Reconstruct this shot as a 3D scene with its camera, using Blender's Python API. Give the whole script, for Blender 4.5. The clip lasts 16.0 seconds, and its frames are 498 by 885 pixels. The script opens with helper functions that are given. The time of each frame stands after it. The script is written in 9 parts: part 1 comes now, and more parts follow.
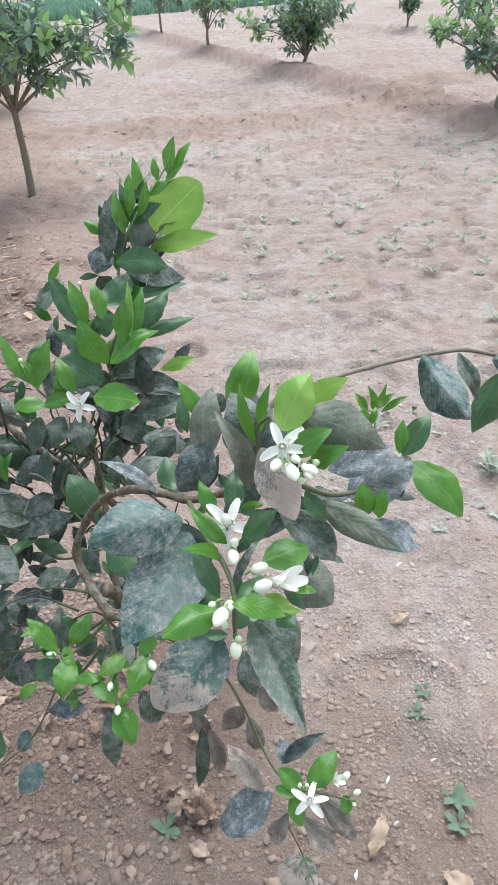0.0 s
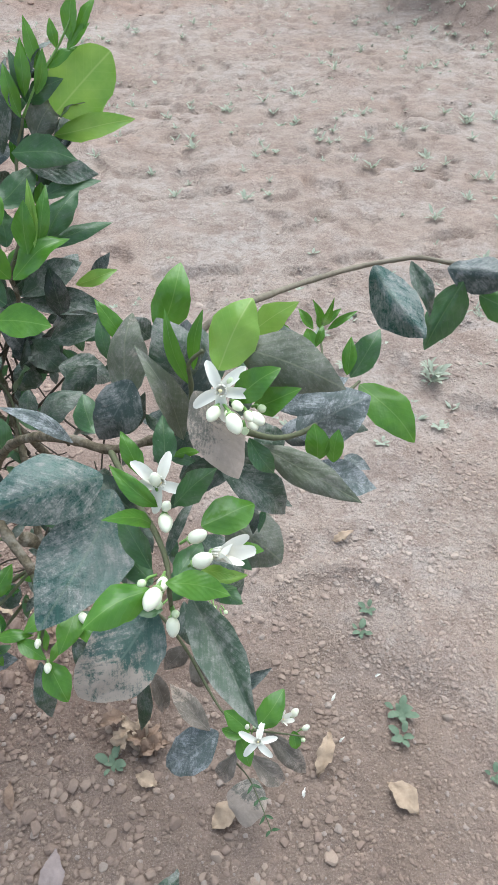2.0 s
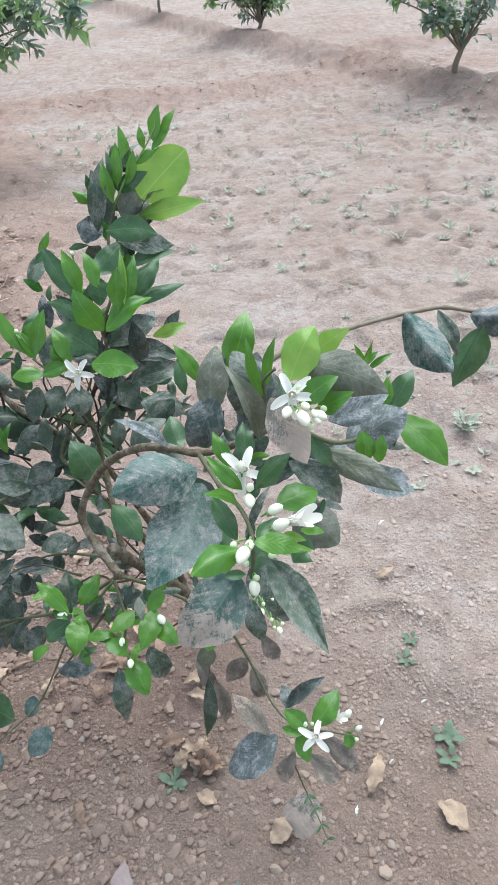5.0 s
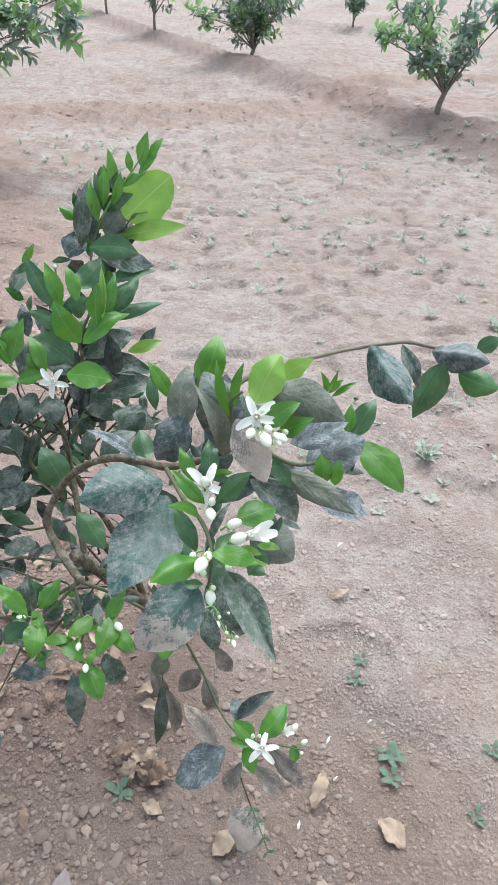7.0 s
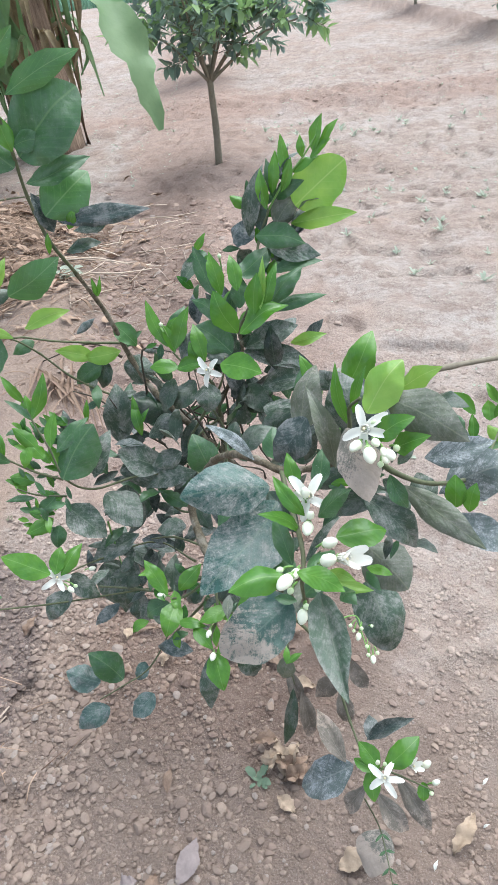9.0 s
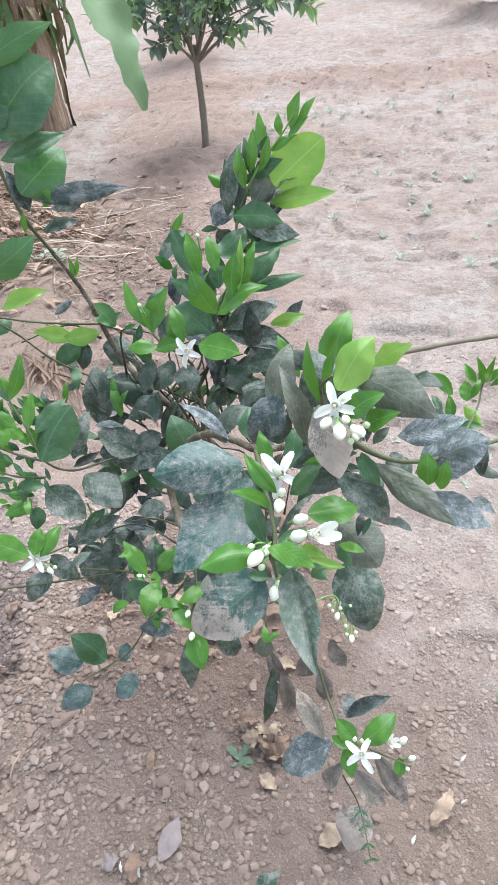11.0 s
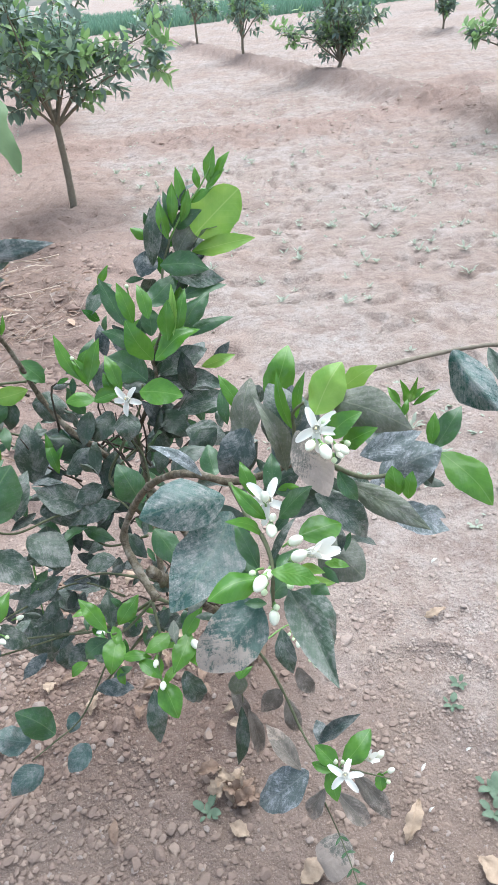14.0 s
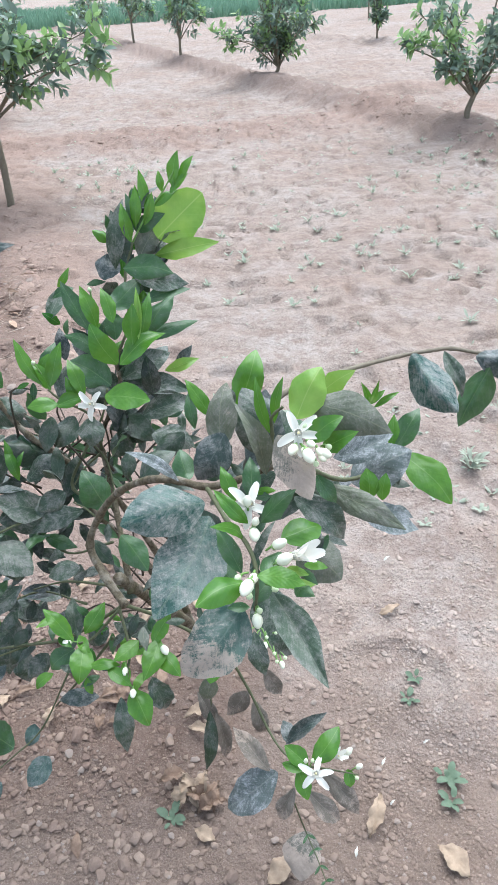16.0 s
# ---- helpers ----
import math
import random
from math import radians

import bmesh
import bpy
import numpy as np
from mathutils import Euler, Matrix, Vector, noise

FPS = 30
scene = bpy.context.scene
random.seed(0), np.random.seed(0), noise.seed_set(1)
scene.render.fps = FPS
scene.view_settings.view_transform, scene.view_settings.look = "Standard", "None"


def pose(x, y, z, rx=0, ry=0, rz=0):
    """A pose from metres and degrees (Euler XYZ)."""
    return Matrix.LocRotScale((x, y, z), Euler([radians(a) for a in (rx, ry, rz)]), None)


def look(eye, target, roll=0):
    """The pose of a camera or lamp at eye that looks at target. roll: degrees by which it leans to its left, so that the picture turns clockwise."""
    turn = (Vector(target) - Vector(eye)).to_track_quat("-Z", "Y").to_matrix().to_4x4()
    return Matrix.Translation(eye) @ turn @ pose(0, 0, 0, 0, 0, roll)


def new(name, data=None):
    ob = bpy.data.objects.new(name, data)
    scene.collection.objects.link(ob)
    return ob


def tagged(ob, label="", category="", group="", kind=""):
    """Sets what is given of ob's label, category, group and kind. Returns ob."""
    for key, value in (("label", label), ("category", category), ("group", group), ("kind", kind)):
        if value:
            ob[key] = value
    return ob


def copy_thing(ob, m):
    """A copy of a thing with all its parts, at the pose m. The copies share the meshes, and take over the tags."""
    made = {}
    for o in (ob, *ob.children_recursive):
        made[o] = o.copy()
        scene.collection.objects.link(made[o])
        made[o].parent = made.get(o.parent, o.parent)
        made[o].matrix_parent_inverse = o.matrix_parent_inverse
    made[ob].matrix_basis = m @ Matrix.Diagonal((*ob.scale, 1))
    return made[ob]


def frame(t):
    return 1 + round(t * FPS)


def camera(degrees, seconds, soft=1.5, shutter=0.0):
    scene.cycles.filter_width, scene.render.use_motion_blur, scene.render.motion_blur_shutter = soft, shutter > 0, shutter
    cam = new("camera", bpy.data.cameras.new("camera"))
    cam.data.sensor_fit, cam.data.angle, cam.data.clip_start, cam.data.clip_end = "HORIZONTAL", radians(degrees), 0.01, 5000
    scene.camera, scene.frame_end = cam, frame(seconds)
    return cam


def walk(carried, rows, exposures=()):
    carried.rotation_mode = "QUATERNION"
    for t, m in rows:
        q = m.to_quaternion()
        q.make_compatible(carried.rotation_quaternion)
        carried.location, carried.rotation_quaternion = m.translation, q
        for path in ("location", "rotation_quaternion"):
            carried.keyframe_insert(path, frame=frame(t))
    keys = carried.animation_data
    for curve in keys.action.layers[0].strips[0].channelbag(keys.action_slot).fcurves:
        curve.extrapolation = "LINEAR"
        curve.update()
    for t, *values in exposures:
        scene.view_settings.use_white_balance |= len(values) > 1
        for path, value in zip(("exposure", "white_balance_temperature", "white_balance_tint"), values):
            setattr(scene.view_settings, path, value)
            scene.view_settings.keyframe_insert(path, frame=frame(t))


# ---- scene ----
cam = camera(40.9, 16.0)
PATH = [
    (0, (0.027, -0.025, 1.349), (0.01, 1.605, 0.191), -4.3),
    (0.5, (-0.014, 0.007, 1.34), (0.139, 1.503, 0.021), -1.8),
    (1, (-0.052, 0.018, 1.343), (0.098, 1.515, 0.025), 0.2),
    (1.5, (-0.027, 0.015, 1.323), (0.206, 1.475, -0.024), 0.4),
    (2, (0.032, 0.073, 1.31), (0.179, 1.511, -0.073), -1.8),
    (2.5, (0.085, 0.179, 1.275), (0.05, 1.519, -0.209), -5.7),
    (3, (0.072, 0.178, 1.28), (-0.053, 1.541, -0.178), -7.0),
    (3.5, (0.037, 0.078, 1.321), (-0.024, 1.547, -0.035), -5.9),
    (4, (0.0, -0.022, 1.344), (0.036, 1.524, 0.076), -6.1),
    (4.2, (-0.006, -0.039, 1.351), (0.046, 1.534, 0.118), -5.7),
    (6.3, (-0.017, -0.081, 1.358), (0.07, 1.509, 0.148), -3.9),
    (6.5, (-0.018, -0.087, 1.365), (0.116, 1.508, 0.166), -2.7),
    (7, (-0.011, -0.096, 1.378), (0.155, 1.508, 0.195), 0.6),
    (7.5, (0.06, -0.065, 1.377), (0.035, 1.558, 0.208), -0.3),
    (8, (0.11, -0.046, 1.378), (-0.142, 1.564, 0.219), -3.5),
    (8.5, (0.118, -0.041, 1.372), (-0.235, 1.557, 0.223), -6.5),
    (9, (0.096, -0.04, 1.361), (-0.4, 1.494, 0.179), -8.3),
    (9.2, (0.101, -0.049, 1.359), (-0.411, 1.475, 0.169), -9.6),
    (11.3, (0.112, -0.041, 1.353), (-0.351, 1.475, 0.134), -7.6),
    (11.5, (0.112, -0.04, 1.352), (-0.399, 1.474, 0.149), -7.5),
    (12, (0.104, -0.03, 1.344), (-0.546, 1.431, 0.143), -9.6),
    (12.5, (0.076, -0.026, 1.344), (-0.611, 1.419, 0.144), -9.9),
    (13, (0.074, -0.039, 1.35), (-0.422, 1.49, 0.159), -8.0),
    (13.5, (0.054, -0.064, 1.359), (-0.239, 1.533, 0.191), -6.1),
    (14, (0.026, -0.079, 1.362), (-0.099, 1.562, 0.226), -6.7),
    (14.5, (-0.006, -0.085, 1.367), (-0.011, 1.559, 0.227), -4.9),
    (15, (-0.026, -0.084, 1.369), (0.007, 1.548, 0.213), -3.6),
    (15.5, (-0.021, -0.087, 1.37), (0.039, 1.542, 0.21), -3.8),
    (16, (-0.012, -0.079, 1.369), (0.04, 1.56, 0.224), -3.9),
]
walk(cam, [(t, look(eye, target, roll)) for t, eye, target, roll in PATH], exposures=((0, 1.44, 5810, 4), (1.5, 1.32, 5880, 3), (2.5, 1.29, 5850, 2), (3.2, 1.32, 5820, 2), (4, 1.42, 5780, 3), (7, 1.44, 5780, 3), (9, 1.56, 5820, 3), (12.5, 1.70, 5710, 5), (14.5, 1.58, 5710, 4), (16, 1.56, 5710, 4)))

# ---- light ----
world = bpy.data.worlds.new("overcast_sky")
scene.world = world
world.use_nodes = True
wn = world.node_tree
sky = wn.nodes.new("ShaderNodeTexSky")
sky.sky_type = "NISHITA"
sky.sun_disc = False
sky.sun_elevation, sky.sun_rotation = radians(67), radians(27)
sky.air_density, sky.dust_density, sky.ozone_density = 1.0, 2.5, 1.0
# thin cloud takes the blue out of the sky
veil = wn.nodes.new("ShaderNodeHueSaturation")
veil.inputs["Saturation"].default_value = 0.5
wn.links.new(sky.outputs[0], veil.inputs["Color"])
wn.links.new(veil.outputs[0], wn.nodes["Background"].inputs[0])
wn.nodes["Background"].inputs[1].default_value = 0.118
sun = new("sun", bpy.data.lights.new("sun", "SUN"))
sun.data.energy, sun.data.angle, sun.data.color = 1.45, radians(70), (1.0, 0.96, 0.92)
sun.matrix_world = look((1.5, 2.7, 6.5), (0, 0, 0))


# ---- materials ----
class Nodes:
    """A short way to write a node material."""

    def __init__(self, name, rough=0.8, spec=0.3):
        self.mat = bpy.data.materials.new(name)
        self.mat.use_nodes = True
        self.tree = self.mat.node_tree
        self.out = self.tree.nodes["Material Output"]
        self.bsdf = self.tree.nodes["Principled BSDF"]
        self.bsdf.inputs["Roughness"].default_value = rough
        self.bsdf.inputs["Specular IOR Level"].default_value = spec

    def node(self, kind, **values):
        n = self.tree.nodes.new(kind)
        for key, value in values.items():
            n.inputs[key.replace("_", " ")].default_value = value
        return n

    def link(self, a, b):
        self.tree.links.new(a, b)

    def noise(self, coords, scale, detail=4.0, rough=0.55):
        n = self.node("ShaderNodeTexNoise", Scale=scale, Detail=detail, Roughness=rough)
        self.link(coords, n.inputs["Vector"])
        return n.outputs["Fac"]

    def ramp(self, fac, *stops):
        lo, hi = stops[0][0], stops[-1][0]
        if lo < 0 or hi > 1:
            fac = self.math("DIVIDE", self.math("SUBTRACT", fac, lo), hi - lo)
            stops = [((pos - lo) / (hi - lo), col) for pos, col in stops]
        n = self.node("ShaderNodeValToRGB")
        while len(n.color_ramp.elements) < len(stops):
            n.color_ramp.elements.new(0.5)
        for e, (pos, col) in zip(n.color_ramp.elements, stops):
            e.position, e.color = pos, (*col, 1) if len(col) == 3 else col
        self.link(fac, n.inputs["Fac"])
        return n.outputs["Color"]

    def mix(self, fac, a, b, blend="MIX"):
        n = self.tree.nodes.new("ShaderNodeMix")
        n.data_type, n.blend_type = "RGBA", blend
        for slot, v in ((0, fac), (6, a), (7, b)):
            if isinstance(v, (int, float)):
                n.inputs[slot].default_value = v
            elif isinstance(v, tuple):
                n.inputs[slot].default_value = (*v, 1)
            else:
                self.link(v, n.inputs[slot])
        return n.outputs[2]

    def math(self, op, a, b=0.0):
        n = self.tree.nodes.new("ShaderNodeMath")
        n.operation = op
        for slot, v in ((0, a), (1, b)):
            if isinstance(v, (int, float)):
                n.inputs[slot].default_value = v
            else:
                self.link(v, n.inputs[slot])
        return n.outputs[0]

    def coords(self, which="Object"):
        return self.tree.nodes.new("ShaderNodeTexCoord").outputs[which]

    def position(self):
        return self.tree.nodes.new("ShaderNodeNewGeometry").outputs["Position"]

    def random(self):
        return self.tree.nodes.new("ShaderNodeObjectInfo").outputs["Random"]

    def island(self):
        return self.tree.nodes.new("ShaderNodeNewGeometry").outputs["Random Per Island"]

    def bump(self, height, strength, distance):
        n = self.node("ShaderNodeBump", Strength=strength, Distance=distance)
        self.link(height, n.inputs["Height"])
        self.link(n.outputs[0], self.bsdf.inputs["Normal"])

    def colour(self, c):
        self.link(c, self.bsdf.inputs["Base Color"])


def soil_colour(m, p, crust):
    """Pale crusted soil in patches; what was dug lately, round the shrub and along the banks, is browner and also
    darkened for shade.
    """
    patches = m.noise(p, 0.55, 6, 0.62)
    c = m.ramp(patches, (0.36, (0.325, 0.243, 0.196)), (0.5, (0.365, 0.294, 0.246)), (0.62, (0.395, 0.34, 0.298)))
    c = m.mix(m.ramp(crust, (0.46, (0, 0, 0)), (0.6, (0.5, 0.5, 0.5))), c, (0.41, 0.356, 0.322))
    # browner mottling that stands in for the shade of small dents
    loose = m.noise(p, 9.0, 6, 0.68)
    c = m.mix(m.ramp(loose, (0.42, (0.6, 0.6, 0.6)), (0.5, (0, 0, 0))), c, (0.275, 0.208, 0.175))
    rust = m.noise(p, 1.7, 5, 0.65)
    c = m.mix(m.ramp(rust, (0.52, (0, 0, 0)), (0.66, (0.36, 0.36, 0.36))), c, (0.358, 0.244, 0.191))
    sep = m.node("ShaderNodeSeparateXYZ")
    m.link(p, sep.inputs[0])
    x, y = sep.outputs[0], sep.outputs[1]
    across = m.math("ADD", m.math("MULTIPLY", x, 0.955), m.math("MULTIPLY", y, 0.295))
    wander = m.math("MULTIPLY", m.math("SUBTRACT", crust, 0.5), 1.1)

    def ring(cx, cy, rx, ry):
        ex, ey = m.math("DIVIDE", m.math("SUBTRACT", x, cx), rx), m.math("DIVIDE", m.math("SUBTRACT", y, cy), ry)
        return m.math("ADD", m.math("ADD", m.math("MULTIPLY", ex, ex), m.math("MULTIPLY", ey, ey)), wander)

    def band(d, spread):
        return m.math("ADD", m.math("ABSOLUTE", d), m.math("MULTIPLY", wander, spread))

    # browner dug soil of the basin, coloured darker still for the shrub's shade
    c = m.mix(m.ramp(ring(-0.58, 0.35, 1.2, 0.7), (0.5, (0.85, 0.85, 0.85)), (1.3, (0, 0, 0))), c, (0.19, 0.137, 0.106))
    # grey crumbly soil in the furrow past the basin's edge
    toe = m.math("MULTIPLY", m.math("SUBTRACT", 1.0, y), 0.07)
    edge = m.math("ADD", m.math("ADD", across, toe), m.math("MULTIPLY", wander, 0.07))
    before = m.ramp(m.math("ADD", y, m.math("MULTIPLY", wander, 0.2)), (-0.7, (0, 0, 0)), (-0.2, (1, 1, 1)), (1.0, (1, 1, 1)), (1.2, (0, 0, 0)))
    c = m.mix(m.math("MULTIPLY", before, m.ramp(edge, (-1.2, (0, 0, 0)), (-0.95, (0.9, 0.9, 0.9)), (-0.545, (0.9, 0.9, 0.9)), (-0.49, (0, 0, 0)))), c, (0.14, 0.109, 0.098))
    # darker brown patch round the dry leaves under the shrub
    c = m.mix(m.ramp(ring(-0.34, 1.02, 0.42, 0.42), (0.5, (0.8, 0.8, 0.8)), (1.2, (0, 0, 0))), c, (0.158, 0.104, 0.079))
    # the long bank of the next row: brown clods, with its slope's shade put into the colour
    c = m.mix(m.ramp(band(m.math("SUBTRACT", across, 4.5), 0.35), (0.28, (0.85, 0.85, 0.85)), (0.58, (0, 0, 0))), c, (0.25, 0.182, 0.15))
    # the broad low cross bank of reddish clods
    low = m.math("SUBTRACT", m.math("SUBTRACT", y, m.math("MULTIPLY", x, 0.12)), 8.0)
    c = m.mix(m.ramp(band(low, 1.3), (0.25, (0.6, 0.6, 0.6)), (0.75, (0, 0, 0))), c, (0.315, 0.212, 0.168))
    back = m.math("SUBTRACT", y, 10.1)
    beside = m.ramp(across, (4.7, (0, 0, 0)), (4.9, (1, 1, 1)))
    c = m.mix(m.math("MULTIPLY", beside, m.ramp(band(back, 0.5), (0.2, (0.7, 0.7, 0.7)), (0.5, (0, 0, 0)))), c, (0.321, 0.223, 0.177))
    # the shrub's own row
    onward = m.ramp(m.math("ADD", y, m.math("MULTIPLY", wander, 0.4)), (1.1, (0, 0, 0)), (1.7, (1, 1, 1)))
    c = m.mix(m.math("MULTIPLY", onward, m.ramp(band(m.math("SUBTRACT", across, -0.12), 0.5), (0.45, (0.75, 0.75, 0.75)), (0.75, (0, 0, 0)))), c, (0.30, 0.205, 0.162))
    rubble = m.ramp(m.math("ADD", y, m.math("MULTIPLY", wander, 0.4)), (2.0, (0, 0, 0)), (2.5, (1, 1, 1)), (5.0, (1, 1, 1)), (6.0, (0, 0, 0)))
    c = m.mix(m.math("MULTIPLY", rubble, m.ramp(band(m.math("ADD", across, 0.24), 0.3), (0.16, (0.85, 0.85, 0.85)), (0.3, (0, 0, 0)))), c, (0.2, 0.138, 0.11))
    # the smooth crusted bank and the rough brown soil beyond it
    begins = m.ramp(m.math("ADD", y, m.math("MULTIPLY", wander, 0.2)), (0.45, (0, 0, 0)), (0.6, (1, 1, 1)), (2.9, (1, 1, 1)), (3.5, (0, 0, 0)))
    c = m.mix(m.math("MULTIPLY", begins, m.ramp(band(m.math("ADD", edge, 0.89), 0.08), (0.17, (0.9, 0.9, 0.9)), (0.21, (0, 0, 0)))), c, (0.285, 0.206, 0.156))
    beside = m.ramp(y, (-0.5, (0, 0, 0)), (0.3, (1, 1, 1)), (3.0, (1, 1, 1)), (4.0, (0, 0, 0)))
    c = m.mix(m.math("MULTIPLY", beside, m.ramp(band(m.math("ADD", across, 1.7), 0.35), (0.45, (0.85, 0.85, 0.85)), (0.62, (0, 0, 0)))), c, (0.165, 0.113, 0.09))
    # rotted straw and leaf mould under the banana plants and the heap
    return m.mix(m.ramp(ring(-3.1, 3.4, 1.0, 1.6), (0.55, (0.85, 0.85, 0.85)), (1.2, (0, 0, 0))), c, (0.215, 0.14, 0.1))


def soil_material():
    m = Nodes("dry_pinkish_soil", 0.95, 0.1)
    p = m.position()
    crust = m.noise(p, 3.2, 6, 0.66)
    lumps = m.noise(p, 17, 6, 0.7)
    grain = m.noise(p, 75, 5, 0.72)
    fine = m.noise(p, 320, 3, 0.75)
    c = soil_colour(m, p, crust)
    # crumbs of soil that lie close, here many and there few
    crumbs = []
    for scale, rate, lo, hi in ((34.0, 4.2, 0.5, 0.6), (110.0, 7.0, 0.48, 0.58)):
        cell = m.node("ShaderNodeTexVoronoi", Scale=scale, Randomness=1.0)
        m.link(p, cell.inputs["Vector"])
        where = m.ramp(m.noise(p, rate, 5, 0.7), (lo, (0, 0, 0)), (hi, (1, 1, 1)))
        crumbs.append((where, cell.outputs["Distance"]))
    # hollows, gaps between crumbs and fine pits: their shade is put into the colour
    c = m.mix(m.ramp(lumps, (0.36, (0.5, 0.5, 0.5)), (0.5, (0, 0, 0))), c, (0.27, 0.198, 0.163))
    for where, d in crumbs:
        c = m.mix(m.math("MULTIPLY", where, m.ramp(d, (0.38, (0, 0, 0)), (0.62, (0.5, 0.5, 0.5)))), c, (0.2, 0.147, 0.12))
    c = m.mix(m.ramp(grain, (0.36, (0.5, 0.5, 0.5)), (0.47, (0, 0, 0))), c, (0.215, 0.158, 0.13))
    c = m.mix(m.math("MULTIPLY", m.ramp(fine, (0.36, (0.7, 0.7, 0.7)), (0.48, (0, 0, 0))), m.ramp(m.noise(p, 6.0, 5, 0.7), (0.42, (0.3, 0.3, 0.3)), (0.56, (1, 1, 1)))), c, (0.16, 0.117, 0.094))
    c = m.mix(m.ramp(fine, (0.55, (0, 0, 0)), (0.7, (0.4, 0.4, 0.4))), c, (0.53, 0.43, 0.36))
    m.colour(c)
    h = m.math("ADD", m.math("MULTIPLY", lumps, 1.5), m.math("MULTIPLY", grain, 0.8))
    for (where, d), deep in zip(crumbs, (0.4, 0.16)):
        h = m.math("ADD", h, m.math("MULTIPLY", m.math("MULTIPLY", where, m.math("SUBTRACT", 0.62, d)), deep))
    m.bump(h, 0.85, 0.018)
    return m.mat


def clod_material(name, per_island=False):
    m = Nodes(name, 0.95, 0.1)
    p = m.position()
    c = soil_colour(m, p, m.noise(p, 3.2, 6, 0.66))
    r = m.island() if per_island else m.random()
    c = m.mix(m.ramp(r, (0.0, (0.5, 0.5, 0.5)), (0.5, (0, 0, 0))), c, (0.22, 0.158, 0.127))
    c = m.mix(m.ramp(r, (0.5, (0, 0, 0)), (0.9, (0.42, 0.42, 0.42))), c, (0.42, 0.325, 0.25))
    c = m.mix(m.ramp(r, (0.9, (0, 0, 0)), (0.93, (0.6, 0.6, 0.6))), c, (0.25, 0.215, 0.19))
    g = m.noise(p, 160, 5, 0.75)
    c = m.mix(m.ramp(g, (0.36, (0.6, 0.6, 0.6)), (0.5, (0, 0, 0))), c, (0.26, 0.185, 0.15))
    m.colour(c)
    m.bump(g, 0.3, 0.003)
    return m.mat


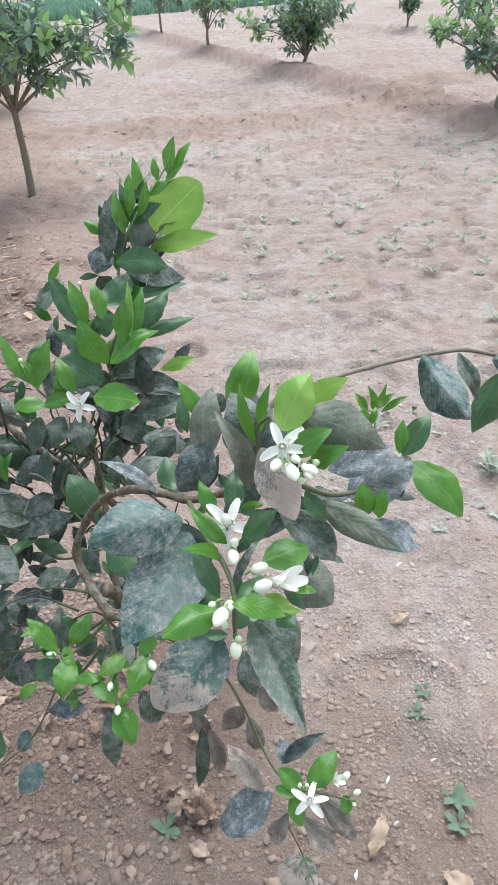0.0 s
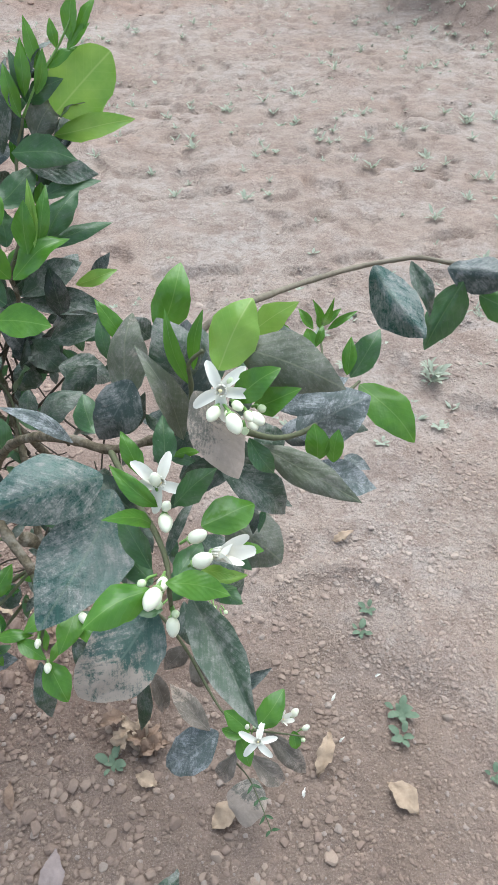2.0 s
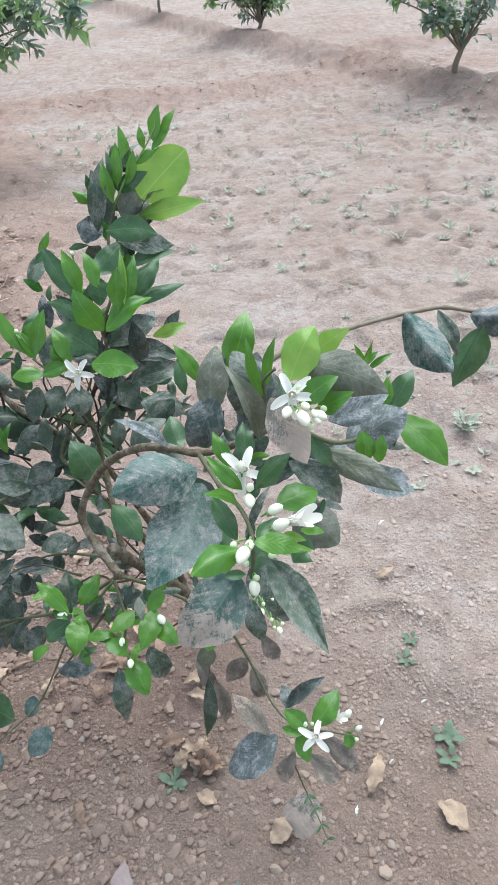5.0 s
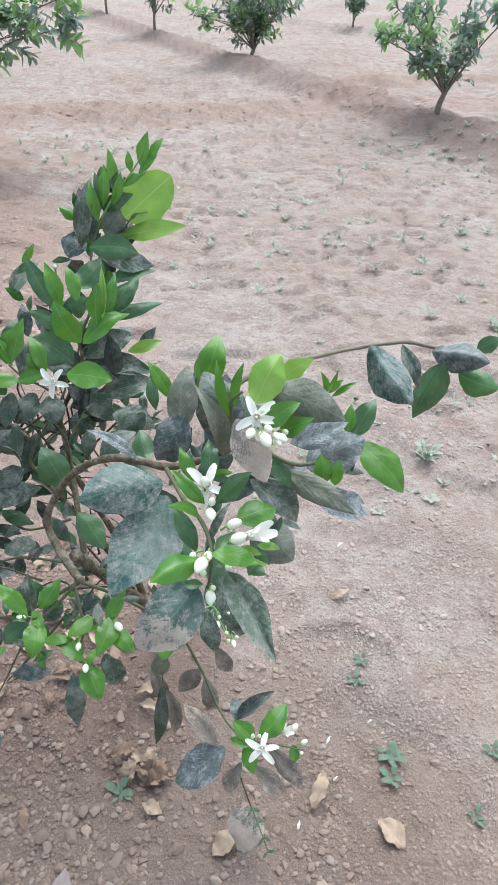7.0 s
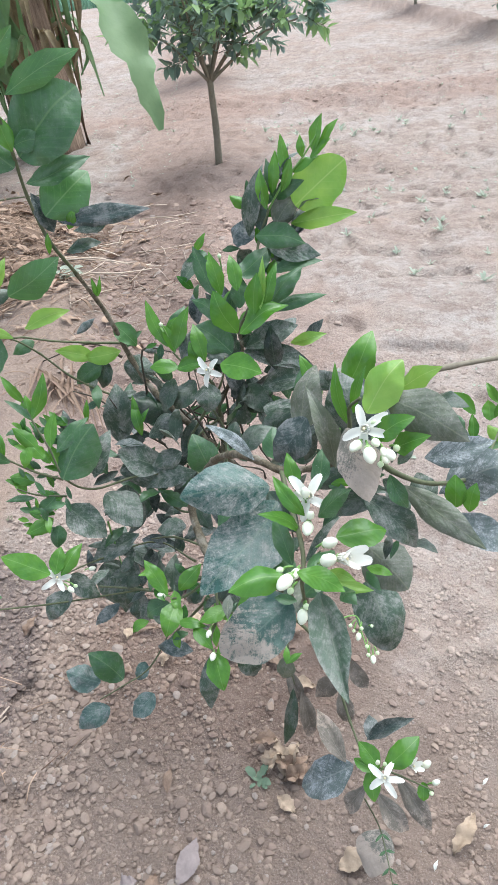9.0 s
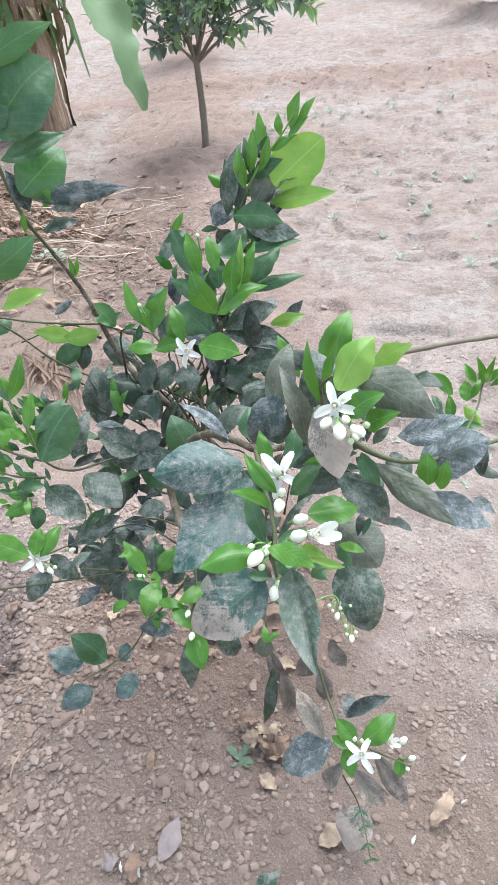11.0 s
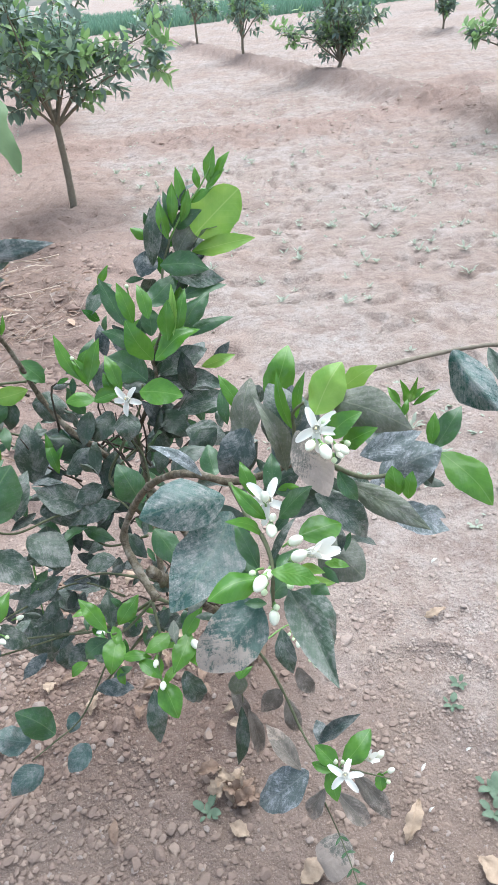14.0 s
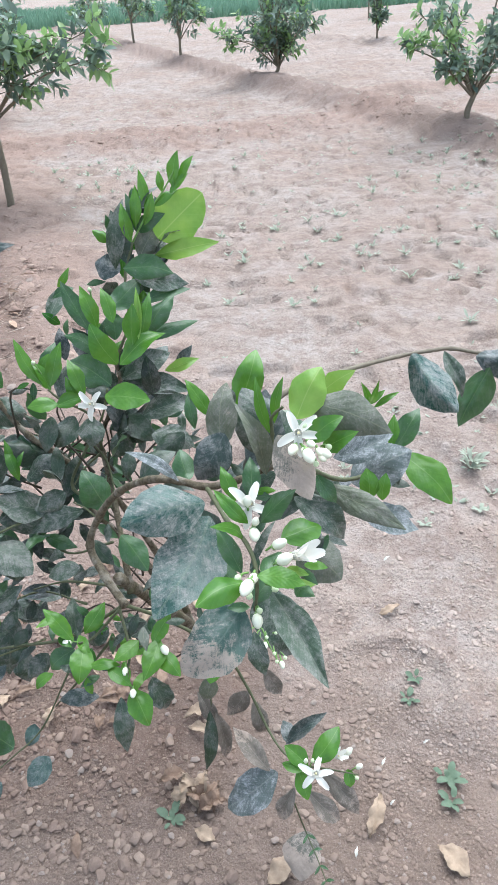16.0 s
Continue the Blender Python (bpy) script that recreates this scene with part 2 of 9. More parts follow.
def leaf_material(name, young, old, rib, dust, dust_colour, rough, glow, heavy=0.0):
    """A leaf blade: uneven green, pale veins, dust caught in streaks between the veins, soil caked towards the tip."""
    m = Nodes(name, rough, 0.5)
    uv = m.tree.nodes.new("ShaderNodeUVMap")
    uv.uv_map = "blade"
    sep = m.node("ShaderNodeSeparateXYZ")
    m.link(uv.outputs[0], sep.inputs[0])
    u, v = sep.outputs[0], m.math("ABSOLUTE", m.math("SUBTRACT", sep.outputs[1], 0.5))
    shift = m.node("ShaderNodeVectorMath")
    shift.operation = "ADD"
    m.link(m.position(), shift.inputs[0])
    joined = m.node("ShaderNodeCombineXYZ")
    m.link(m.math("MULTIPLY", m.island(), 9.0), joined.inputs[0])
    m.link(joined.outputs[0], shift.inputs[1])
    p = shift.outputs[0]
    # the side veins slant forward; their count and phase differ from leaf to leaf
    slant = m.math("SUBTRACT", m.math("MULTIPLY", u, 44.0), m.math("MULTIPLY", v, 36.0))
    wave = m.math("SINE", m.math("ADD", slant, m.math("MULTIPLY", m.island(), 6.28)))
    along = m.node("ShaderNodeCombineXYZ")
    m.link(m.math("MULTIPLY", slant, 0.55), along.inputs[0])
    m.link(m.math("MULTIPLY", sep.outputs[1], 6.0), along.inputs[1])
    m.link(m.math("MULTIPLY", m.island(), 37.0), along.inputs[2])
    streak = m.noise(along.outputs[0], 1.0, 6, 0.68)
    broad, smudge = m.noise(p, 26, 4, 0.6), m.noise(p, 60, 4, 0.6)
    spots, specks = m.noise(p, 190, 6, 0.75), m.noise(p, 620, 4, 0.7)
    c = m.ramp(m.math("ADD", m.math("MULTIPLY", broad, 0.6), m.math("MULTIPLY", m.island(), 0.4)), (0.32, old), (0.66, young))
    vein = 0.05 if dust > 0.3 else 0.1
    c = m.mix(m.ramp(wave, (0.93, (0, 0, 0)), (1.0, (vein,) * 3)), c, rib)
    c = m.mix(m.ramp(v, (0.006, (0.5, 0.5, 0.5)), (0.02, (0, 0, 0))), c, rib)
    c = m.mix(m.ramp(v, (0.47, (0, 0, 0)), (0.495, (0.45, 0.45, 0.45))), c, rib)
    height = m.math("ADD", m.math("MULTIPLY", wave, 0.05 if dust > 0.7 else 0.02), m.math("ADD", m.math("MULTIPLY", spots, 0.25 if dust > 0.3 else 0.06), m.math("MULTIPLY", broad, 2.0 if dust > 0.3 else 1.2)))
    if dust:
        caught = m.math("ADD", m.math("MULTIPLY", streak, 0.2), m.math("ADD", m.math("MULTIPLY", smudge, 0.3), m.math("ADD", m.math("MULTIPLY", spots, 0.3), m.math("MULTIPLY", specks, 0.2))))
        edge = 0.605 - 0.085 * dust
        thick = dust > 0.9
        # a thin dust film that the rain has washed off in patches, most of it towards one end of the leaf; its paleness
        # also stands in for sky sheen
        slope = m.math("MULTIPLY", m.math("SUBTRACT", u, 0.5), m.math("SUBTRACT", m.island(), 0.35))
        washed = m.math("ADD", m.math("ADD", m.math("MULTIPLY", smudge, 0.5), m.math("ADD", m.math("MULTIPLY", streak, 0.22), m.math("MULTIPLY", spots, 0.28))), m.math("MULTIPLY", slope, 0.22))
        c = m.mix(m.ramp(washed, (0.46, (0.05 * dust,) * 3), (0.56, ((0.3 if thick else 0.5) * dust,) * 3)), c, tuple(0.8 * a for a in dust_colour))
        film = m.ramp(caught, (edge - 0.06, (0, 0, 0)), (edge + 0.02, (0.25 * dust,) * 3))
        crumbs = m.ramp(caught, (edge, (0, 0, 0)), (edge + 0.05, (0.6 if thick else 0.22,) * 3))
        c = m.mix(film, c, dust_colour)
        c = m.mix(crumbs, c, tuple(min(0.5, 1.2 * a) for a in dust_colour))
        c = m.mix(m.ramp(specks, (0.655, (0, 0, 0)), (0.7, (0.7 if thick else 0.4,) * 3)), c, tuple(min(0.6, 1.6 * a) for a in dust_colour))
        # the side veins and the midrib stay cleaner
        c = m.mix(m.ramp(wave, (0.8, (0, 0, 0)), (1.0, (0.3, 0.3, 0.3))), c, tuple(1.15 * a for a in young))
        c = m.mix(m.ramp(v, (0.004, (0.55, 0.55, 0.55)), (0.02, (0, 0, 0))), c, rib)
        cover = m.math("MAXIMUM", film, crumbs)
        if heavy:
            cake = m.math("ADD", m.math("MULTIPLY", u, 0.3 * heavy), m.math("ADD", m.math("MULTIPLY", broad, 0.3), m.math("MULTIPLY", caught, 1.1)))
            caked = m.ramp(cake, (0.84, (0, 0, 0)), (0.93, (0.8,) * 3))
            c = m.mix(caked, c, (0.37, 0.295, 0.24))
            cover = m.math("MAXIMUM", cover, caked)
        m.link(m.math("ADD", m.math("MULTIPLY", cover, 0.55), rough), m.bsdf.inputs["Roughness"])
        height = m.math("ADD", height, m.math("MULTIPLY", cover, 0.35))
    m.colour(c)
    m.bump(height, 0.5, 0.003)
    through_light = m.node("ShaderNodeBsdfTranslucent")
    m.link(m.mix(0.4, c, young), through_light.inputs["Color"])
    both = m.node("ShaderNodeMixShader")
    both.inputs[0].default_value = glow
    m.link(m.bsdf.outputs[0], both.inputs[1])
    m.link(through_light.outputs[0], both.inputs[2])
    m.link(both.outputs[0], m.out.inputs["Surface"])
    return m.mat


GREY = (0.30, 0.29, 0.265)
LEAF = {
    "G": leaf_material("fresh_green_leaf", (0.125, 0.275, 0.03), (0.03, 0.115, 0.014), (0.2, 0.34, 0.075), 0.0, GREY, 0.26, 0.28),
    "Y": leaf_material("yellow_green_leaf", (0.3, 0.46, 0.085), (0.11, 0.28, 0.03), (0.42, 0.53, 0.18), 0.0, GREY, 0.3, 0.42),
    "M": leaf_material("mature_green_leaf", (0.062, 0.142, 0.042), (0.02, 0.062, 0.022), (0.12, 0.19, 0.075), 0.3, (0.27, 0.285, 0.25), 0.3, 0.2),
    # K: green darkened to stand in for shade between crowded leaves
    "K": leaf_material("shade_darkened_leaf", (0.024, 0.052, 0.02), (0.006, 0.014, 0.007), (0.06, 0.085, 0.045), 0.6, (0.2, 0.185, 0.165), 0.3, 0.08),
    "S": leaf_material("dusty_grey_leaf", (0.04, 0.075, 0.036), (0.012, 0.027, 0.016), (0.12, 0.14, 0.095), 0.85, (0.29, 0.275, 0.25), 0.33, 0.06),
    "D": leaf_material("dust_caked_leaf", (0.028, 0.085, 0.06), (0.01, 0.038, 0.034), (0.1, 0.14, 0.1), 1.0, (0.285, 0.272, 0.25), 0.27, 0.05),
    "C": leaf_material("soil_caked_leaf", (0.035, 0.085, 0.062), (0.018, 0.045, 0.04), (0.1, 0.14, 0.115), 0.85, (0.26, 0.255, 0.235), 0.3, 0.05, 1.0),
    "B": leaf_material("dark_dusty_leaf", (0.03, 0.052, 0.04), (0.01, 0.02, 0.018), (0.08, 0.095, 0.08), 0.85, (0.27, 0.258, 0.245), 0.3, 0.05),
    "E": leaf_material("dusty_teal_leaf", (0.058, 0.105, 0.08), (0.028, 0.058, 0.05), (0.12, 0.16, 0.13), 0.85, (0.26, 0.262, 0.245), 0.4, 0.06),
    "W": leaf_material("pale_dusted_leaf", (0.1, 0.125, 0.11), (0.05, 0.068, 0.066), (0.2, 0.215, 0.19), 1.1, (0.36, 0.365, 0.365), 0.45, 0.06),
    "O": leaf_material("olive_leaf_underside", (0.11, 0.125, 0.072), (0.06, 0.072, 0.046), (0.18, 0.19, 0.12), 0.8, (0.25, 0.24, 0.205), 0.5, 0.1, 0.35),
    "P": leaf_material("soil_coated_leaf", (0.14, 0.135, 0.105), (0.08, 0.082, 0.068), (0.24, 0.2, 0.16), 1.2, (0.37, 0.31, 0.26), 0.75, 0.05, 1.5),
    "T": leaf_material("withered_dusty_leaf", (0.15, 0.125, 0.095), (0.08, 0.07, 0.055), (0.22, 0.19, 0.15), 0.9, (0.29, 0.24, 0.2), 0.6, 0.06, 0.8),
    "A": leaf_material("clean_green_leaf", (0.085, 0.19, 0.045), (0.032, 0.1, 0.026), (0.15, 0.23, 0.09), 0.14, (0.27, 0.29, 0.24), 0.32, 0.22),
}


def plain_material(name, low, high, rough=0.8, scale=40.0, bump=0.3, glow=0.0, spec=0.3):
    m = Nodes(name, rough, spec)
    g = m.noise(m.position(), scale, 5, 0.65)
    r = m.island()
    c = m.ramp(m.math("ADD", m.math("MULTIPLY", g, 0.6), m.math("MULTIPLY", r, 0.4)), (0.25, low), (0.75, high))
    m.colour(c)
    m.bump(g, bump, 0.2 / scale)
    if glow:
        t = m.node("ShaderNodeBsdfTranslucent")
        m.link(c, t.inputs["Color"])
        s = m.node("ShaderNodeMixShader")
        s.inputs[0].default_value = glow
        m.link(m.bsdf.outputs[0], s.inputs[1])
        m.link(t.outputs[0], s.inputs[2])
        m.link(s.outputs[0], m.out.inputs["Surface"])
    return m.mat


SOIL = soil_material()
CLOD = clod_material("soil_clod")
CLODS = clod_material("loose_clods", True)


def bark_material():
    m = Nodes("dusty_mottled_bark", 0.88, 0.2)
    p = m.position()
    grain, blot = m.noise(p, 150, 6, 0.7), m.noise(p, 34, 4, 0.6)
    c = m.ramp(grain, (0.3, (0.045, 0.036, 0.022)), (0.7, (0.19, 0.155, 0.105)))
    c = m.mix(m.ramp(blot, (0.54, (0, 0, 0)), (0.64, (0.6, 0.6, 0.6))), c, (0.3, 0.265, 0.21))
    c = m.mix(m.ramp(blot, (0.36, (0.6, 0.6, 0.6)), (0.46, (0, 0, 0))), c, (0.075, 0.075, 0.032))
    m.colour(c)
    m.bump(m.math("ADD", grain, blot), 1.0, 0.003)
    return m.mat


BARK = bark_material()
TREE_BARK = plain_material("dusty_tree_bark", (0.11, 0.092, 0.062), (0.27, 0.23, 0.17), 0.85, 60, 0.8)
# twig bark darkened to stand in for shade inside the shrub
DARK_TWIG = plain_material("shade_darkened_twig", (0.022, 0.017, 0.012), (0.085, 0.068, 0.048), 0.85, 150, 0.8)
TWIG = plain_material("green_brown_twig", (0.05, 0.058, 0.026), (0.15, 0.155, 0.085), 0.8, 160, 0.6)
SHOOT = plain_material("green_shoot", (0.12, 0.24, 0.05), (0.2, 0.33, 0.09), 0.55, 90, 0.2)
PETAL = plain_material("white_petal", (0.80, 0.77, 0.67), (0.88, 0.86, 0.78), 0.5, 60, 0.15, 0.25)
BUD = plain_material("creamy_bud", (0.66, 0.66, 0.47), (0.80, 0.79, 0.65), 0.45, 80, 0.2)
GREEN_BUD = plain_material("green_bud", (0.5, 0.6, 0.32), (0.66, 0.72, 0.48), 0.45, 80, 0.2)
CALYX = plain_material("green_calyx", (0.18, 0.3, 0.1), (0.3, 0.42, 0.16), 0.6, 80, 0.2)
ANTHER = plain_material("pale_anther", (0.66, 0.56, 0.3), (0.76, 0.68, 0.42), 0.7, 200, 0.3)
DRY_LEAF = plain_material("dry_brown_leaf", (0.13, 0.075, 0.05), (0.30, 0.21, 0.15), 0.8, 110, 0.9, 0.05)
TAN_LEAF = plain_material("dry_tan_leaf", (0.24, 0.165, 0.11), (0.46, 0.35, 0.25), 0.8, 90, 0.9, 0.05)
PALE_STRAW = plain_material("pale_straw", (0.36, 0.27, 0.2), (0.55, 0.44, 0.34), 0.8, 30, 0.4)
GREY_STRAW = plain_material("weathered_straw", (0.24, 0.18, 0.135), (0.43, 0.345, 0.275), 0.85, 40, 0.4)
STRAW = plain_material("old_straw", (0.13, 0.078, 0.052), (0.46, 0.32, 0.225), 0.85, 30, 0.4)
WEED = plain_material("grey_green_weed", (0.3, 0.33, 0.245), (0.44, 0.47, 0.37), 0.7, 90, 0.3, 0.3)
OLIVE_GRASS = plain_material("olive_grass", (0.095, 0.09, 0.055), (0.2, 0.19, 0.125), 0.75, 90, 0.3, 0.1)
LILAC_LEAF = plain_material("lilac_grey_dry_leaf", (0.17, 0.13, 0.118), (0.3, 0.24, 0.22), 0.8, 70, 0.8)
GREEN_WEED = plain_material("green_weed", (0.09, 0.135, 0.085), (0.16, 0.21, 0.135), 0.6, 90, 0.3, 0.15)
# orchard foliage greyed and lightened: the air's haze is mixed into its colour
TREE_LEAF = plain_material("hazed_orchard_leaf", (0.16, 0.235, 0.165), (0.31, 0.395, 0.275), 0.45, 9, 0.1, 0.35, 0.4)
TREE_DARK = plain_material("dark_hazed_orchard_leaf", (0.11, 0.16, 0.13), (0.21, 0.275, 0.22), 0.45, 9, 0.1, 0.3, 0.4)
TREE_YOUNG = plain_material("young_orchard_leaf", (0.20, 0.33, 0.11), (0.33, 0.46, 0.2), 0.45, 9, 0.1, 0.4, 0.4)
# bluish, paler green that carries the haze over the far field
CROP = plain_material("hazed_green_crop", (0.15, 0.27, 0.18), (0.24, 0.38, 0.26), 0.7, 3, 0.3, 0.2)
BANANA_STEM = plain_material("yellow_banana_sheath", (0.33, 0.27, 0.10), (0.52, 0.45, 0.20), 0.6, 14, 0.4)
def fibre_material(name, low, high):
    m = Nodes(name, 0.85, 0.15)
    mapping = m.node("ShaderNodeMapping", Scale=(38.0, 38.0, 2.2))
    m.link(m.position(), mapping.inputs["Vector"])
    f = m.noise(mapping.outputs[0], 1.0, 6, 0.7)
    wide = m.noise(m.position(), 5.0, 3)
    r = m.island()
    c = m.ramp(m.math("ADD", m.math("MULTIPLY", f, 0.6), m.math("ADD", m.math("MULTIPLY", wide, 0.2), m.math("MULTIPLY", r, 0.2))), (0.36, low), (0.62, high))
    m.colour(c)
    m.bump(f, 0.9, 0.02)
    return m.mat


BANANA_DRY = fibre_material("dry_banana_sheath", (0.06, 0.038, 0.028), (0.36, 0.255, 0.18))
BANANA_OLD = plain_material("withered_banana_leaf", (0.06, 0.045, 0.03), (0.36, 0.28, 0.16), 0.8, 18, 0.6, 0.1)
BANANA_DARK = plain_material("limp_banana_leaf", (0.06, 0.115, 0.045), (0.2, 0.31, 0.13), 0.5, 12, 0.3, 0.15)
BANANA_LEAF = plain_material("banana_leaf_blade", (0.11, 0.185, 0.075), (0.205, 0.285, 0.135), 0.45, 8, 0.2, 0.25)


# ---- mesh helpers ----
def mesh_object(name, verts, faces, material, parent=None, label="", smooth=True, origin=None):
    me = bpy.data.meshes.new(name)
    me.from_pydata([tuple(map(float, v)) for v in verts], [], faces)
    me.materials.append(material)
    if smooth:
        me.polygons.foreach_set("use_smooth", [True] * len(me.polygons))
    ob = new(name, me)
    if parent:
        ob.parent = parent
        base = parent.matrix_world.translation if parent.parent is None else Vector()
        ob.location = Vector(origin or base) - base
    elif origin:
        ob.location = origin
    if label:
        ob["label"] = label
    return ob


def thing(name, place, label, category, group="", kind=""):
    ob = new(name)
    ob.empty_display_size = 0.1
    ob.location = place
    bpy.context.view_layer.update()
    return tagged(ob, label, category, group, kind)


def lattice(x, y, seed):
    """Smooth random heights between 0 and 1 on a lattice of side 1."""
    xi, yi = np.floor(x), np.floor(y)
    fx, fy = x - xi, y - yi
    fx, fy = fx * fx * (3 - 2 * fx), fy * fy * (3 - 2 * fy)

    def value(i, j):
        s = np.sin(i * 127.1 + j * 311.7 + seed * 74.7) * 43758.5453
        return s - np.floor(s)

    a, b = value(xi, yi), value(xi + 1, yi)
    c, d = value(xi, yi + 1), value(xi + 1, yi + 1)
    return (a * (1 - fx) + b * fx) * (1 - fy) + (c * (1 - fx) + d * fx) * fy


# the rows of trees run this way
ROW = np.array((-0.295, 0.955))
ACROSS = np.array((0.955, 0.295))


def height(x, y):
    """The height of the ground: furrowed soil, a bank along each row, a basin round the shrub."""
    x, y = np.asarray(x, float), np.asarray(y, float)
    s = x * ACROSS[0] + y * ACROSS[1]
    q = x * ROW[0] + y * ROW[1]
    far = np.clip((np.hypot(x, y) - 4) / 20, 0, 1)
    h = 0.06 * (lattice(x * 0.8, y * 0.8, 1) - 0.5) + 0.035 * (lattice(x * 3.1, y * 3.1, 2) - 0.5)
    # trodden crust: small swells with dents between them
    dent = np.minimum(lattice(x * 6.3 + 1.7 * lattice(x * 2, y * 2, 13), y * 6.3, 3), lattice(x * 8.9, y * 8.9 + 1.3 * lattice(x * 3, y * 3, 14), 15))
    step = np.clip((dent - 0.14) / 0.12, 0, 1)
    h += 0.032 * step * step * (3 - 2 * step) + 0.014 * (lattice(x * 17, y * 17, 4) - 0.5) + 0.007 * (lattice(x * 38, y * 38, 16) - 0.5)
    wob = 0.16 * (lattice(q * 0.6, s * 0 + 3, 5) - 0.5) + 0.1 * (lattice(q * 1.9, s * 0 + 5, 25) - 0.5)
    rough = 0.10 * (lattice(x * 4.5, y * 4.5, 6) - 0.5) + 0.05 * (lattice(x * 11, y * 11, 26) - 0.5)
    # bank under the second and third row
    for centre, tall in ((4.5, 0.17), (9.0, 0.14)):
        d = (s - centre - wob) / 0.32
        h += (tall + rough) * np.exp(-np.abs(d) ** 3)
    h += 0.06 * np.exp(-((s - 0.08) / 0.5) ** 2) * np.clip((q - 2.5) / 1.5, 0, 1)
    # broad low cross bank, and its other half beyond the next row
    cross = (y - (8.0 + 0.12 * x + 0.5 * (lattice(x * 0.9, x * 0, 7) - 0.5))) / 0.5
    h += (0.09 + 0.9 * rough) * np.exp(-cross * cross) * np.clip(1.3 - np.abs(s - 1.6) / 3.4, 0, 1)
    cross = (y - 10.1 - 0.3 * (lattice(x * 0.8, x * 0, 27) - 0.5)) / 0.3
    h += (0.10 + rough) * np.exp(-cross * cross) * np.clip((s - 4.6) / 0.4, 0, 1)
    # smooth crusted bank beside the shrub's row, broken off towards the path
    d = (s + 0.86 + 0.07 * np.clip(1 - y, -0.2, 1) + 0.08 * (lattice(q * 1.3, q * 0, 8) - 0.5) + 0.05 * (lattice(q * 5, q * 0, 28) - 0.5)) / 0.235
    smooth = np.exp(-d * d * d * d) * np.clip((q - 0.2) / 0.6, 0, 1) * np.clip((4.0 - q) / 1.0, 0, 1)
    h = h * (1 - 0.6 * smooth) + 0.12 * smooth
    # rough dug soil past that bank
    h += (0.03 + 0.7 * rough) * np.exp(-((s + 1.7) / 0.55) ** 4) * np.clip((q - 0.2) / 0.6, 0, 1) * np.clip((5 - q) / 1.5, 0, 1)
    # rough clods along the shrub's row
    h += (0.015 + 0.55 * rough) * np.exp(-((s + 0.24) / 0.24) ** 4) * np.clip((q - 2.2) / 0.4, 0, 1) * np.clip((6 - q) / 1.0, 0, 1)
    # heap of old straw
    hx, hy = (x + 2.85) / 0.9, (y - 3.2) / 1.05
    h += 0.28 * np.exp(-(hx * hx + hy * hy))
    # the basin stays level
    near = np.exp(-(((x - 0.1) / 0.75) ** 4 + ((y - 0.85) / 0.8) ** 4))
    small = 0.022 * (lattice(x * 5, y * 5, 9) - 0.5) + 0.014 * (lattice(x * 19, y * 19, 10) - 0.5) + 0.008 * (lattice(x * 45, y * 45, 11) - 0.5)
    # a curved ridge pushed up by a heel
    d = np.hypot(x - 0.28, y - 0.80) - 0.18
    small += 0.02 * np.exp(-(d / 0.02) ** 2) * np.clip((x + y - 1.05) / 0.1, 0, 1)
    d = s + 0.6 + 0.07 * (1 - y) + 0.05 * (lattice(x * 7, y * 7, 33) - 0.5)
    furrow = (0.025 * np.exp(-((d - 0.1) / 0.05) ** 2) - 0.04 * np.exp(-(d / 0.06) ** 2)) * np.clip((1.1 - y) / 0.2, 0, 1) * np.clip((y + 0.5) / 0.3, 0, 1)
    return (h * (1 - 0.3 * far) - 0.09 * np.clip(np.hypot(x, y) / 3 - 0.5, 0, 1)) * (1 - near) + small * near + furrow


def ground_z(x, y):
    return float(height(x, y))


def spaced(lo, hi, step, below, above, ends):
    """Grid lines: even between lo and hi, then wider and wider; below and above: how fast, near and far, and where far begins."""
    mid = list(np.arange(lo, hi, step))
    left, right, d = [lo], [hi], step
    while left[-1] > -ends:
        d *= below[0] if left[-1] > below[2] else below[1]
        left.append(left[-1] - d)
    d = step
    while right[-1] < ends:
        d *= above[0] if right[-1] < above[2] else above[1]
        right.append(right[-1] + d)
    return np.array(left[:0:-1] + mid + right)


grid = {}


def mesh_z(x, y):
    """The height of the ground sheet itself, between its grid lines."""
    i = np.searchsorted(grid["x"], x) - 1
    j = np.searchsorted(grid["y"], y) - 1
    u = (x - grid["x"][i]) / (grid["x"][i + 1] - grid["x"][i])
    v = (y - grid["y"][j]) / (grid["y"][j + 1] - grid["y"][j])
    z = grid["z"]
    return (z[j, i] * (1 - u) + z[j, i + 1] * u) * (1 - v) + (z[j + 1, i] * (1 - u) + z[j + 1, i + 1] * u) * v


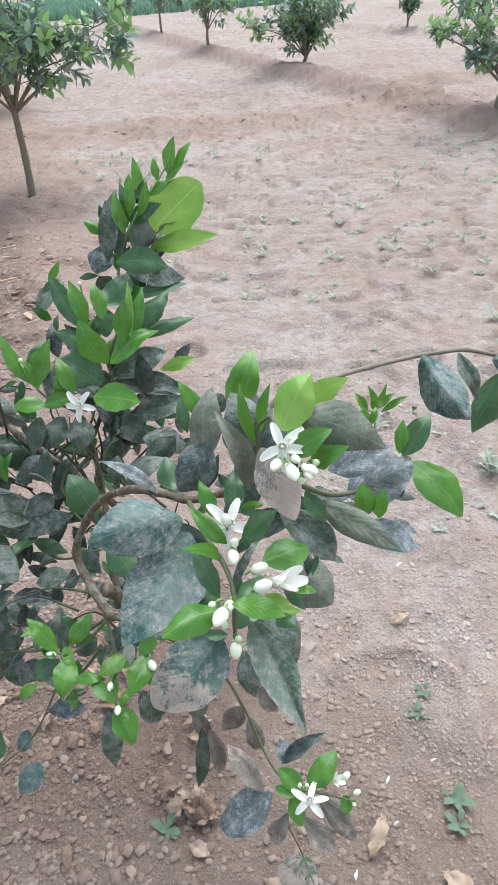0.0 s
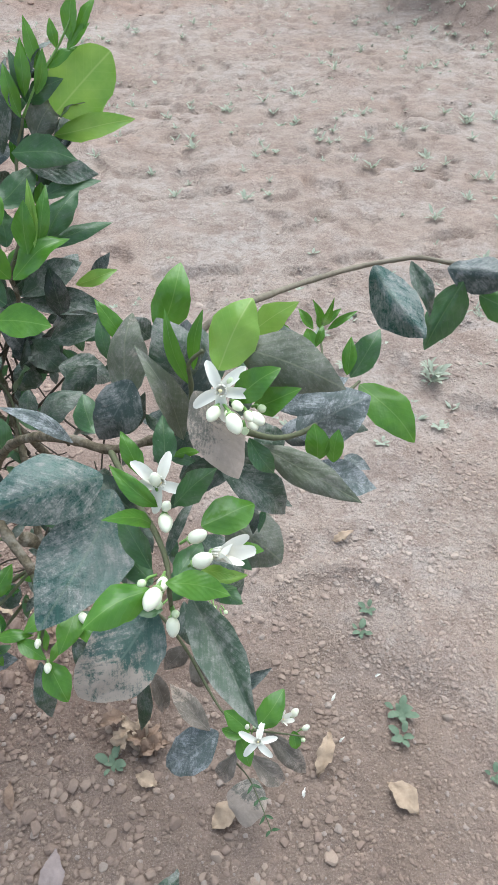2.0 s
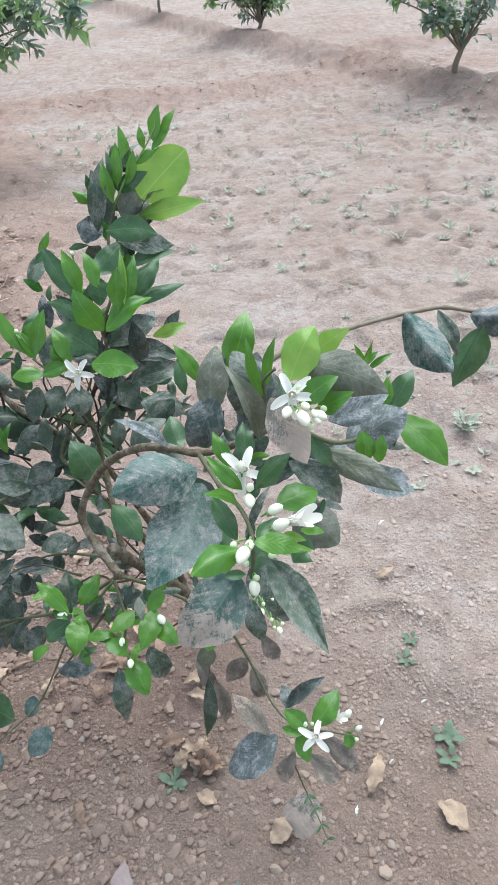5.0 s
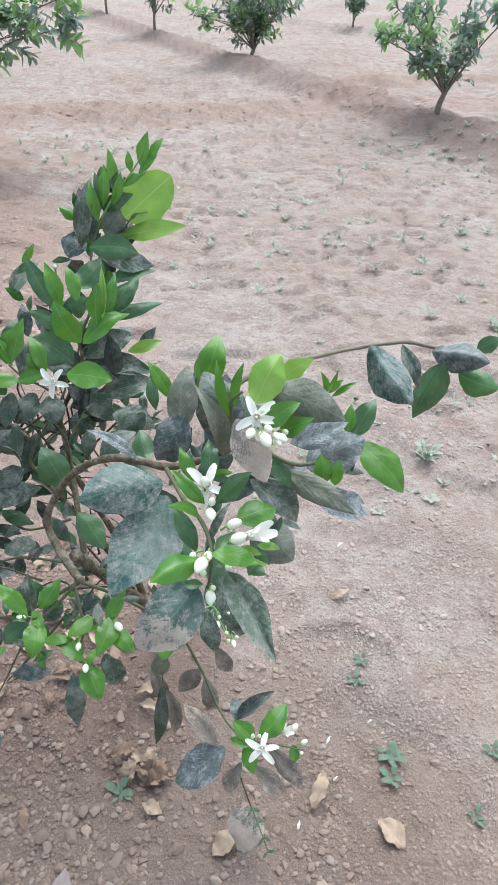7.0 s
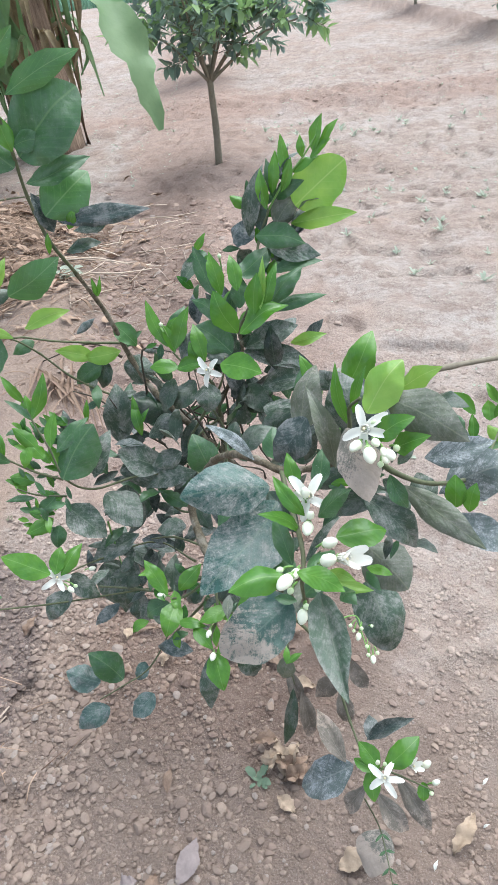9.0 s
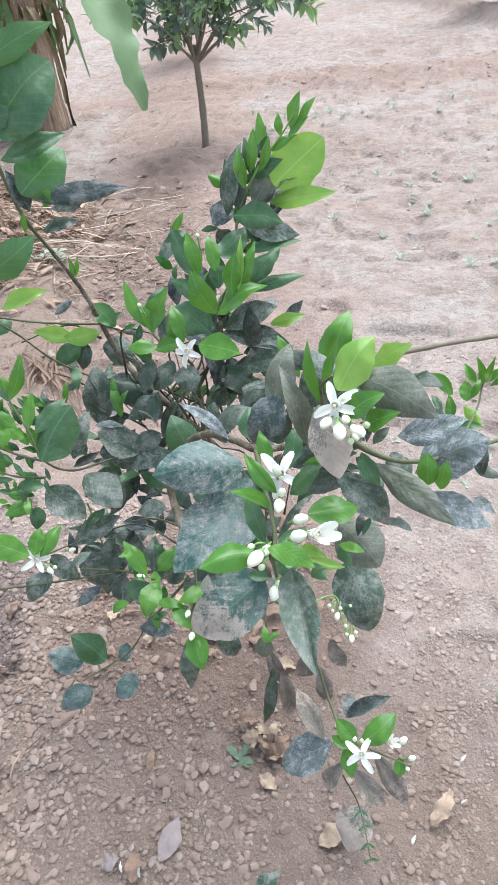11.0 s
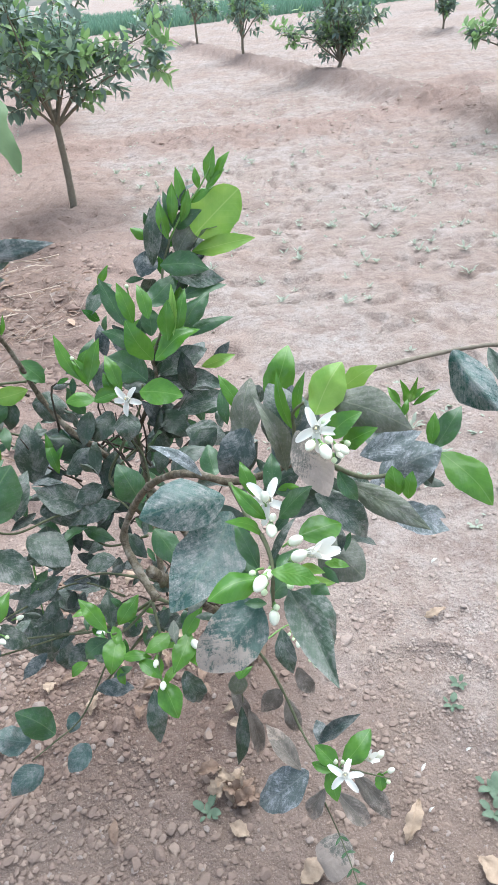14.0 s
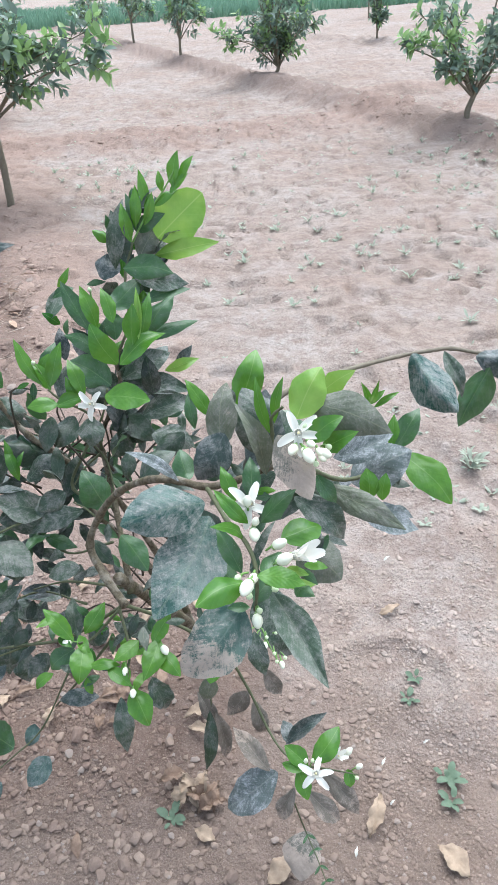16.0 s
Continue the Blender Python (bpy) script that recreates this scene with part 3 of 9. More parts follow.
def build_ground():
    xs = spaced(-1.5, 1.3, 0.0165, (1.015, 1.045, -4.0), (1.012, 1.045, 4.0), 600)
    ys = spaced(0.15, 2.4, 0.0155, (1.07, 1.07, -1.0), (1.0085, 1.035, 11.0), 600)
    gx, gy = np.meshgrid(xs, ys)
    gz = height(gx, gy)
    nx, ny = len(xs), len(ys)
    verts = np.stack((gx, gy, gz), -1).reshape(-1, 3)
    i = np.arange((ny - 1) * nx).reshape(ny - 1, nx)[:, :-1].ravel()
    faces = np.stack((i, i + 1, i + nx + 1, i + nx), -1)
    me = bpy.data.meshes.new("ground")
    me.vertices.add(len(verts)), me.loops.add(faces.size), me.polygons.add(len(faces))
    me.vertices.foreach_set("co", verts.ravel())
    me.loops.foreach_set("vertex_index", faces.ravel())
    me.polygons.foreach_set("loop_start", np.arange(0, faces.size, 4))
    me.polygons.foreach_set("use_smooth", np.ones(len(faces), bool))
    me.update(calc_edges=True)
    me.materials.append(SOIL)
    grid.update(x=xs, y=ys, z=gz)
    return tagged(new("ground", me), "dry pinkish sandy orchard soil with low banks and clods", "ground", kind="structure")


def curve_points(points, steps):
    """A smooth line through the points."""
    p = [Vector(q) for q in points]
    p = [2 * p[0] - p[1]] + p + [2 * p[-1] - p[-2]]
    out = []
    for i in range(1, len(p) - 2):
        for k in range(steps):
            t = k / steps
            a, b, c, d = p[i - 1:i + 3]
            out.append(0.5 * (2 * b + (c - a) * t + (2 * a - 5 * b + 4 * c - d) * t * t + (3 * b - a - 3 * c + d) * t ** 3))
    return out + [p[-2]]


def tube(points, r0, r1, sides=7, steps=4, knobs=0.0):
    """Verts and faces of a tapered round branch along the points."""
    line = curve_points(points, steps)
    verts, faces, n = [], [], len(line)
    side = Vector((0.3, 0.5, 0.81))
    for i, p in enumerate(line):
        way = (line[min(i + 1, n - 1)] - line[max(i - 1, 0)]).normalized()
        side = (side - way * side.dot(way)).normalized()
        up = way.cross(side)
        r = r0 + (r1 - r0) * i / (n - 1)
        r *= 1 + knobs * (random.random() - 0.5) + (knobs if i % steps == 0 else 0)
        for k in range(sides):
            a = 2 * math.pi * k / sides
            verts.append(p + (side * math.cos(a) + up * math.sin(a)) * r)
    for i in range(n - 1):
        for k in range(sides):
            a, b = i * sides + k, i * sides + (k + 1) % sides
            faces.append((a, b, b + sides, a + sides))
    faces.append(tuple(range(sides))[::-1])
    faces.append(tuple(range((n - 1) * sides, n * sides)))
    return verts, faces


def local(verts, origin):
    o = Vector(origin)
    return [Vector(v) - o for v in verts]


def leaf_width(u, round_tip):
    """Half the width of a blade at u of its length, from 0 to 1: lance-shaped to oval."""
    s = u ** 0.88
    lance = max(0.0, math.sin(math.pi * s)) ** 1.12
    oval = max(0.0, 1 - abs(2 * s - 1) ** 2.25) ** 0.64
    k = min(1.0, round_tip)
    return lance * (1 - k) + oval * k


def blade(base, tip, normal, width, fold=0.22, bend=None, wave=0.05, rng=random, round_tip=0.0, rows=18, half=3):
    """Verts, faces and UVs of a leaf blade: folded along the midrib, arched, with curled and uneven margins."""
    base, tip, normal = Vector(base), Vector(tip), Vector(normal).normalized()
    axis = tip - base
    length = axis.length
    axis.normalize()
    normal = (normal - axis * normal.dot(axis)).normalized()
    side = axis.cross(normal)
    bend = rng.uniform(0.0, 0.15) if bend is None else bend
    twist = rng.uniform(-0.55, 0.55)
    dip = rng.uniform(-0.02, 0.12)
    phase, phase2 = rng.uniform(0, 6.28), rng.uniform(0, 6.28)
    sweep = rng.uniform(-0.06, 0.06)
    own = random.Random(int(9e5 * (length + abs(base.x) + 2 * abs(base.y) + 3 * abs(base.z))))
    curl = (own.uniform(-0.45, 0.3), own.uniform(-0.45, 0.3))
    ripple = own.uniform(0.3, 1.0)
    nod = own.uniform(0.0, 0.1)
    q = [own.uniform(0, 6.28) for _ in range(6)]
    verts, faces, uvs = [], [], []
    across = [k / half for k in range(-half, half + 1)]
    for i in range(rows + 1):
        u = 0.5 - 0.5 * math.cos(math.pi * i / rows)
        w = 0.5 * width * leaf_width(u, round_tip)
        w = max(w, 0.010 * width)
        mid = base + axis * (length * u) + normal * (length * (bend * math.sin(math.pi * u) - nod * max(0.0, u - 0.6) ** 2 * 4)) + side * (length * sweep * math.sin(math.pi * u)) - normal * (length * dip * math.sin(2.2 * math.pi * u) * 0.35)
        a = twist * (u - 0.5)
        along_side = side * math.cos(a) + normal * math.sin(a)
        rise = normal * math.cos(a) - side * math.sin(a)
        for k in across:
            j, b = (0, phase) if k < 0 else (1, phase2)
            rim = 1 + abs(k) * (0.035 * math.sin(11 * u + q[j]) + 0.028 * math.sin(27 * u + q[2 + j]))
            lift = fold * abs(k) * w * (1.15 - 0.3 * abs(k)) + curl[j] * w * abs(k) ** 3
            lift += wave * width * abs(k) * math.sin(5.2 * u * math.pi + b) * 0.5
            lift += 0.022 * ripple * width * (math.sin(17 * u + q[4] + 2.5 * k) * (0.3 + abs(k)) + 0.6 * math.sin(31 * u - 4 * abs(k) + q[5]) * abs(k))
            verts.append(mid + along_side * (k * w * rim) + rise * (lift * min(1.0, 6 * u, 8 * (1 - u))))
            uvs.append((u, 0.5 + 0.5 * k * max(w / (0.5 * width), 0.05)))
    n = len(across)
    for i in range(rows):
        for k in range(n - 1):
            a = i * n + k
            faces.append((a, a + 1, a + n + 1, a + n))
    return verts, faces, uvs


def leaf_object(name, verts, faces, uvs, material, parent, origin):
    ob = mesh_object(name, local(verts, origin), faces, material, parent, origin=origin)
    layer = ob.data.uv_layers.new(name="blade")
    for loop in ob.data.loops:
        layer.data[loop.index].uv = uvs[loop.vertex_index]
    return ob

# ---- ground ----
ground = build_ground()


# ---- the shrub ----
shrub = thing("citrus_shrub", (-0.115, 0.955, ground_z(-0.115, 0.955)), "young dusty citrus shrub in blossom standing in dry soil", "shrub")
leaf_rng = random.Random(11)


def leaf(style, base, tip, normal, width, fold=None):
    wide = width / (tuple(Vector(tip) - Vector(base)) and (Vector(tip) - Vector(base)).length)
    f = fold if fold is not None else leaf_rng.uniform(-0.5, 0.3) if wide > 0.5 else leaf_rng.uniform(-0.25, 0.5)
    v, fc, uv = blade(base, tip, normal, width, f, None, leaf_rng.uniform(0.03, 0.13) * (0.5 if wide > 0.5 else 1.0), leaf_rng, (0.95 if style in "DC" or width > 0.07 else 0.5) if wide > 0.62 else 0.42 if wide > 0.5 else 0.2)
    return leaf_object("leaf", v, fc, uv, LEAF[style], shrub, base)


inner = {}


def inner_leaf(style, base, tip, normal, width):
    """A leaf of the crowded inside, gathered with the others of its kind."""
    v, f, uv = blade(base, tip, normal, width, leaf_rng.uniform(-0.25, 0.5), None, leaf_rng.uniform(0.03, 0.13), leaf_rng, 0.3, 12, 2)
    verts, faces, spots = inner.setdefault(style, ([], [], []))
    faces += [tuple(k + len(verts) for k in c) for c in f]
    verts += v
    spots += uv


def inner_foliage():
    """All the inner leaves as one part, with one material for each kind of leaf."""
    verts, faces, spots, kinds = [], [], [], []
    for k, style in enumerate(sorted(inner)):
        v, f, uv = inner[style]
        faces += [tuple(i + len(verts) for i in c) for c in f]
        kinds += [k] * len(f)
        verts += v
        spots += uv
    ob = mesh_object("inner_foliage", local(verts, shrub.location), faces, LEAF[sorted(inner)[0]], shrub, "crowded older leaves inside the shrub, many coloured darker for shade", origin=tuple(shrub.location))
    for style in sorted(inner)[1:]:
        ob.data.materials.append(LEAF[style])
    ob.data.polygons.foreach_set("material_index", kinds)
    layer = ob.data.uv_layers.new(name="blade")
    for loop in ob.data.loops:
        layer.data[loop.index].uv = spots[loop.vertex_index]
    ob["kind"] = "stuff"


def stem(r0, r1, *points, bark=None):
    v, f = tube(points, r0, r1, 8 if r0 > 0.004 else 6, 6, 0.2)
    mesh_object("branch", local(v, points[0]), f, bark if bark else BARK if r0 > 0.0032 else TWIG if r0 > 0.0016 else SHOOT, shrub, origin=points[0])


def petal_mesh(size, lift, curl, seed):
    """One strap-shaped petal along +x, its base at the origin."""
    rng = random.Random(seed)
    verts, faces = [], []
    for i in range(7):
        u = (0, 0.2, 0.4, 0.6, 0.78, 0.92, 1.0)[i]
        w = size * 0.104 * math.sin(math.pi * (0.14 + 0.76 * u)) ** 0.75 * (0.4 if i == 6 else 1.0)
        x = size * 0.6 * (math.cos(lift) * u)
        z = size * 0.6 * (math.sin(lift) * u) - curl * size * u * u
        for k in (-1, 0, 1):
            verts.append((x, k * w + size * 0.02 * math.sin(4 * u + seed), z + abs(k) * w * 0.6 + rng.uniform(-1, 1) * size * 0.006))
    for i in range(6):
        for k in range(2):
            a = i * 3 + k
            faces.append((a, a + 1, a + 4, a + 3))
    return verts, faces


def ball(radius, stretch, rings=7, sides=9, tip=0.0):
    """Verts and faces of a drop-shaped bud along +z."""
    verts, faces = [(0, 0, -radius * stretch)], []
    for i in range(1, rings):
        a = math.pi * i / rings
        z = -math.cos(a)
        r = radius * math.sin(a) * (1 - tip * 0.35 * max(z, 0))
        for k in range(sides):
            b = 2 * math.pi * k / sides
            flute = 1 + 0.05 * math.cos(5 * b)
            verts.append((r * flute * math.cos(b), r * flute * math.sin(b), z * radius * stretch))
    verts.append((0, 0, radius * stretch))
    for k in range(sides):
        faces.append((0, 1 + (k + 1) % sides, 1 + k))
        last = 1 + (rings - 2) * sides
        faces.append((last + k, last + (k + 1) % sides, len(verts) - 1))
    for i in range(rings - 2):
        for k in range(sides):
            a, b = 1 + i * sides + k, 1 + i * sides + (k + 1) % sides
            faces.append((a, b, b + sides, a + sides))
    return verts, faces


def turned(verts, place, way, spin=0.0):
    """The verts with their z axis turned to way and moved to place."""
    m = Matrix.Translation(place) @ Vector(way).to_track_quat("Z", "Y").to_matrix().to_4x4() @ Matrix.Rotation(spin, 4, "Z")
    return [m @ Vector(v) for v in verts]


bloom_count = [0]


def blossom(place, way, size, lean):
    """An open flower of five petals with a cup of stamens; at a strong lean it is half open."""
    bloom_count[0] += 1
    n = bloom_count[0]
    way, place = Vector(way).normalized(), Vector(place)
    v, f = ball(size * 0.085, 0.8)
    heart = mesh_object("blossom", local(turned(v, place - way * size * 0.05, way), place), f, CALYX, shrub, "white five-petalled citrus blossom", origin=tuple(place))
    lift, curl = (1.1, 0.02) if abs(lean) > 0.7 else (0.22, 0.24)
    for k in range(5):
        v, f = petal_mesh(size * random.uniform(0.95, 1.1), lift + random.uniform(-0.12, 0.2), curl * random.uniform(0.5, 1.5), n * 7 + k)
        ob = mesh_object("petal", local(turned(v, place, way, k * 1.2566 + n + random.uniform(-0.25, 0.25)), place), f, PETAL)
        ob.parent = heart
    verts, faces = [], []
    for k in range(14):
        a, r = k * 2.4, size * 0.075
        p = Vector((r * math.cos(a), r * math.sin(a), 0))
        q = Vector((1.3 * r * math.cos(a), 1.3 * r * math.sin(a), size * 0.2 * random.uniform(0.85, 1.1)))
        tv, tf = tube((p, q), size * 0.018, size * 0.022, 4, 1)
        faces += [tuple(i + len(verts) for i in x) for x in tf]
        verts += tv
    ob = mesh_object("stamen_tuft", local(turned(verts, place, way), place), faces, PETAL)
    ob.parent = heart
    v, f = ball(size * 0.035, 0.8)
    v = [(x, y, z + size * 0.22) for x, y, z in v]
    ob = mesh_object("anther_tuft", local(turned(v, place, way), place), f, ANTHER, label="pale yellow anthers")
    ob.parent = heart


def bud(place, root, size):
    place, root = Vector(place), Vector(root)
    way = (place - root).normalized()
    green = size < 0.0065
    v, f = ball(size * 0.54, 1.05 if green else 1.5, tip=0.6)
    ob = mesh_object("flower_bud", local(turned(v, place, way), place), f, GREEN_BUD if green else BUD, shrub, "pale green bud" if green else "creamy white bud", origin=tuple(place))
    v, f = ball(size * 0.33, 0.6)
    cup = mesh_object("calyx", local(turned(v, place - way * size * (0.5 if green else 0.72), way), place), f, CALYX)
    cup.parent = ob
    v, f = tube((root, (root + place) / 2 + Vector((0, 0, 0.002)), place - way * size * 0.6), 0.0011, 0.0013, 5, 3)
    stalk = mesh_object("stalk", local(v, place), f, SHOOT)
    stalk.parent = ob


# trunk and its forks
stem(0.0125, 0.008, (-0.115, 0.955, -0.03), (-0.12, 0.90, 0.15), (-0.13, 0.80, 0.34), (-0.165, 0.70, 0.52), (-0.19, 0.61, 0.67))
stem(0.008, 0.005, (-0.12, 0.90, 0.15), (-0.16, 0.88, 0.4), (-0.20, 0.84, 0.58), (-0.225, 0.80, 0.70))
stem(0.007, 0.005, (-0.12, 0.91, 0.12), (-0.20, 0.90, 0.4), (-0.29, 0.88, 0.6), (-0.34, 0.86, 0.72))
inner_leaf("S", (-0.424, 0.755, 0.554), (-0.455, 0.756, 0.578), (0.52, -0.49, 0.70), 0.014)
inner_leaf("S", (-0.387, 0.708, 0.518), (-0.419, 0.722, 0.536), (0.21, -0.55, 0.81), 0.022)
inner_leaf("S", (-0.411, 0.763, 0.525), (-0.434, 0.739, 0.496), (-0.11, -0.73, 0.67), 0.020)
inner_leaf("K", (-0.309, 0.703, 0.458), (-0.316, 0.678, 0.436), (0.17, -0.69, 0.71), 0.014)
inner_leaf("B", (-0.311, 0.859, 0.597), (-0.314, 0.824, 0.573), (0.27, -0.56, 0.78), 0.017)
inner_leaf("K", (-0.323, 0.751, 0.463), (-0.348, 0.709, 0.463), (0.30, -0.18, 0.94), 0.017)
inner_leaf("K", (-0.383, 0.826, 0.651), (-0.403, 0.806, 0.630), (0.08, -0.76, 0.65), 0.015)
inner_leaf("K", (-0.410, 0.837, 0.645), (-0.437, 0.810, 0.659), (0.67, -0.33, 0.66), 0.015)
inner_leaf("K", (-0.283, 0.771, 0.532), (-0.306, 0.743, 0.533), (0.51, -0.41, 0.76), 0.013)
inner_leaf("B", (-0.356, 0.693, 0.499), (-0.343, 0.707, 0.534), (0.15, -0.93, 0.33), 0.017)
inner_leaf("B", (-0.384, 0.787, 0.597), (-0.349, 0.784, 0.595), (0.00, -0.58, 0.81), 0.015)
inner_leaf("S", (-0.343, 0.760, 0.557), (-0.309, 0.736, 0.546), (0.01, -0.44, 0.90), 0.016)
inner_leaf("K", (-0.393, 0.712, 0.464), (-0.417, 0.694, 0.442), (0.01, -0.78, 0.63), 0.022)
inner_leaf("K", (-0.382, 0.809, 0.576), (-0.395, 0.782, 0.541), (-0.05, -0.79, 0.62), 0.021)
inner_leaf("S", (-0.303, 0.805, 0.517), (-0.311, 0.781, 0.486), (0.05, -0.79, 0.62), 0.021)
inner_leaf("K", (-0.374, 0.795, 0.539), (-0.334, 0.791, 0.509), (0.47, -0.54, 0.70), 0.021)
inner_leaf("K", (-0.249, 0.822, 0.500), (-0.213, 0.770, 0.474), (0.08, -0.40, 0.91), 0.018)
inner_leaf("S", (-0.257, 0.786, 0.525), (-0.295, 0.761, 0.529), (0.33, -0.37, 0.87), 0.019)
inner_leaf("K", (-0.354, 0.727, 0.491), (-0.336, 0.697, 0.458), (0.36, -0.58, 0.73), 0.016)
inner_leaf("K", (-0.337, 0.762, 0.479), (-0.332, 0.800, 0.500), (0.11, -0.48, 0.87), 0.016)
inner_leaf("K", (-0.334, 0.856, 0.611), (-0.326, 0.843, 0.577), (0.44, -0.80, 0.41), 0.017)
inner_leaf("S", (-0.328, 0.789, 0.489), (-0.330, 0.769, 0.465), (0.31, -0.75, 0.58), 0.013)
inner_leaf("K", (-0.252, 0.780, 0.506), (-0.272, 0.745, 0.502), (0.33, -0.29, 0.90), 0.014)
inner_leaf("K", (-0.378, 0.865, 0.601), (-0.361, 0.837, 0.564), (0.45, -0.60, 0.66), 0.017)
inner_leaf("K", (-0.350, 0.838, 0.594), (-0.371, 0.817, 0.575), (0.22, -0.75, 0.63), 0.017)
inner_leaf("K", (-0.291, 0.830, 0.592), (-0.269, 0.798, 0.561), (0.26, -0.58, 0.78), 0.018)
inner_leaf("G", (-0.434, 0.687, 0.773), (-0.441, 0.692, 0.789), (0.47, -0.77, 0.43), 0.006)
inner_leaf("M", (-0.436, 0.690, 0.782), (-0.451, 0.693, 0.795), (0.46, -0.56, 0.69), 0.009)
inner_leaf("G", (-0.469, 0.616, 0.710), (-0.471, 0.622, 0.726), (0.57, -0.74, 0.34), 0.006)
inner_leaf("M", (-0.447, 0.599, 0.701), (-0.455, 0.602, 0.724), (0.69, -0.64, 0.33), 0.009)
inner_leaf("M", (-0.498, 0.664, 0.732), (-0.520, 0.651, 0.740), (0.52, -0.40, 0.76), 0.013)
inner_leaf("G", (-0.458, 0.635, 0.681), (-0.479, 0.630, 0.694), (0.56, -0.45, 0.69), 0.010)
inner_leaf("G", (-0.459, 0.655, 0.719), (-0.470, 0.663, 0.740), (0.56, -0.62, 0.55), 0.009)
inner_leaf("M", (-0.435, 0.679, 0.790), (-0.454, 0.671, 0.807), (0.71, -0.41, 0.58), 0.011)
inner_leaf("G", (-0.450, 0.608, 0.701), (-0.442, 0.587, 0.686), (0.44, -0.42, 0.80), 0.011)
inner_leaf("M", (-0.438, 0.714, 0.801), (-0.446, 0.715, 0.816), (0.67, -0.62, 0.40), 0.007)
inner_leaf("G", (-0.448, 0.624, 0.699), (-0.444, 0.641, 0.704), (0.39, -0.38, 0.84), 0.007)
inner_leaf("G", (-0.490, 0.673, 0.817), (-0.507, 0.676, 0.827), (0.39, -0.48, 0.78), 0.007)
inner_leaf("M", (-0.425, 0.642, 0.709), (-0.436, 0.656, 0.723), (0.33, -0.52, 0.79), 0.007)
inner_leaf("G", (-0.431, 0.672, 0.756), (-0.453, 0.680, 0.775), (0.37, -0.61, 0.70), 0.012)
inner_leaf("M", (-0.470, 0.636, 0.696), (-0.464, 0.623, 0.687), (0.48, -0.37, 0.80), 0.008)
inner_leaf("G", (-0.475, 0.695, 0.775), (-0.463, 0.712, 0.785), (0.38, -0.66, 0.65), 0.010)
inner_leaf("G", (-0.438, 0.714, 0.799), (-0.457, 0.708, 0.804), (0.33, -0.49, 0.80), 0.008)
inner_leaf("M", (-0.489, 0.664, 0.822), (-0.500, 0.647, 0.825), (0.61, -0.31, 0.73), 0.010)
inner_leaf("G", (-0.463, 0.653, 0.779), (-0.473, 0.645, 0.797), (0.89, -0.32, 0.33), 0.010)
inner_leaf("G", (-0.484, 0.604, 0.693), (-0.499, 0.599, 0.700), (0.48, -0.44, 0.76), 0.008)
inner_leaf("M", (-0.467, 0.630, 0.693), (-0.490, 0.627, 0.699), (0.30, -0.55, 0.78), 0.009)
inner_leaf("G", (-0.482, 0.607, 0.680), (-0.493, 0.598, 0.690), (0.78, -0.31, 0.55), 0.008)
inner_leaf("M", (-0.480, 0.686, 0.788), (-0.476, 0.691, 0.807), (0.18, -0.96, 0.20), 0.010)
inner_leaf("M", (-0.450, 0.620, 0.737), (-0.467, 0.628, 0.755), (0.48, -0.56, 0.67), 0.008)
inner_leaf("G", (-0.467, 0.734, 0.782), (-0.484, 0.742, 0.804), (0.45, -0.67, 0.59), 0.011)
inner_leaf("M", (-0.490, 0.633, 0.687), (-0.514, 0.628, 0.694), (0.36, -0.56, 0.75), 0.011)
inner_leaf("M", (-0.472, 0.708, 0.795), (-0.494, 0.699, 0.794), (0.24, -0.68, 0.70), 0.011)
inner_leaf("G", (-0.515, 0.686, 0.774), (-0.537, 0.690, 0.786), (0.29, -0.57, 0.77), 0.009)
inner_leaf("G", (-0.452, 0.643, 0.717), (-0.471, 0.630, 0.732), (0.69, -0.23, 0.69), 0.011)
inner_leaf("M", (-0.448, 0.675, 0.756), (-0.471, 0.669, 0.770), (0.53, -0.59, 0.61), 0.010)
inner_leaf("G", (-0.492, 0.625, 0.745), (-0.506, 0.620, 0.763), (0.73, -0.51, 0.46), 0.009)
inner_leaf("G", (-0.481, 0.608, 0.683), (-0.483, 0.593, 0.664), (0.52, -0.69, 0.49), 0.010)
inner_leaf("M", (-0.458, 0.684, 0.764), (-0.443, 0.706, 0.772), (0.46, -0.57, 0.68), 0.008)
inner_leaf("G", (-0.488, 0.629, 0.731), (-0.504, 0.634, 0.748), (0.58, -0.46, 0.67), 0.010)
inner_leaf("G", (-0.429, 0.687, 0.793), (-0.433, 0.666, 0.787), (0.25, -0.33, 0.91), 0.007)
inner_leaf("G", (-0.476, 0.659, 0.787), (-0.503, 0.657, 0.798), (0.35, -0.50, 0.79), 0.010)
inner_leaf("M", (-0.466, 0.660, 0.724), (-0.453, 0.667, 0.734), (0.15, -0.89, 0.42), 0.007)
inner_leaf("M", (-0.482, 0.680, 0.801), (-0.501, 0.671, 0.800), (0.29, -0.73, 0.62), 0.009)
inner_leaf("G", (-0.477, 0.692, 0.777), (-0.479, 0.694, 0.799), (0.66, -0.74, 0.12), 0.009)
inner_leaf("G", (-0.465, 0.613, 0.690), (-0.489, 0.615, 0.700), (0.25, -0.61, 0.76), 0.008)
inner_leaf("M", (-0.469, 0.714, 0.766), (-0.481, 0.706, 0.782), (0.82, -0.40, 0.41), 0.009)
inner_leaf("G", (-0.461, 0.684, 0.758), (-0.476, 0.681, 0.764), (0.42, -0.58, 0.70), 0.007)
inner_leaf("G", (-0.459, 0.702, 0.736), (-0.478, 0.711, 0.752), (0.34, -0.58, 0.74), 0.011)
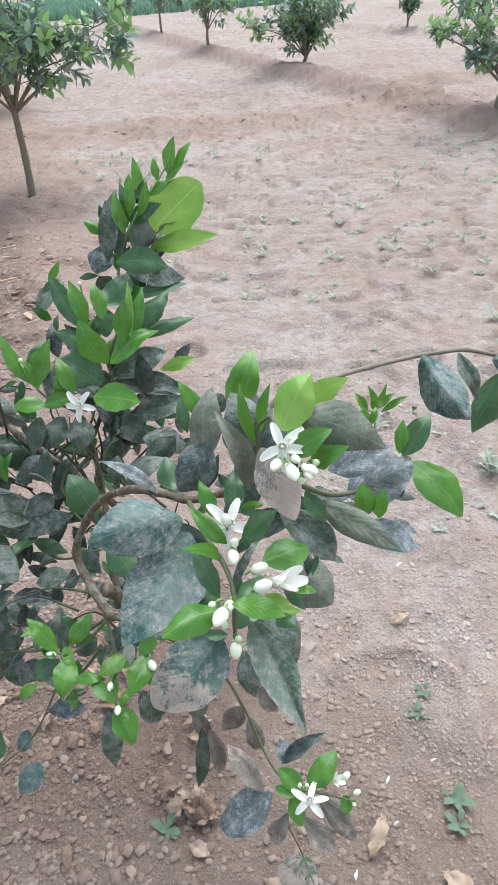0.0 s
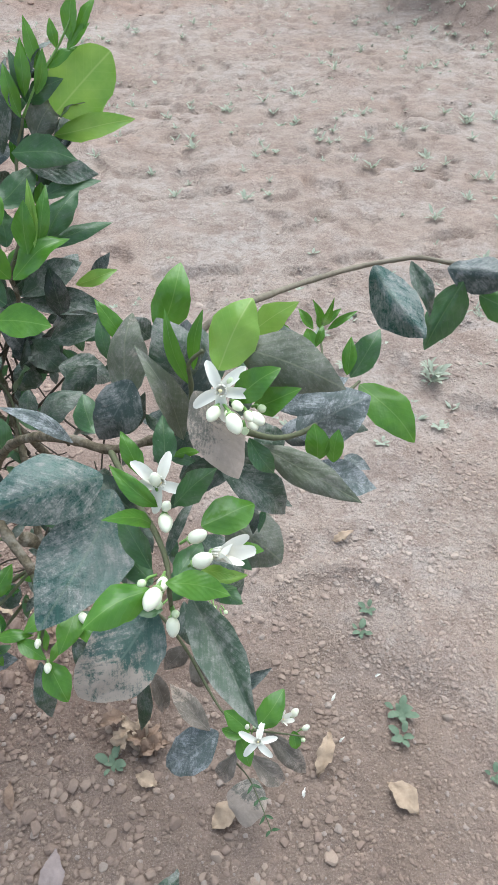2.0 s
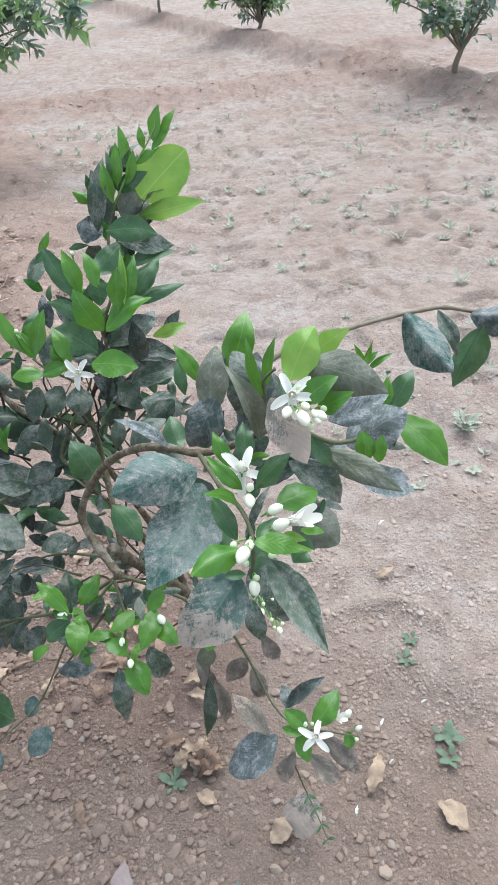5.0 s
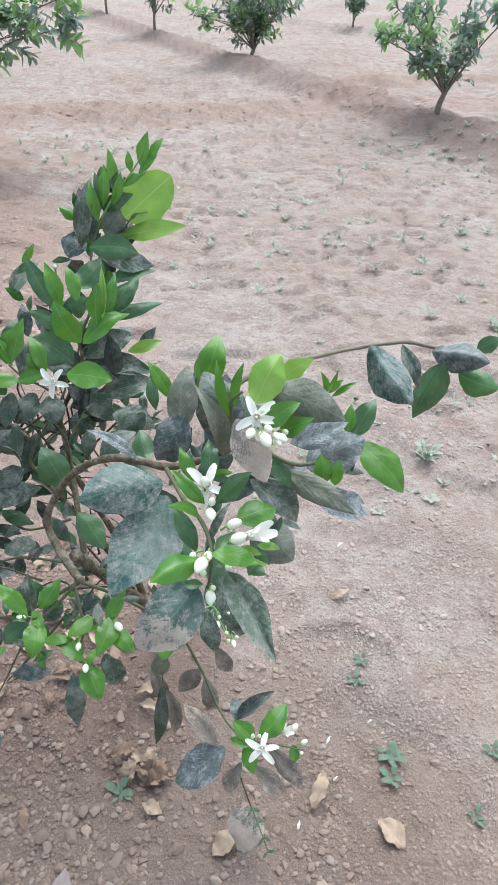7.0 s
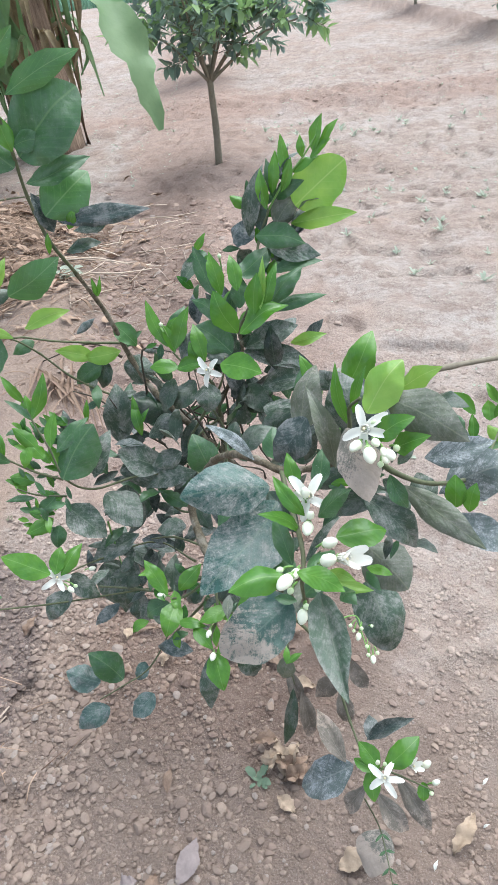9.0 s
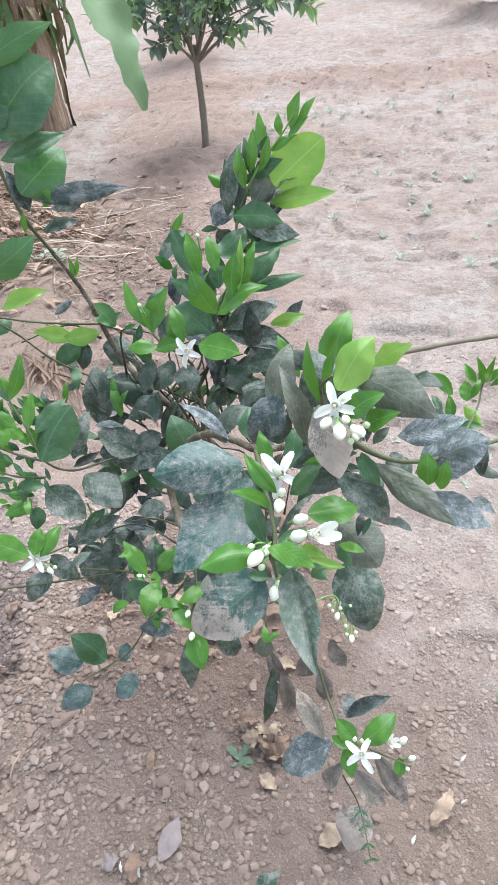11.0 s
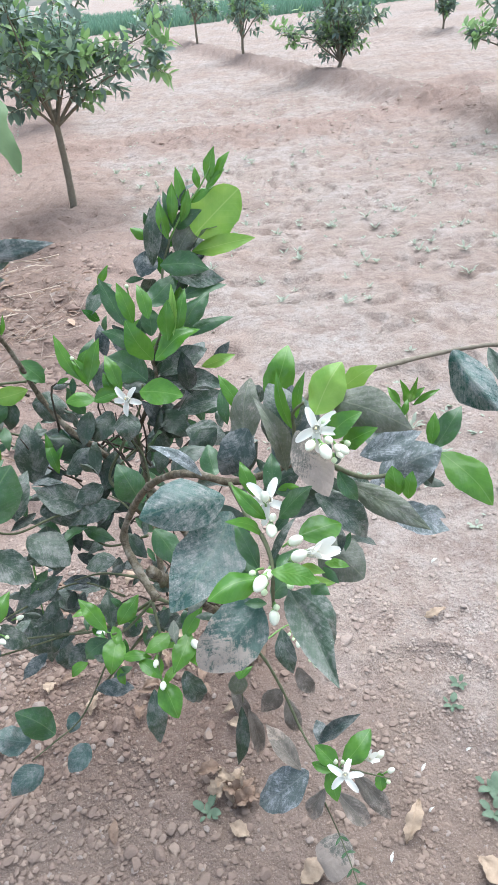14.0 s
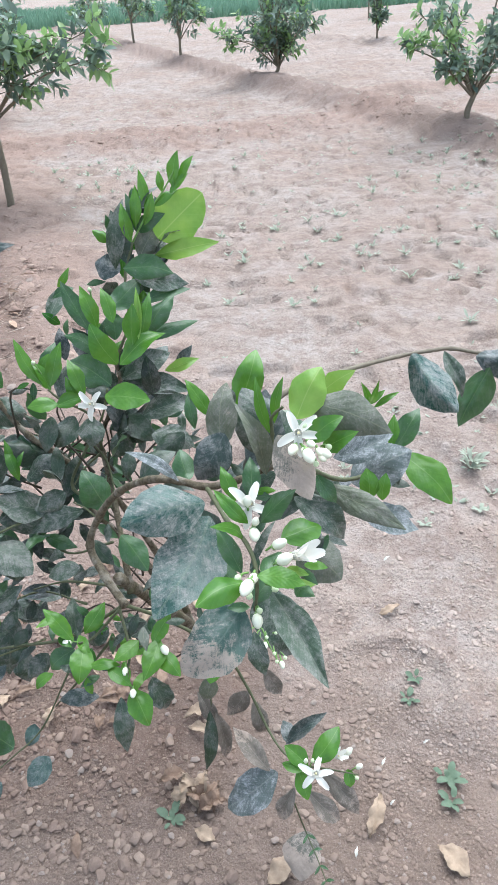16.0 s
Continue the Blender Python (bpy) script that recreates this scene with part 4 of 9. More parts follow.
inner_leaf("G", (-0.455, 0.603, 0.712), (-0.474, 0.601, 0.716), (0.24, -0.46, 0.86), 0.008)
inner_leaf("M", (-0.467, 0.672, 0.806), (-0.470, 0.680, 0.824), (0.59, -0.69, 0.42), 0.007)
inner_leaf("M", (-0.447, 0.712, 0.780), (-0.455, 0.710, 0.796), (0.78, -0.54, 0.33), 0.007)
inner_leaf("G", (-0.488, 0.626, 0.749), (-0.507, 0.616, 0.764), (0.71, -0.37, 0.60), 0.009)
inner_leaf("G", (-0.484, 0.621, 0.733), (-0.504, 0.627, 0.744), (0.34, -0.42, 0.84), 0.010)
inner_leaf("G", (-0.487, 0.620, 0.703), (-0.497, 0.629, 0.716), (0.54, -0.43, 0.72), 0.006)
inner_leaf("M", (-0.468, 0.654, 0.757), (-0.484, 0.655, 0.772), (0.50, -0.64, 0.59), 0.010)
inner_leaf("G", (-0.457, 0.626, 0.710), (-0.441, 0.646, 0.709), (0.48, -0.35, 0.80), 0.010)
inner_leaf("M", (-0.480, 0.626, 0.763), (-0.489, 0.633, 0.776), (0.54, -0.53, 0.65), 0.007)
inner_leaf("M", (-0.457, 0.679, 0.767), (-0.482, 0.675, 0.771), (0.21, -0.50, 0.84), 0.011)
inner_leaf("M", (-0.425, 0.626, 0.715), (-0.449, 0.611, 0.716), (0.35, -0.50, 0.79), 0.012)
inner_leaf("M", (-0.455, 0.624, 0.662), (-0.469, 0.607, 0.667), (0.55, -0.21, 0.81), 0.009)
inner_leaf("G", (-0.487, 0.715, 0.779), (-0.507, 0.717, 0.801), (0.59, -0.53, 0.61), 0.012)
inner_leaf("G", (-0.445, 0.669, 0.742), (-0.461, 0.654, 0.762), (0.83, -0.22, 0.51), 0.010)
inner_leaf("G", (-0.482, 0.681, 0.803), (-0.503, 0.688, 0.817), (0.31, -0.57, 0.76), 0.009)
inner_leaf("G", (-0.491, 0.666, 0.741), (-0.504, 0.661, 0.762), (0.82, -0.40, 0.40), 0.011)
inner_leaf("M", (-0.422, 0.627, 0.698), (-0.433, 0.641, 0.714), (0.39, -0.56, 0.73), 0.008)
inner_leaf("G", (-0.430, 0.676, 0.753), (-0.438, 0.675, 0.772), (0.75, -0.59, 0.31), 0.007)
inner_leaf("G", (-0.452, 0.604, 0.692), (-0.462, 0.613, 0.707), (0.54, -0.47, 0.69), 0.008)
inner_leaf("M", (-0.476, 0.629, 0.744), (-0.496, 0.629, 0.750), (0.26, -0.42, 0.87), 0.010)
inner_leaf("G", (-0.463, 0.647, 0.685), (-0.474, 0.650, 0.702), (0.55, -0.69, 0.46), 0.008)
inner_leaf("G", (-0.452, 0.731, 0.788), (-0.469, 0.730, 0.803), (0.62, -0.51, 0.60), 0.008)
inner_leaf("M", (-0.449, 0.608, 0.702), (-0.457, 0.608, 0.720), (0.73, -0.62, 0.30), 0.007)
inner_leaf("M", (-0.466, 0.628, 0.754), (-0.478, 0.629, 0.768), (0.60, -0.58, 0.55), 0.007)
inner_leaf("M", (-0.468, 0.666, 0.736), (-0.486, 0.658, 0.735), (0.26, -0.61, 0.75), 0.008)
inner_leaf("G", (-0.469, 0.697, 0.746), (-0.440, 0.700, 0.739), (0.26, -0.51, 0.82), 0.013)
inner_leaf("M", (-0.467, 0.712, 0.792), (-0.486, 0.716, 0.812), (0.55, -0.56, 0.62), 0.010)
inner_leaf("G", (-0.457, 0.705, 0.803), (-0.466, 0.701, 0.827), (0.79, -0.58, 0.21), 0.009)
inner_leaf("G", (-0.495, 0.672, 0.809), (-0.491, 0.690, 0.828), (0.56, -0.67, 0.49), 0.010)
inner_leaf("K", (-0.394, 0.719, 0.740), (-0.408, 0.713, 0.780), (0.74, -0.65, 0.16), 0.018)
inner_leaf("K", (-0.412, 0.711, 0.701), (-0.422, 0.708, 0.732), (0.82, -0.53, 0.21), 0.013)
inner_leaf("S", (-0.452, 0.736, 0.767), (-0.468, 0.757, 0.797), (0.36, -0.67, 0.65), 0.016)
inner_leaf("K", (-0.439, 0.746, 0.767), (-0.462, 0.731, 0.795), (0.80, -0.43, 0.42), 0.016)
inner_leaf("M", (-0.404, 0.714, 0.703), (-0.427, 0.710, 0.730), (0.70, -0.50, 0.51), 0.013)
inner_leaf("K", (-0.462, 0.745, 0.758), (-0.480, 0.751, 0.791), (0.62, -0.64, 0.45), 0.013)
inner_leaf("M", (-0.394, 0.710, 0.706), (-0.414, 0.722, 0.740), (0.48, -0.69, 0.54), 0.018)
inner_leaf("S", (-0.432, 0.711, 0.756), (-0.454, 0.682, 0.760), (0.62, -0.39, 0.68), 0.014)
inner_leaf("K", (-0.434, 0.709, 0.733), (-0.454, 0.711, 0.750), (0.43, -0.67, 0.61), 0.010)
inner_leaf("M", (-0.429, 0.731, 0.714), (-0.433, 0.761, 0.744), (0.55, -0.56, 0.63), 0.019)
inner_leaf("M", (-0.359, 0.900, 0.732), (-0.388, 0.888, 0.710), (-0.18, -0.74, 0.64), 0.015)
inner_leaf("M", (-0.447, 0.837, 0.763), (-0.473, 0.827, 0.749), (0.02, -0.81, 0.58), 0.014)
inner_leaf("M", (-0.428, 0.838, 0.771), (-0.424, 0.819, 0.750), (0.35, -0.67, 0.66), 0.012)
inner_leaf("M", (-0.411, 0.855, 0.751), (-0.439, 0.826, 0.758), (0.53, -0.33, 0.78), 0.017)
inner_leaf("M", (-0.418, 0.925, 0.820), (-0.388, 0.940, 0.844), (0.04, -0.87, 0.50), 0.016)
inner_leaf("M", (-0.343, 0.896, 0.744), (-0.368, 0.874, 0.725), (0.09, -0.71, 0.70), 0.014)
inner_leaf("S", (-0.466, 0.885, 0.794), (-0.466, 0.851, 0.765), (0.37, -0.60, 0.71), 0.016)
inner_leaf("K", (-0.372, 0.893, 0.769), (-0.401, 0.881, 0.772), (0.30, -0.56, 0.77), 0.013)
inner_leaf("S", (-0.369, 0.891, 0.832), (-0.339, 0.905, 0.830), (0.39, -0.76, 0.52), 0.012)
inner_leaf("S", (-0.317, 0.877, 0.728), (-0.344, 0.879, 0.742), (0.31, -0.70, 0.64), 0.012)
inner_leaf("K", (-0.367, 0.882, 0.786), (-0.341, 0.891, 0.759), (0.71, -0.49, 0.51), 0.013)
inner_leaf("M", (-0.447, 0.844, 0.790), (-0.435, 0.809, 0.766), (0.38, -0.45, 0.81), 0.019)
inner_leaf("S", (-0.339, 0.923, 0.751), (-0.367, 0.923, 0.764), (0.26, -0.77, 0.58), 0.012)
inner_leaf("M", (-0.408, 0.891, 0.767), (-0.406, 0.853, 0.738), (0.29, -0.56, 0.78), 0.016)
inner_leaf("K", (-0.330, 0.844, 0.723), (-0.344, 0.816, 0.694), (0.28, -0.75, 0.60), 0.016)
inner_leaf("S", (-0.386, 0.737, 0.598), (-0.414, 0.718, 0.599), (0.34, -0.43, 0.84), 0.016)
inner_leaf("M", (-0.344, 0.790, 0.658), (-0.332, 0.763, 0.644), (0.29, -0.33, 0.90), 0.014)
inner_leaf("M", (-0.397, 0.716, 0.582), (-0.412, 0.664, 0.581), (0.31, -0.11, 0.95), 0.019)
inner_leaf("S", (-0.378, 0.767, 0.655), (-0.419, 0.755, 0.654), (0.19, -0.70, 0.69), 0.013)
inner_leaf("S", (-0.317, 0.803, 0.570), (-0.345, 0.768, 0.561), (0.33, -0.48, 0.81), 0.017)
inner_leaf("K", (-0.398, 0.742, 0.629), (-0.420, 0.706, 0.615), (0.51, -0.57, 0.64), 0.019)
inner_leaf("K", (-0.290, 0.791, 0.633), (-0.315, 0.766, 0.602), (0.16, -0.84, 0.53), 0.020)
inner_leaf("M", (-0.337, 0.830, 0.617), (-0.383, 0.833, 0.653), (0.42, -0.69, 0.59), 0.020)
inner_leaf("K", (-0.375, 0.770, 0.575), (-0.401, 0.729, 0.551), (0.25, -0.60, 0.76), 0.019)
inner_leaf("M", (-0.378, 0.747, 0.597), (-0.408, 0.735, 0.598), (0.23, -0.44, 0.87), 0.015)
inner_leaf("S", (-0.309, 0.821, 0.625), (-0.274, 0.827, 0.608), (0.42, -0.63, 0.65), 0.015)
inner_leaf("M", (-0.387, 0.787, 0.597), (-0.428, 0.792, 0.620), (0.35, -0.57, 0.75), 0.021)
inner_leaf("S", (-0.398, 0.804, 0.683), (-0.357, 0.805, 0.676), (0.15, -0.70, 0.70), 0.018)
inner_leaf("K", (-0.404, 0.761, 0.670), (-0.444, 0.735, 0.656), (0.17, -0.66, 0.73), 0.017)
inner_leaf("M", (-0.378, 0.797, 0.655), (-0.359, 0.828, 0.674), (0.24, -0.63, 0.74), 0.014)
inner_leaf("K", (-0.295, 0.792, 0.635), (-0.309, 0.758, 0.631), (0.39, -0.26, 0.89), 0.012)
inner_leaf("K", (-0.364, 0.780, 0.579), (-0.315, 0.781, 0.559), (0.34, -0.49, 0.80), 0.017)
inner_leaf("K", (-0.270, 0.873, 0.739), (-0.289, 0.846, 0.722), (0.24, -0.63, 0.74), 0.011)
inner_leaf("M", (-0.283, 0.834, 0.753), (-0.249, 0.846, 0.740), (0.46, -0.50, 0.73), 0.018)
inner_leaf("S", (-0.247, 0.858, 0.748), (-0.239, 0.843, 0.717), (0.33, -0.82, 0.48), 0.014)
inner_leaf("M", (-0.255, 0.779, 0.665), (-0.282, 0.796, 0.695), (0.28, -0.70, 0.66), 0.014)
inner_leaf("K", (-0.221, 0.880, 0.715), (-0.189, 0.894, 0.712), (0.31, -0.52, 0.80), 0.013)
inner_leaf("M", (-0.219, 0.835, 0.674), (-0.194, 0.832, 0.647), (0.49, -0.70, 0.52), 0.014)
inner_leaf("M", (-0.296, 0.861, 0.780), (-0.269, 0.864, 0.759), (0.51, -0.67, 0.54), 0.015)
inner_leaf("S", (-0.234, 0.827, 0.732), (-0.254, 0.814, 0.725), (0.25, -0.69, 0.68), 0.012)
inner_leaf("S", (-0.301, 0.849, 0.787), (-0.317, 0.826, 0.766), (0.06, -0.69, 0.72), 0.016)
inner_leaf("M", (-0.244, 0.803, 0.691), (-0.280, 0.787, 0.674), (0.08, -0.79, 0.60), 0.018)
inner_leaf("M", (-0.233, 0.891, 0.728), (-0.271, 0.872, 0.700), (-0.07, -0.78, 0.62), 0.018)
inner_leaf("M", (-0.222, 0.827, 0.693), (-0.192, 0.829, 0.677), (0.40, -0.67, 0.63), 0.012)
inner_leaf("S", (-0.315, 0.840, 0.712), (-0.344, 0.813, 0.707), (0.38, -0.55, 0.74), 0.014)
inner_leaf("S", (-0.224, 0.854, 0.695), (-0.200, 0.837, 0.660), (0.44, -0.64, 0.63), 0.015)
inner_leaf("S", (-0.222, 0.854, 0.724), (-0.217, 0.842, 0.697), (0.40, -0.81, 0.42), 0.011)
inner_leaf("M", (-0.216, 0.853, 0.697), (-0.187, 0.838, 0.666), (0.41, -0.60, 0.69), 0.015)
inner_leaf("K", (-0.470, 0.773, 0.404), (-0.502, 0.770, 0.418), (0.39, -0.46, 0.80), 0.013)
inner_leaf("B", (-0.517, 0.755, 0.408), (-0.525, 0.768, 0.455), (0.59, -0.75, 0.30), 0.018)
inner_leaf("B", (-0.471, 0.850, 0.444), (-0.444, 0.895, 0.449), (0.32, -0.29, 0.90), 0.018)
inner_leaf("K", (-0.500, 0.806, 0.429), (-0.533, 0.782, 0.451), (0.66, -0.30, 0.69), 0.017)
inner_leaf("S", (-0.443, 0.763, 0.409), (-0.478, 0.740, 0.413), (0.30, -0.32, 0.90), 0.018)
inner_leaf("S", (-0.466, 0.825, 0.471), (-0.463, 0.784, 0.458), (0.26, -0.28, 0.92), 0.013)
inner_leaf("S", (-0.385, 0.812, 0.430), (-0.395, 0.782, 0.419), (0.22, -0.39, 0.90), 0.016)
inner_leaf("S", (-0.414, 0.772, 0.411), (-0.423, 0.747, 0.382), (0.25, -0.77, 0.60), 0.015)
inner_leaf("K", (-0.499, 0.795, 0.468), (-0.482, 0.762, 0.435), (0.45, -0.51, 0.74), 0.018)
inner_leaf("S", (-0.482, 0.752, 0.422), (-0.504, 0.699, 0.419), (0.38, -0.22, 0.90), 0.020)
inner_leaf("G", (-0.570, 0.795, 0.910), (-0.565, 0.793, 0.934), (0.35, -0.93, -0.12), 0.010)
inner_leaf("G", (-0.649, 0.787, 0.988), (-0.667, 0.774, 0.985), (0.36, -0.63, 0.69), 0.008)
inner_leaf("G", (-0.657, 0.819, 0.978), (-0.674, 0.806, 0.982), (0.58, -0.57, 0.59), 0.010)
inner_leaf("Y", (-0.589, 0.801, 0.899), (-0.608, 0.794, 0.904), (0.42, -0.77, 0.48), 0.008)
inner_leaf("Y", (-0.611, 0.808, 1.004), (-0.618, 0.798, 1.019), (0.87, -0.50, 0.05), 0.007)
inner_leaf("Y", (-0.579, 0.805, 0.966), (-0.597, 0.805, 0.984), (0.50, -0.73, 0.47), 0.011)
inner_leaf("G", (-0.558, 0.804, 0.912), (-0.572, 0.778, 0.911), (0.71, -0.42, 0.56), 0.012)
inner_leaf("G", (-0.620, 0.786, 0.966), (-0.631, 0.774, 0.974), (0.75, -0.35, 0.56), 0.010)
inner_leaf("Y", (-0.560, 0.850, 0.984), (-0.575, 0.821, 0.988), (0.81, -0.37, 0.45), 0.013)
inner_leaf("M", (-0.568, 0.838, 0.959), (-0.583, 0.821, 0.959), (0.59, -0.51, 0.63), 0.009)
inner_leaf("S", (-0.379, 0.828, 0.780), (-0.340, 0.849, 0.768), (0.49, -0.54, 0.69), 0.018)
inner_leaf("K", (-0.392, 0.820, 0.701), (-0.355, 0.822, 0.704), (-0.04, -0.66, 0.75), 0.016)
inner_leaf("M", (-0.260, 0.824, 0.649), (-0.236, 0.812, 0.603), (0.49, -0.75, 0.45), 0.017)
inner_leaf("S", (-0.236, 0.800, 0.611), (-0.236, 0.773, 0.591), (0.30, -0.57, 0.77), 0.014)
inner_leaf("M", (-0.328, 0.776, 0.661), (-0.330, 0.745, 0.642), (0.13, -0.54, 0.83), 0.015)
inner_leaf("M", (-0.255, 0.802, 0.610), (-0.222, 0.793, 0.582), (0.35, -0.69, 0.64), 0.018)
inner_leaf("M", (-0.362, 0.803, 0.696), (-0.389, 0.775, 0.694), (0.51, -0.52, 0.69), 0.021)
inner_leaf("S", (-0.305, 0.861, 0.733), (-0.286, 0.838, 0.695), (0.11, -0.83, 0.54), 0.017)
inner_leaf("K", (-0.381, 0.853, 0.773), (-0.406, 0.836, 0.769), (0.24, -0.54, 0.81), 0.016)
inner_leaf("M", (-0.291, 0.796, 0.640), (-0.314, 0.774, 0.628), (0.27, -0.63, 0.73), 0.017)
inner_leaf("K", (-0.282, 0.806, 0.682), (-0.318, 0.789, 0.653), (-0.04, -0.83, 0.56), 0.016)
inner_leaf("M", (-0.277, 0.837, 0.722), (-0.253, 0.809, 0.696), (0.08, -0.65, 0.76), 0.016)
inner_leaf("K", (-0.329, 0.778, 0.674), (-0.341, 0.758, 0.636), (0.25, -0.89, 0.39), 0.018)
inner_leaf("K", (-0.294, 0.811, 0.633), (-0.259, 0.822, 0.612), (0.54, -0.50, 0.67), 0.019)
inner_leaf("M", (-0.351, 0.754, 0.654), (-0.330, 0.733, 0.643), (0.02, -0.46, 0.89), 0.013)
inner_leaf("K", (-0.356, 0.795, 0.715), (-0.393, 0.772, 0.720), (0.39, -0.44, 0.81), 0.021)
inner_leaf("M", (-0.319, 0.857, 0.713), (-0.372, 0.851, 0.705), (-0.06, -0.63, 0.77), 0.023)
inner_leaf("K", (-0.347, 0.767, 0.628), (-0.342, 0.739, 0.598), (0.27, -0.70, 0.66), 0.019)
inner_leaf("K", (-0.229, 0.862, 0.693), (-0.231, 0.826, 0.669), (-0.02, -0.55, 0.83), 0.020)
inner_leaf("B", (-0.276, 0.841, 0.540), (-0.264, 0.811, 0.512), (0.27, -0.60, 0.75), 0.018)
inner_leaf("B", (-0.320, 0.741, 0.462), (-0.351, 0.719, 0.465), (0.30, -0.31, 0.90), 0.018)
inner_leaf("K", (-0.398, 0.787, 0.455), (-0.408, 0.756, 0.429), (0.25, -0.66, 0.70), 0.018)
inner_leaf("K", (-0.392, 0.825, 0.523), (-0.418, 0.797, 0.521), (0.41, -0.44, 0.80), 0.016)
inner_leaf("B", (-0.363, 0.790, 0.475), (-0.386, 0.774, 0.493), (0.70, -0.27, 0.67), 0.015)
inner_leaf("B", (-0.425, 0.806, 0.552), (-0.431, 0.768, 0.539), (0.43, -0.36, 0.83), 0.013)
inner_leaf("B", (-0.387, 0.837, 0.560), (-0.414, 0.810, 0.556), (0.34, -0.47, 0.82), 0.015)
inner_leaf("S", (-0.412, 0.743, 0.483), (-0.437, 0.717, 0.457), (0.12, -0.76, 0.64), 0.021)
inner_leaf("S", (-0.390, 0.851, 0.519), (-0.356, 0.832, 0.506), (0.05, -0.51, 0.86), 0.014)
inner_leaf("S", (-0.173, 0.842, 0.787), (-0.151, 0.823, 0.754), (0.22, -0.77, 0.60), 0.017)
inner_leaf("K", (-0.165, 0.904, 0.786), (-0.123, 0.926, 0.789), (0.26, -0.62, 0.74), 0.022)
inner_leaf("K", (-0.099, 0.857, 0.724), (-0.062, 0.861, 0.729), (-0.06, -0.54, 0.84), 0.014)
inner_leaf("M", (-0.133, 0.895, 0.784), (-0.120, 0.879, 0.748), (0.27, -0.84, 0.47), 0.021)
inner_leaf("M", (-0.140, 0.856, 0.790), (-0.157, 0.829, 0.772), (0.05, -0.57, 0.82), 0.013)
inner_leaf("M", (-0.145, 0.848, 0.731), (-0.121, 0.827, 0.716), (0.06, -0.53, 0.85), 0.015)
inner_leaf("M", (-0.140, 0.851, 0.775), (-0.119, 0.838, 0.740), (0.43, -0.73, 0.54), 0.016)
inner_leaf("S", (-0.164, 0.855, 0.752), (-0.161, 0.843, 0.721), (-0.04, -0.93, 0.36), 0.013)
inner_leaf("K", (-0.148, 0.887, 0.791), (-0.145, 0.854, 0.758), (-0.07, -0.70, 0.71), 0.014)
inner_leaf("M", (-0.176, 0.877, 0.743), (-0.189, 0.847, 0.715), (0.30, -0.72, 0.63), 0.019)
inner_leaf("M", (-0.141, 0.878, 0.755), (-0.127, 0.874, 0.729), (0.44, -0.83, 0.34), 0.011)
inner_leaf("M", (-0.088, 0.879, 0.780), (-0.116, 0.868, 0.774), (0.11, -0.68, 0.72), 0.013)
inner_leaf("S", (-0.091, 0.884, 0.731), (-0.098, 0.913, 0.756), (0.19, -0.62, 0.76), 0.015)
inner_leaf("K", (-0.207, 0.836, 0.780), (-0.169, 0.845, 0.793), (-0.11, -0.67, 0.73), 0.022)
inner_leaf("S", (-0.079, 0.848, 0.723), (-0.033, 0.838, 0.738), (-0.37, -0.61, 0.70), 0.015)
inner_leaf("K", (-0.199, 0.867, 0.777), (-0.148, 0.867, 0.768), (0.12, -0.64, 0.76), 0.020)
inner_leaf("M", (-0.220, 0.717, 0.617), (-0.208, 0.703, 0.599), (0.28, -0.65, 0.70), 0.010)
inner_leaf("M", (-0.197, 0.649, 0.552), (-0.186, 0.622, 0.543), (0.14, -0.24, 0.96), 0.014)
inner_leaf("S", (-0.222, 0.642, 0.541), (-0.196, 0.621, 0.522), (0.26, -0.44, 0.86), 0.016)
inner_leaf("M", (-0.162, 0.614, 0.543), (-0.159, 0.633, 0.561), (0.27, -0.67, 0.69), 0.014)
inner_leaf("S", (-0.205, 0.643, 0.609), (-0.176, 0.642, 0.593), (0.40, -0.53, 0.75), 0.012)
inner_leaf("K", (-0.168, 0.621, 0.559), (-0.201, 0.610, 0.547), (-0.04, -0.68, 0.73), 0.014)
inner_leaf("K", (-0.171, 0.683, 0.643), (-0.172, 0.671, 0.623), (0.10, -0.87, 0.49), 0.009)
inner_leaf("M", (-0.151, 0.657, 0.602), (-0.158, 0.640, 0.586), (-0.11, -0.66, 0.74), 0.009)
inner_leaf("S", (-0.198, 0.608, 0.555), (-0.218, 0.587, 0.548), (0.15, -0.44, 0.89), 0.011)
inner_leaf("S", (-0.204, 0.677, 0.611), (-0.201, 0.652, 0.590), (0.12, -0.62, 0.77), 0.012)
inner_leaf("M", (-0.215, 0.928, 0.990), (-0.184, 0.921, 0.995), (-0.27, -0.85, 0.44), 0.010)
inner_leaf("M", (-0.198, 0.871, 0.908), (-0.190, 0.888, 0.947), (0.30, -0.89, 0.33), 0.018)
inner_leaf("M", (-0.146, 0.909, 0.962), (-0.120, 0.913, 0.975), (-0.17, -0.77, 0.62), 0.015)
inner_leaf("G", (-0.140, 0.903, 1.000), (-0.119, 0.920, 1.015), (0.12, -0.74, 0.67), 0.011)
inner_leaf("G", (-0.145, 0.905, 0.975), (-0.127, 0.924, 1.012), (0.08, -0.90, 0.43), 0.016)
inner_leaf("G", (-0.157, 0.929, 0.996), (-0.158, 0.944, 1.025), (0.11, -0.89, 0.44), 0.014)
inner_leaf("G", (-0.136, 0.916, 0.975), (-0.155, 0.914, 0.988), (0.46, -0.68, 0.57), 0.010)
inner_leaf("M", (-0.143, 0.881, 0.902), (-0.134, 0.907, 0.936), (-0.02, -0.79, 0.61), 0.016)
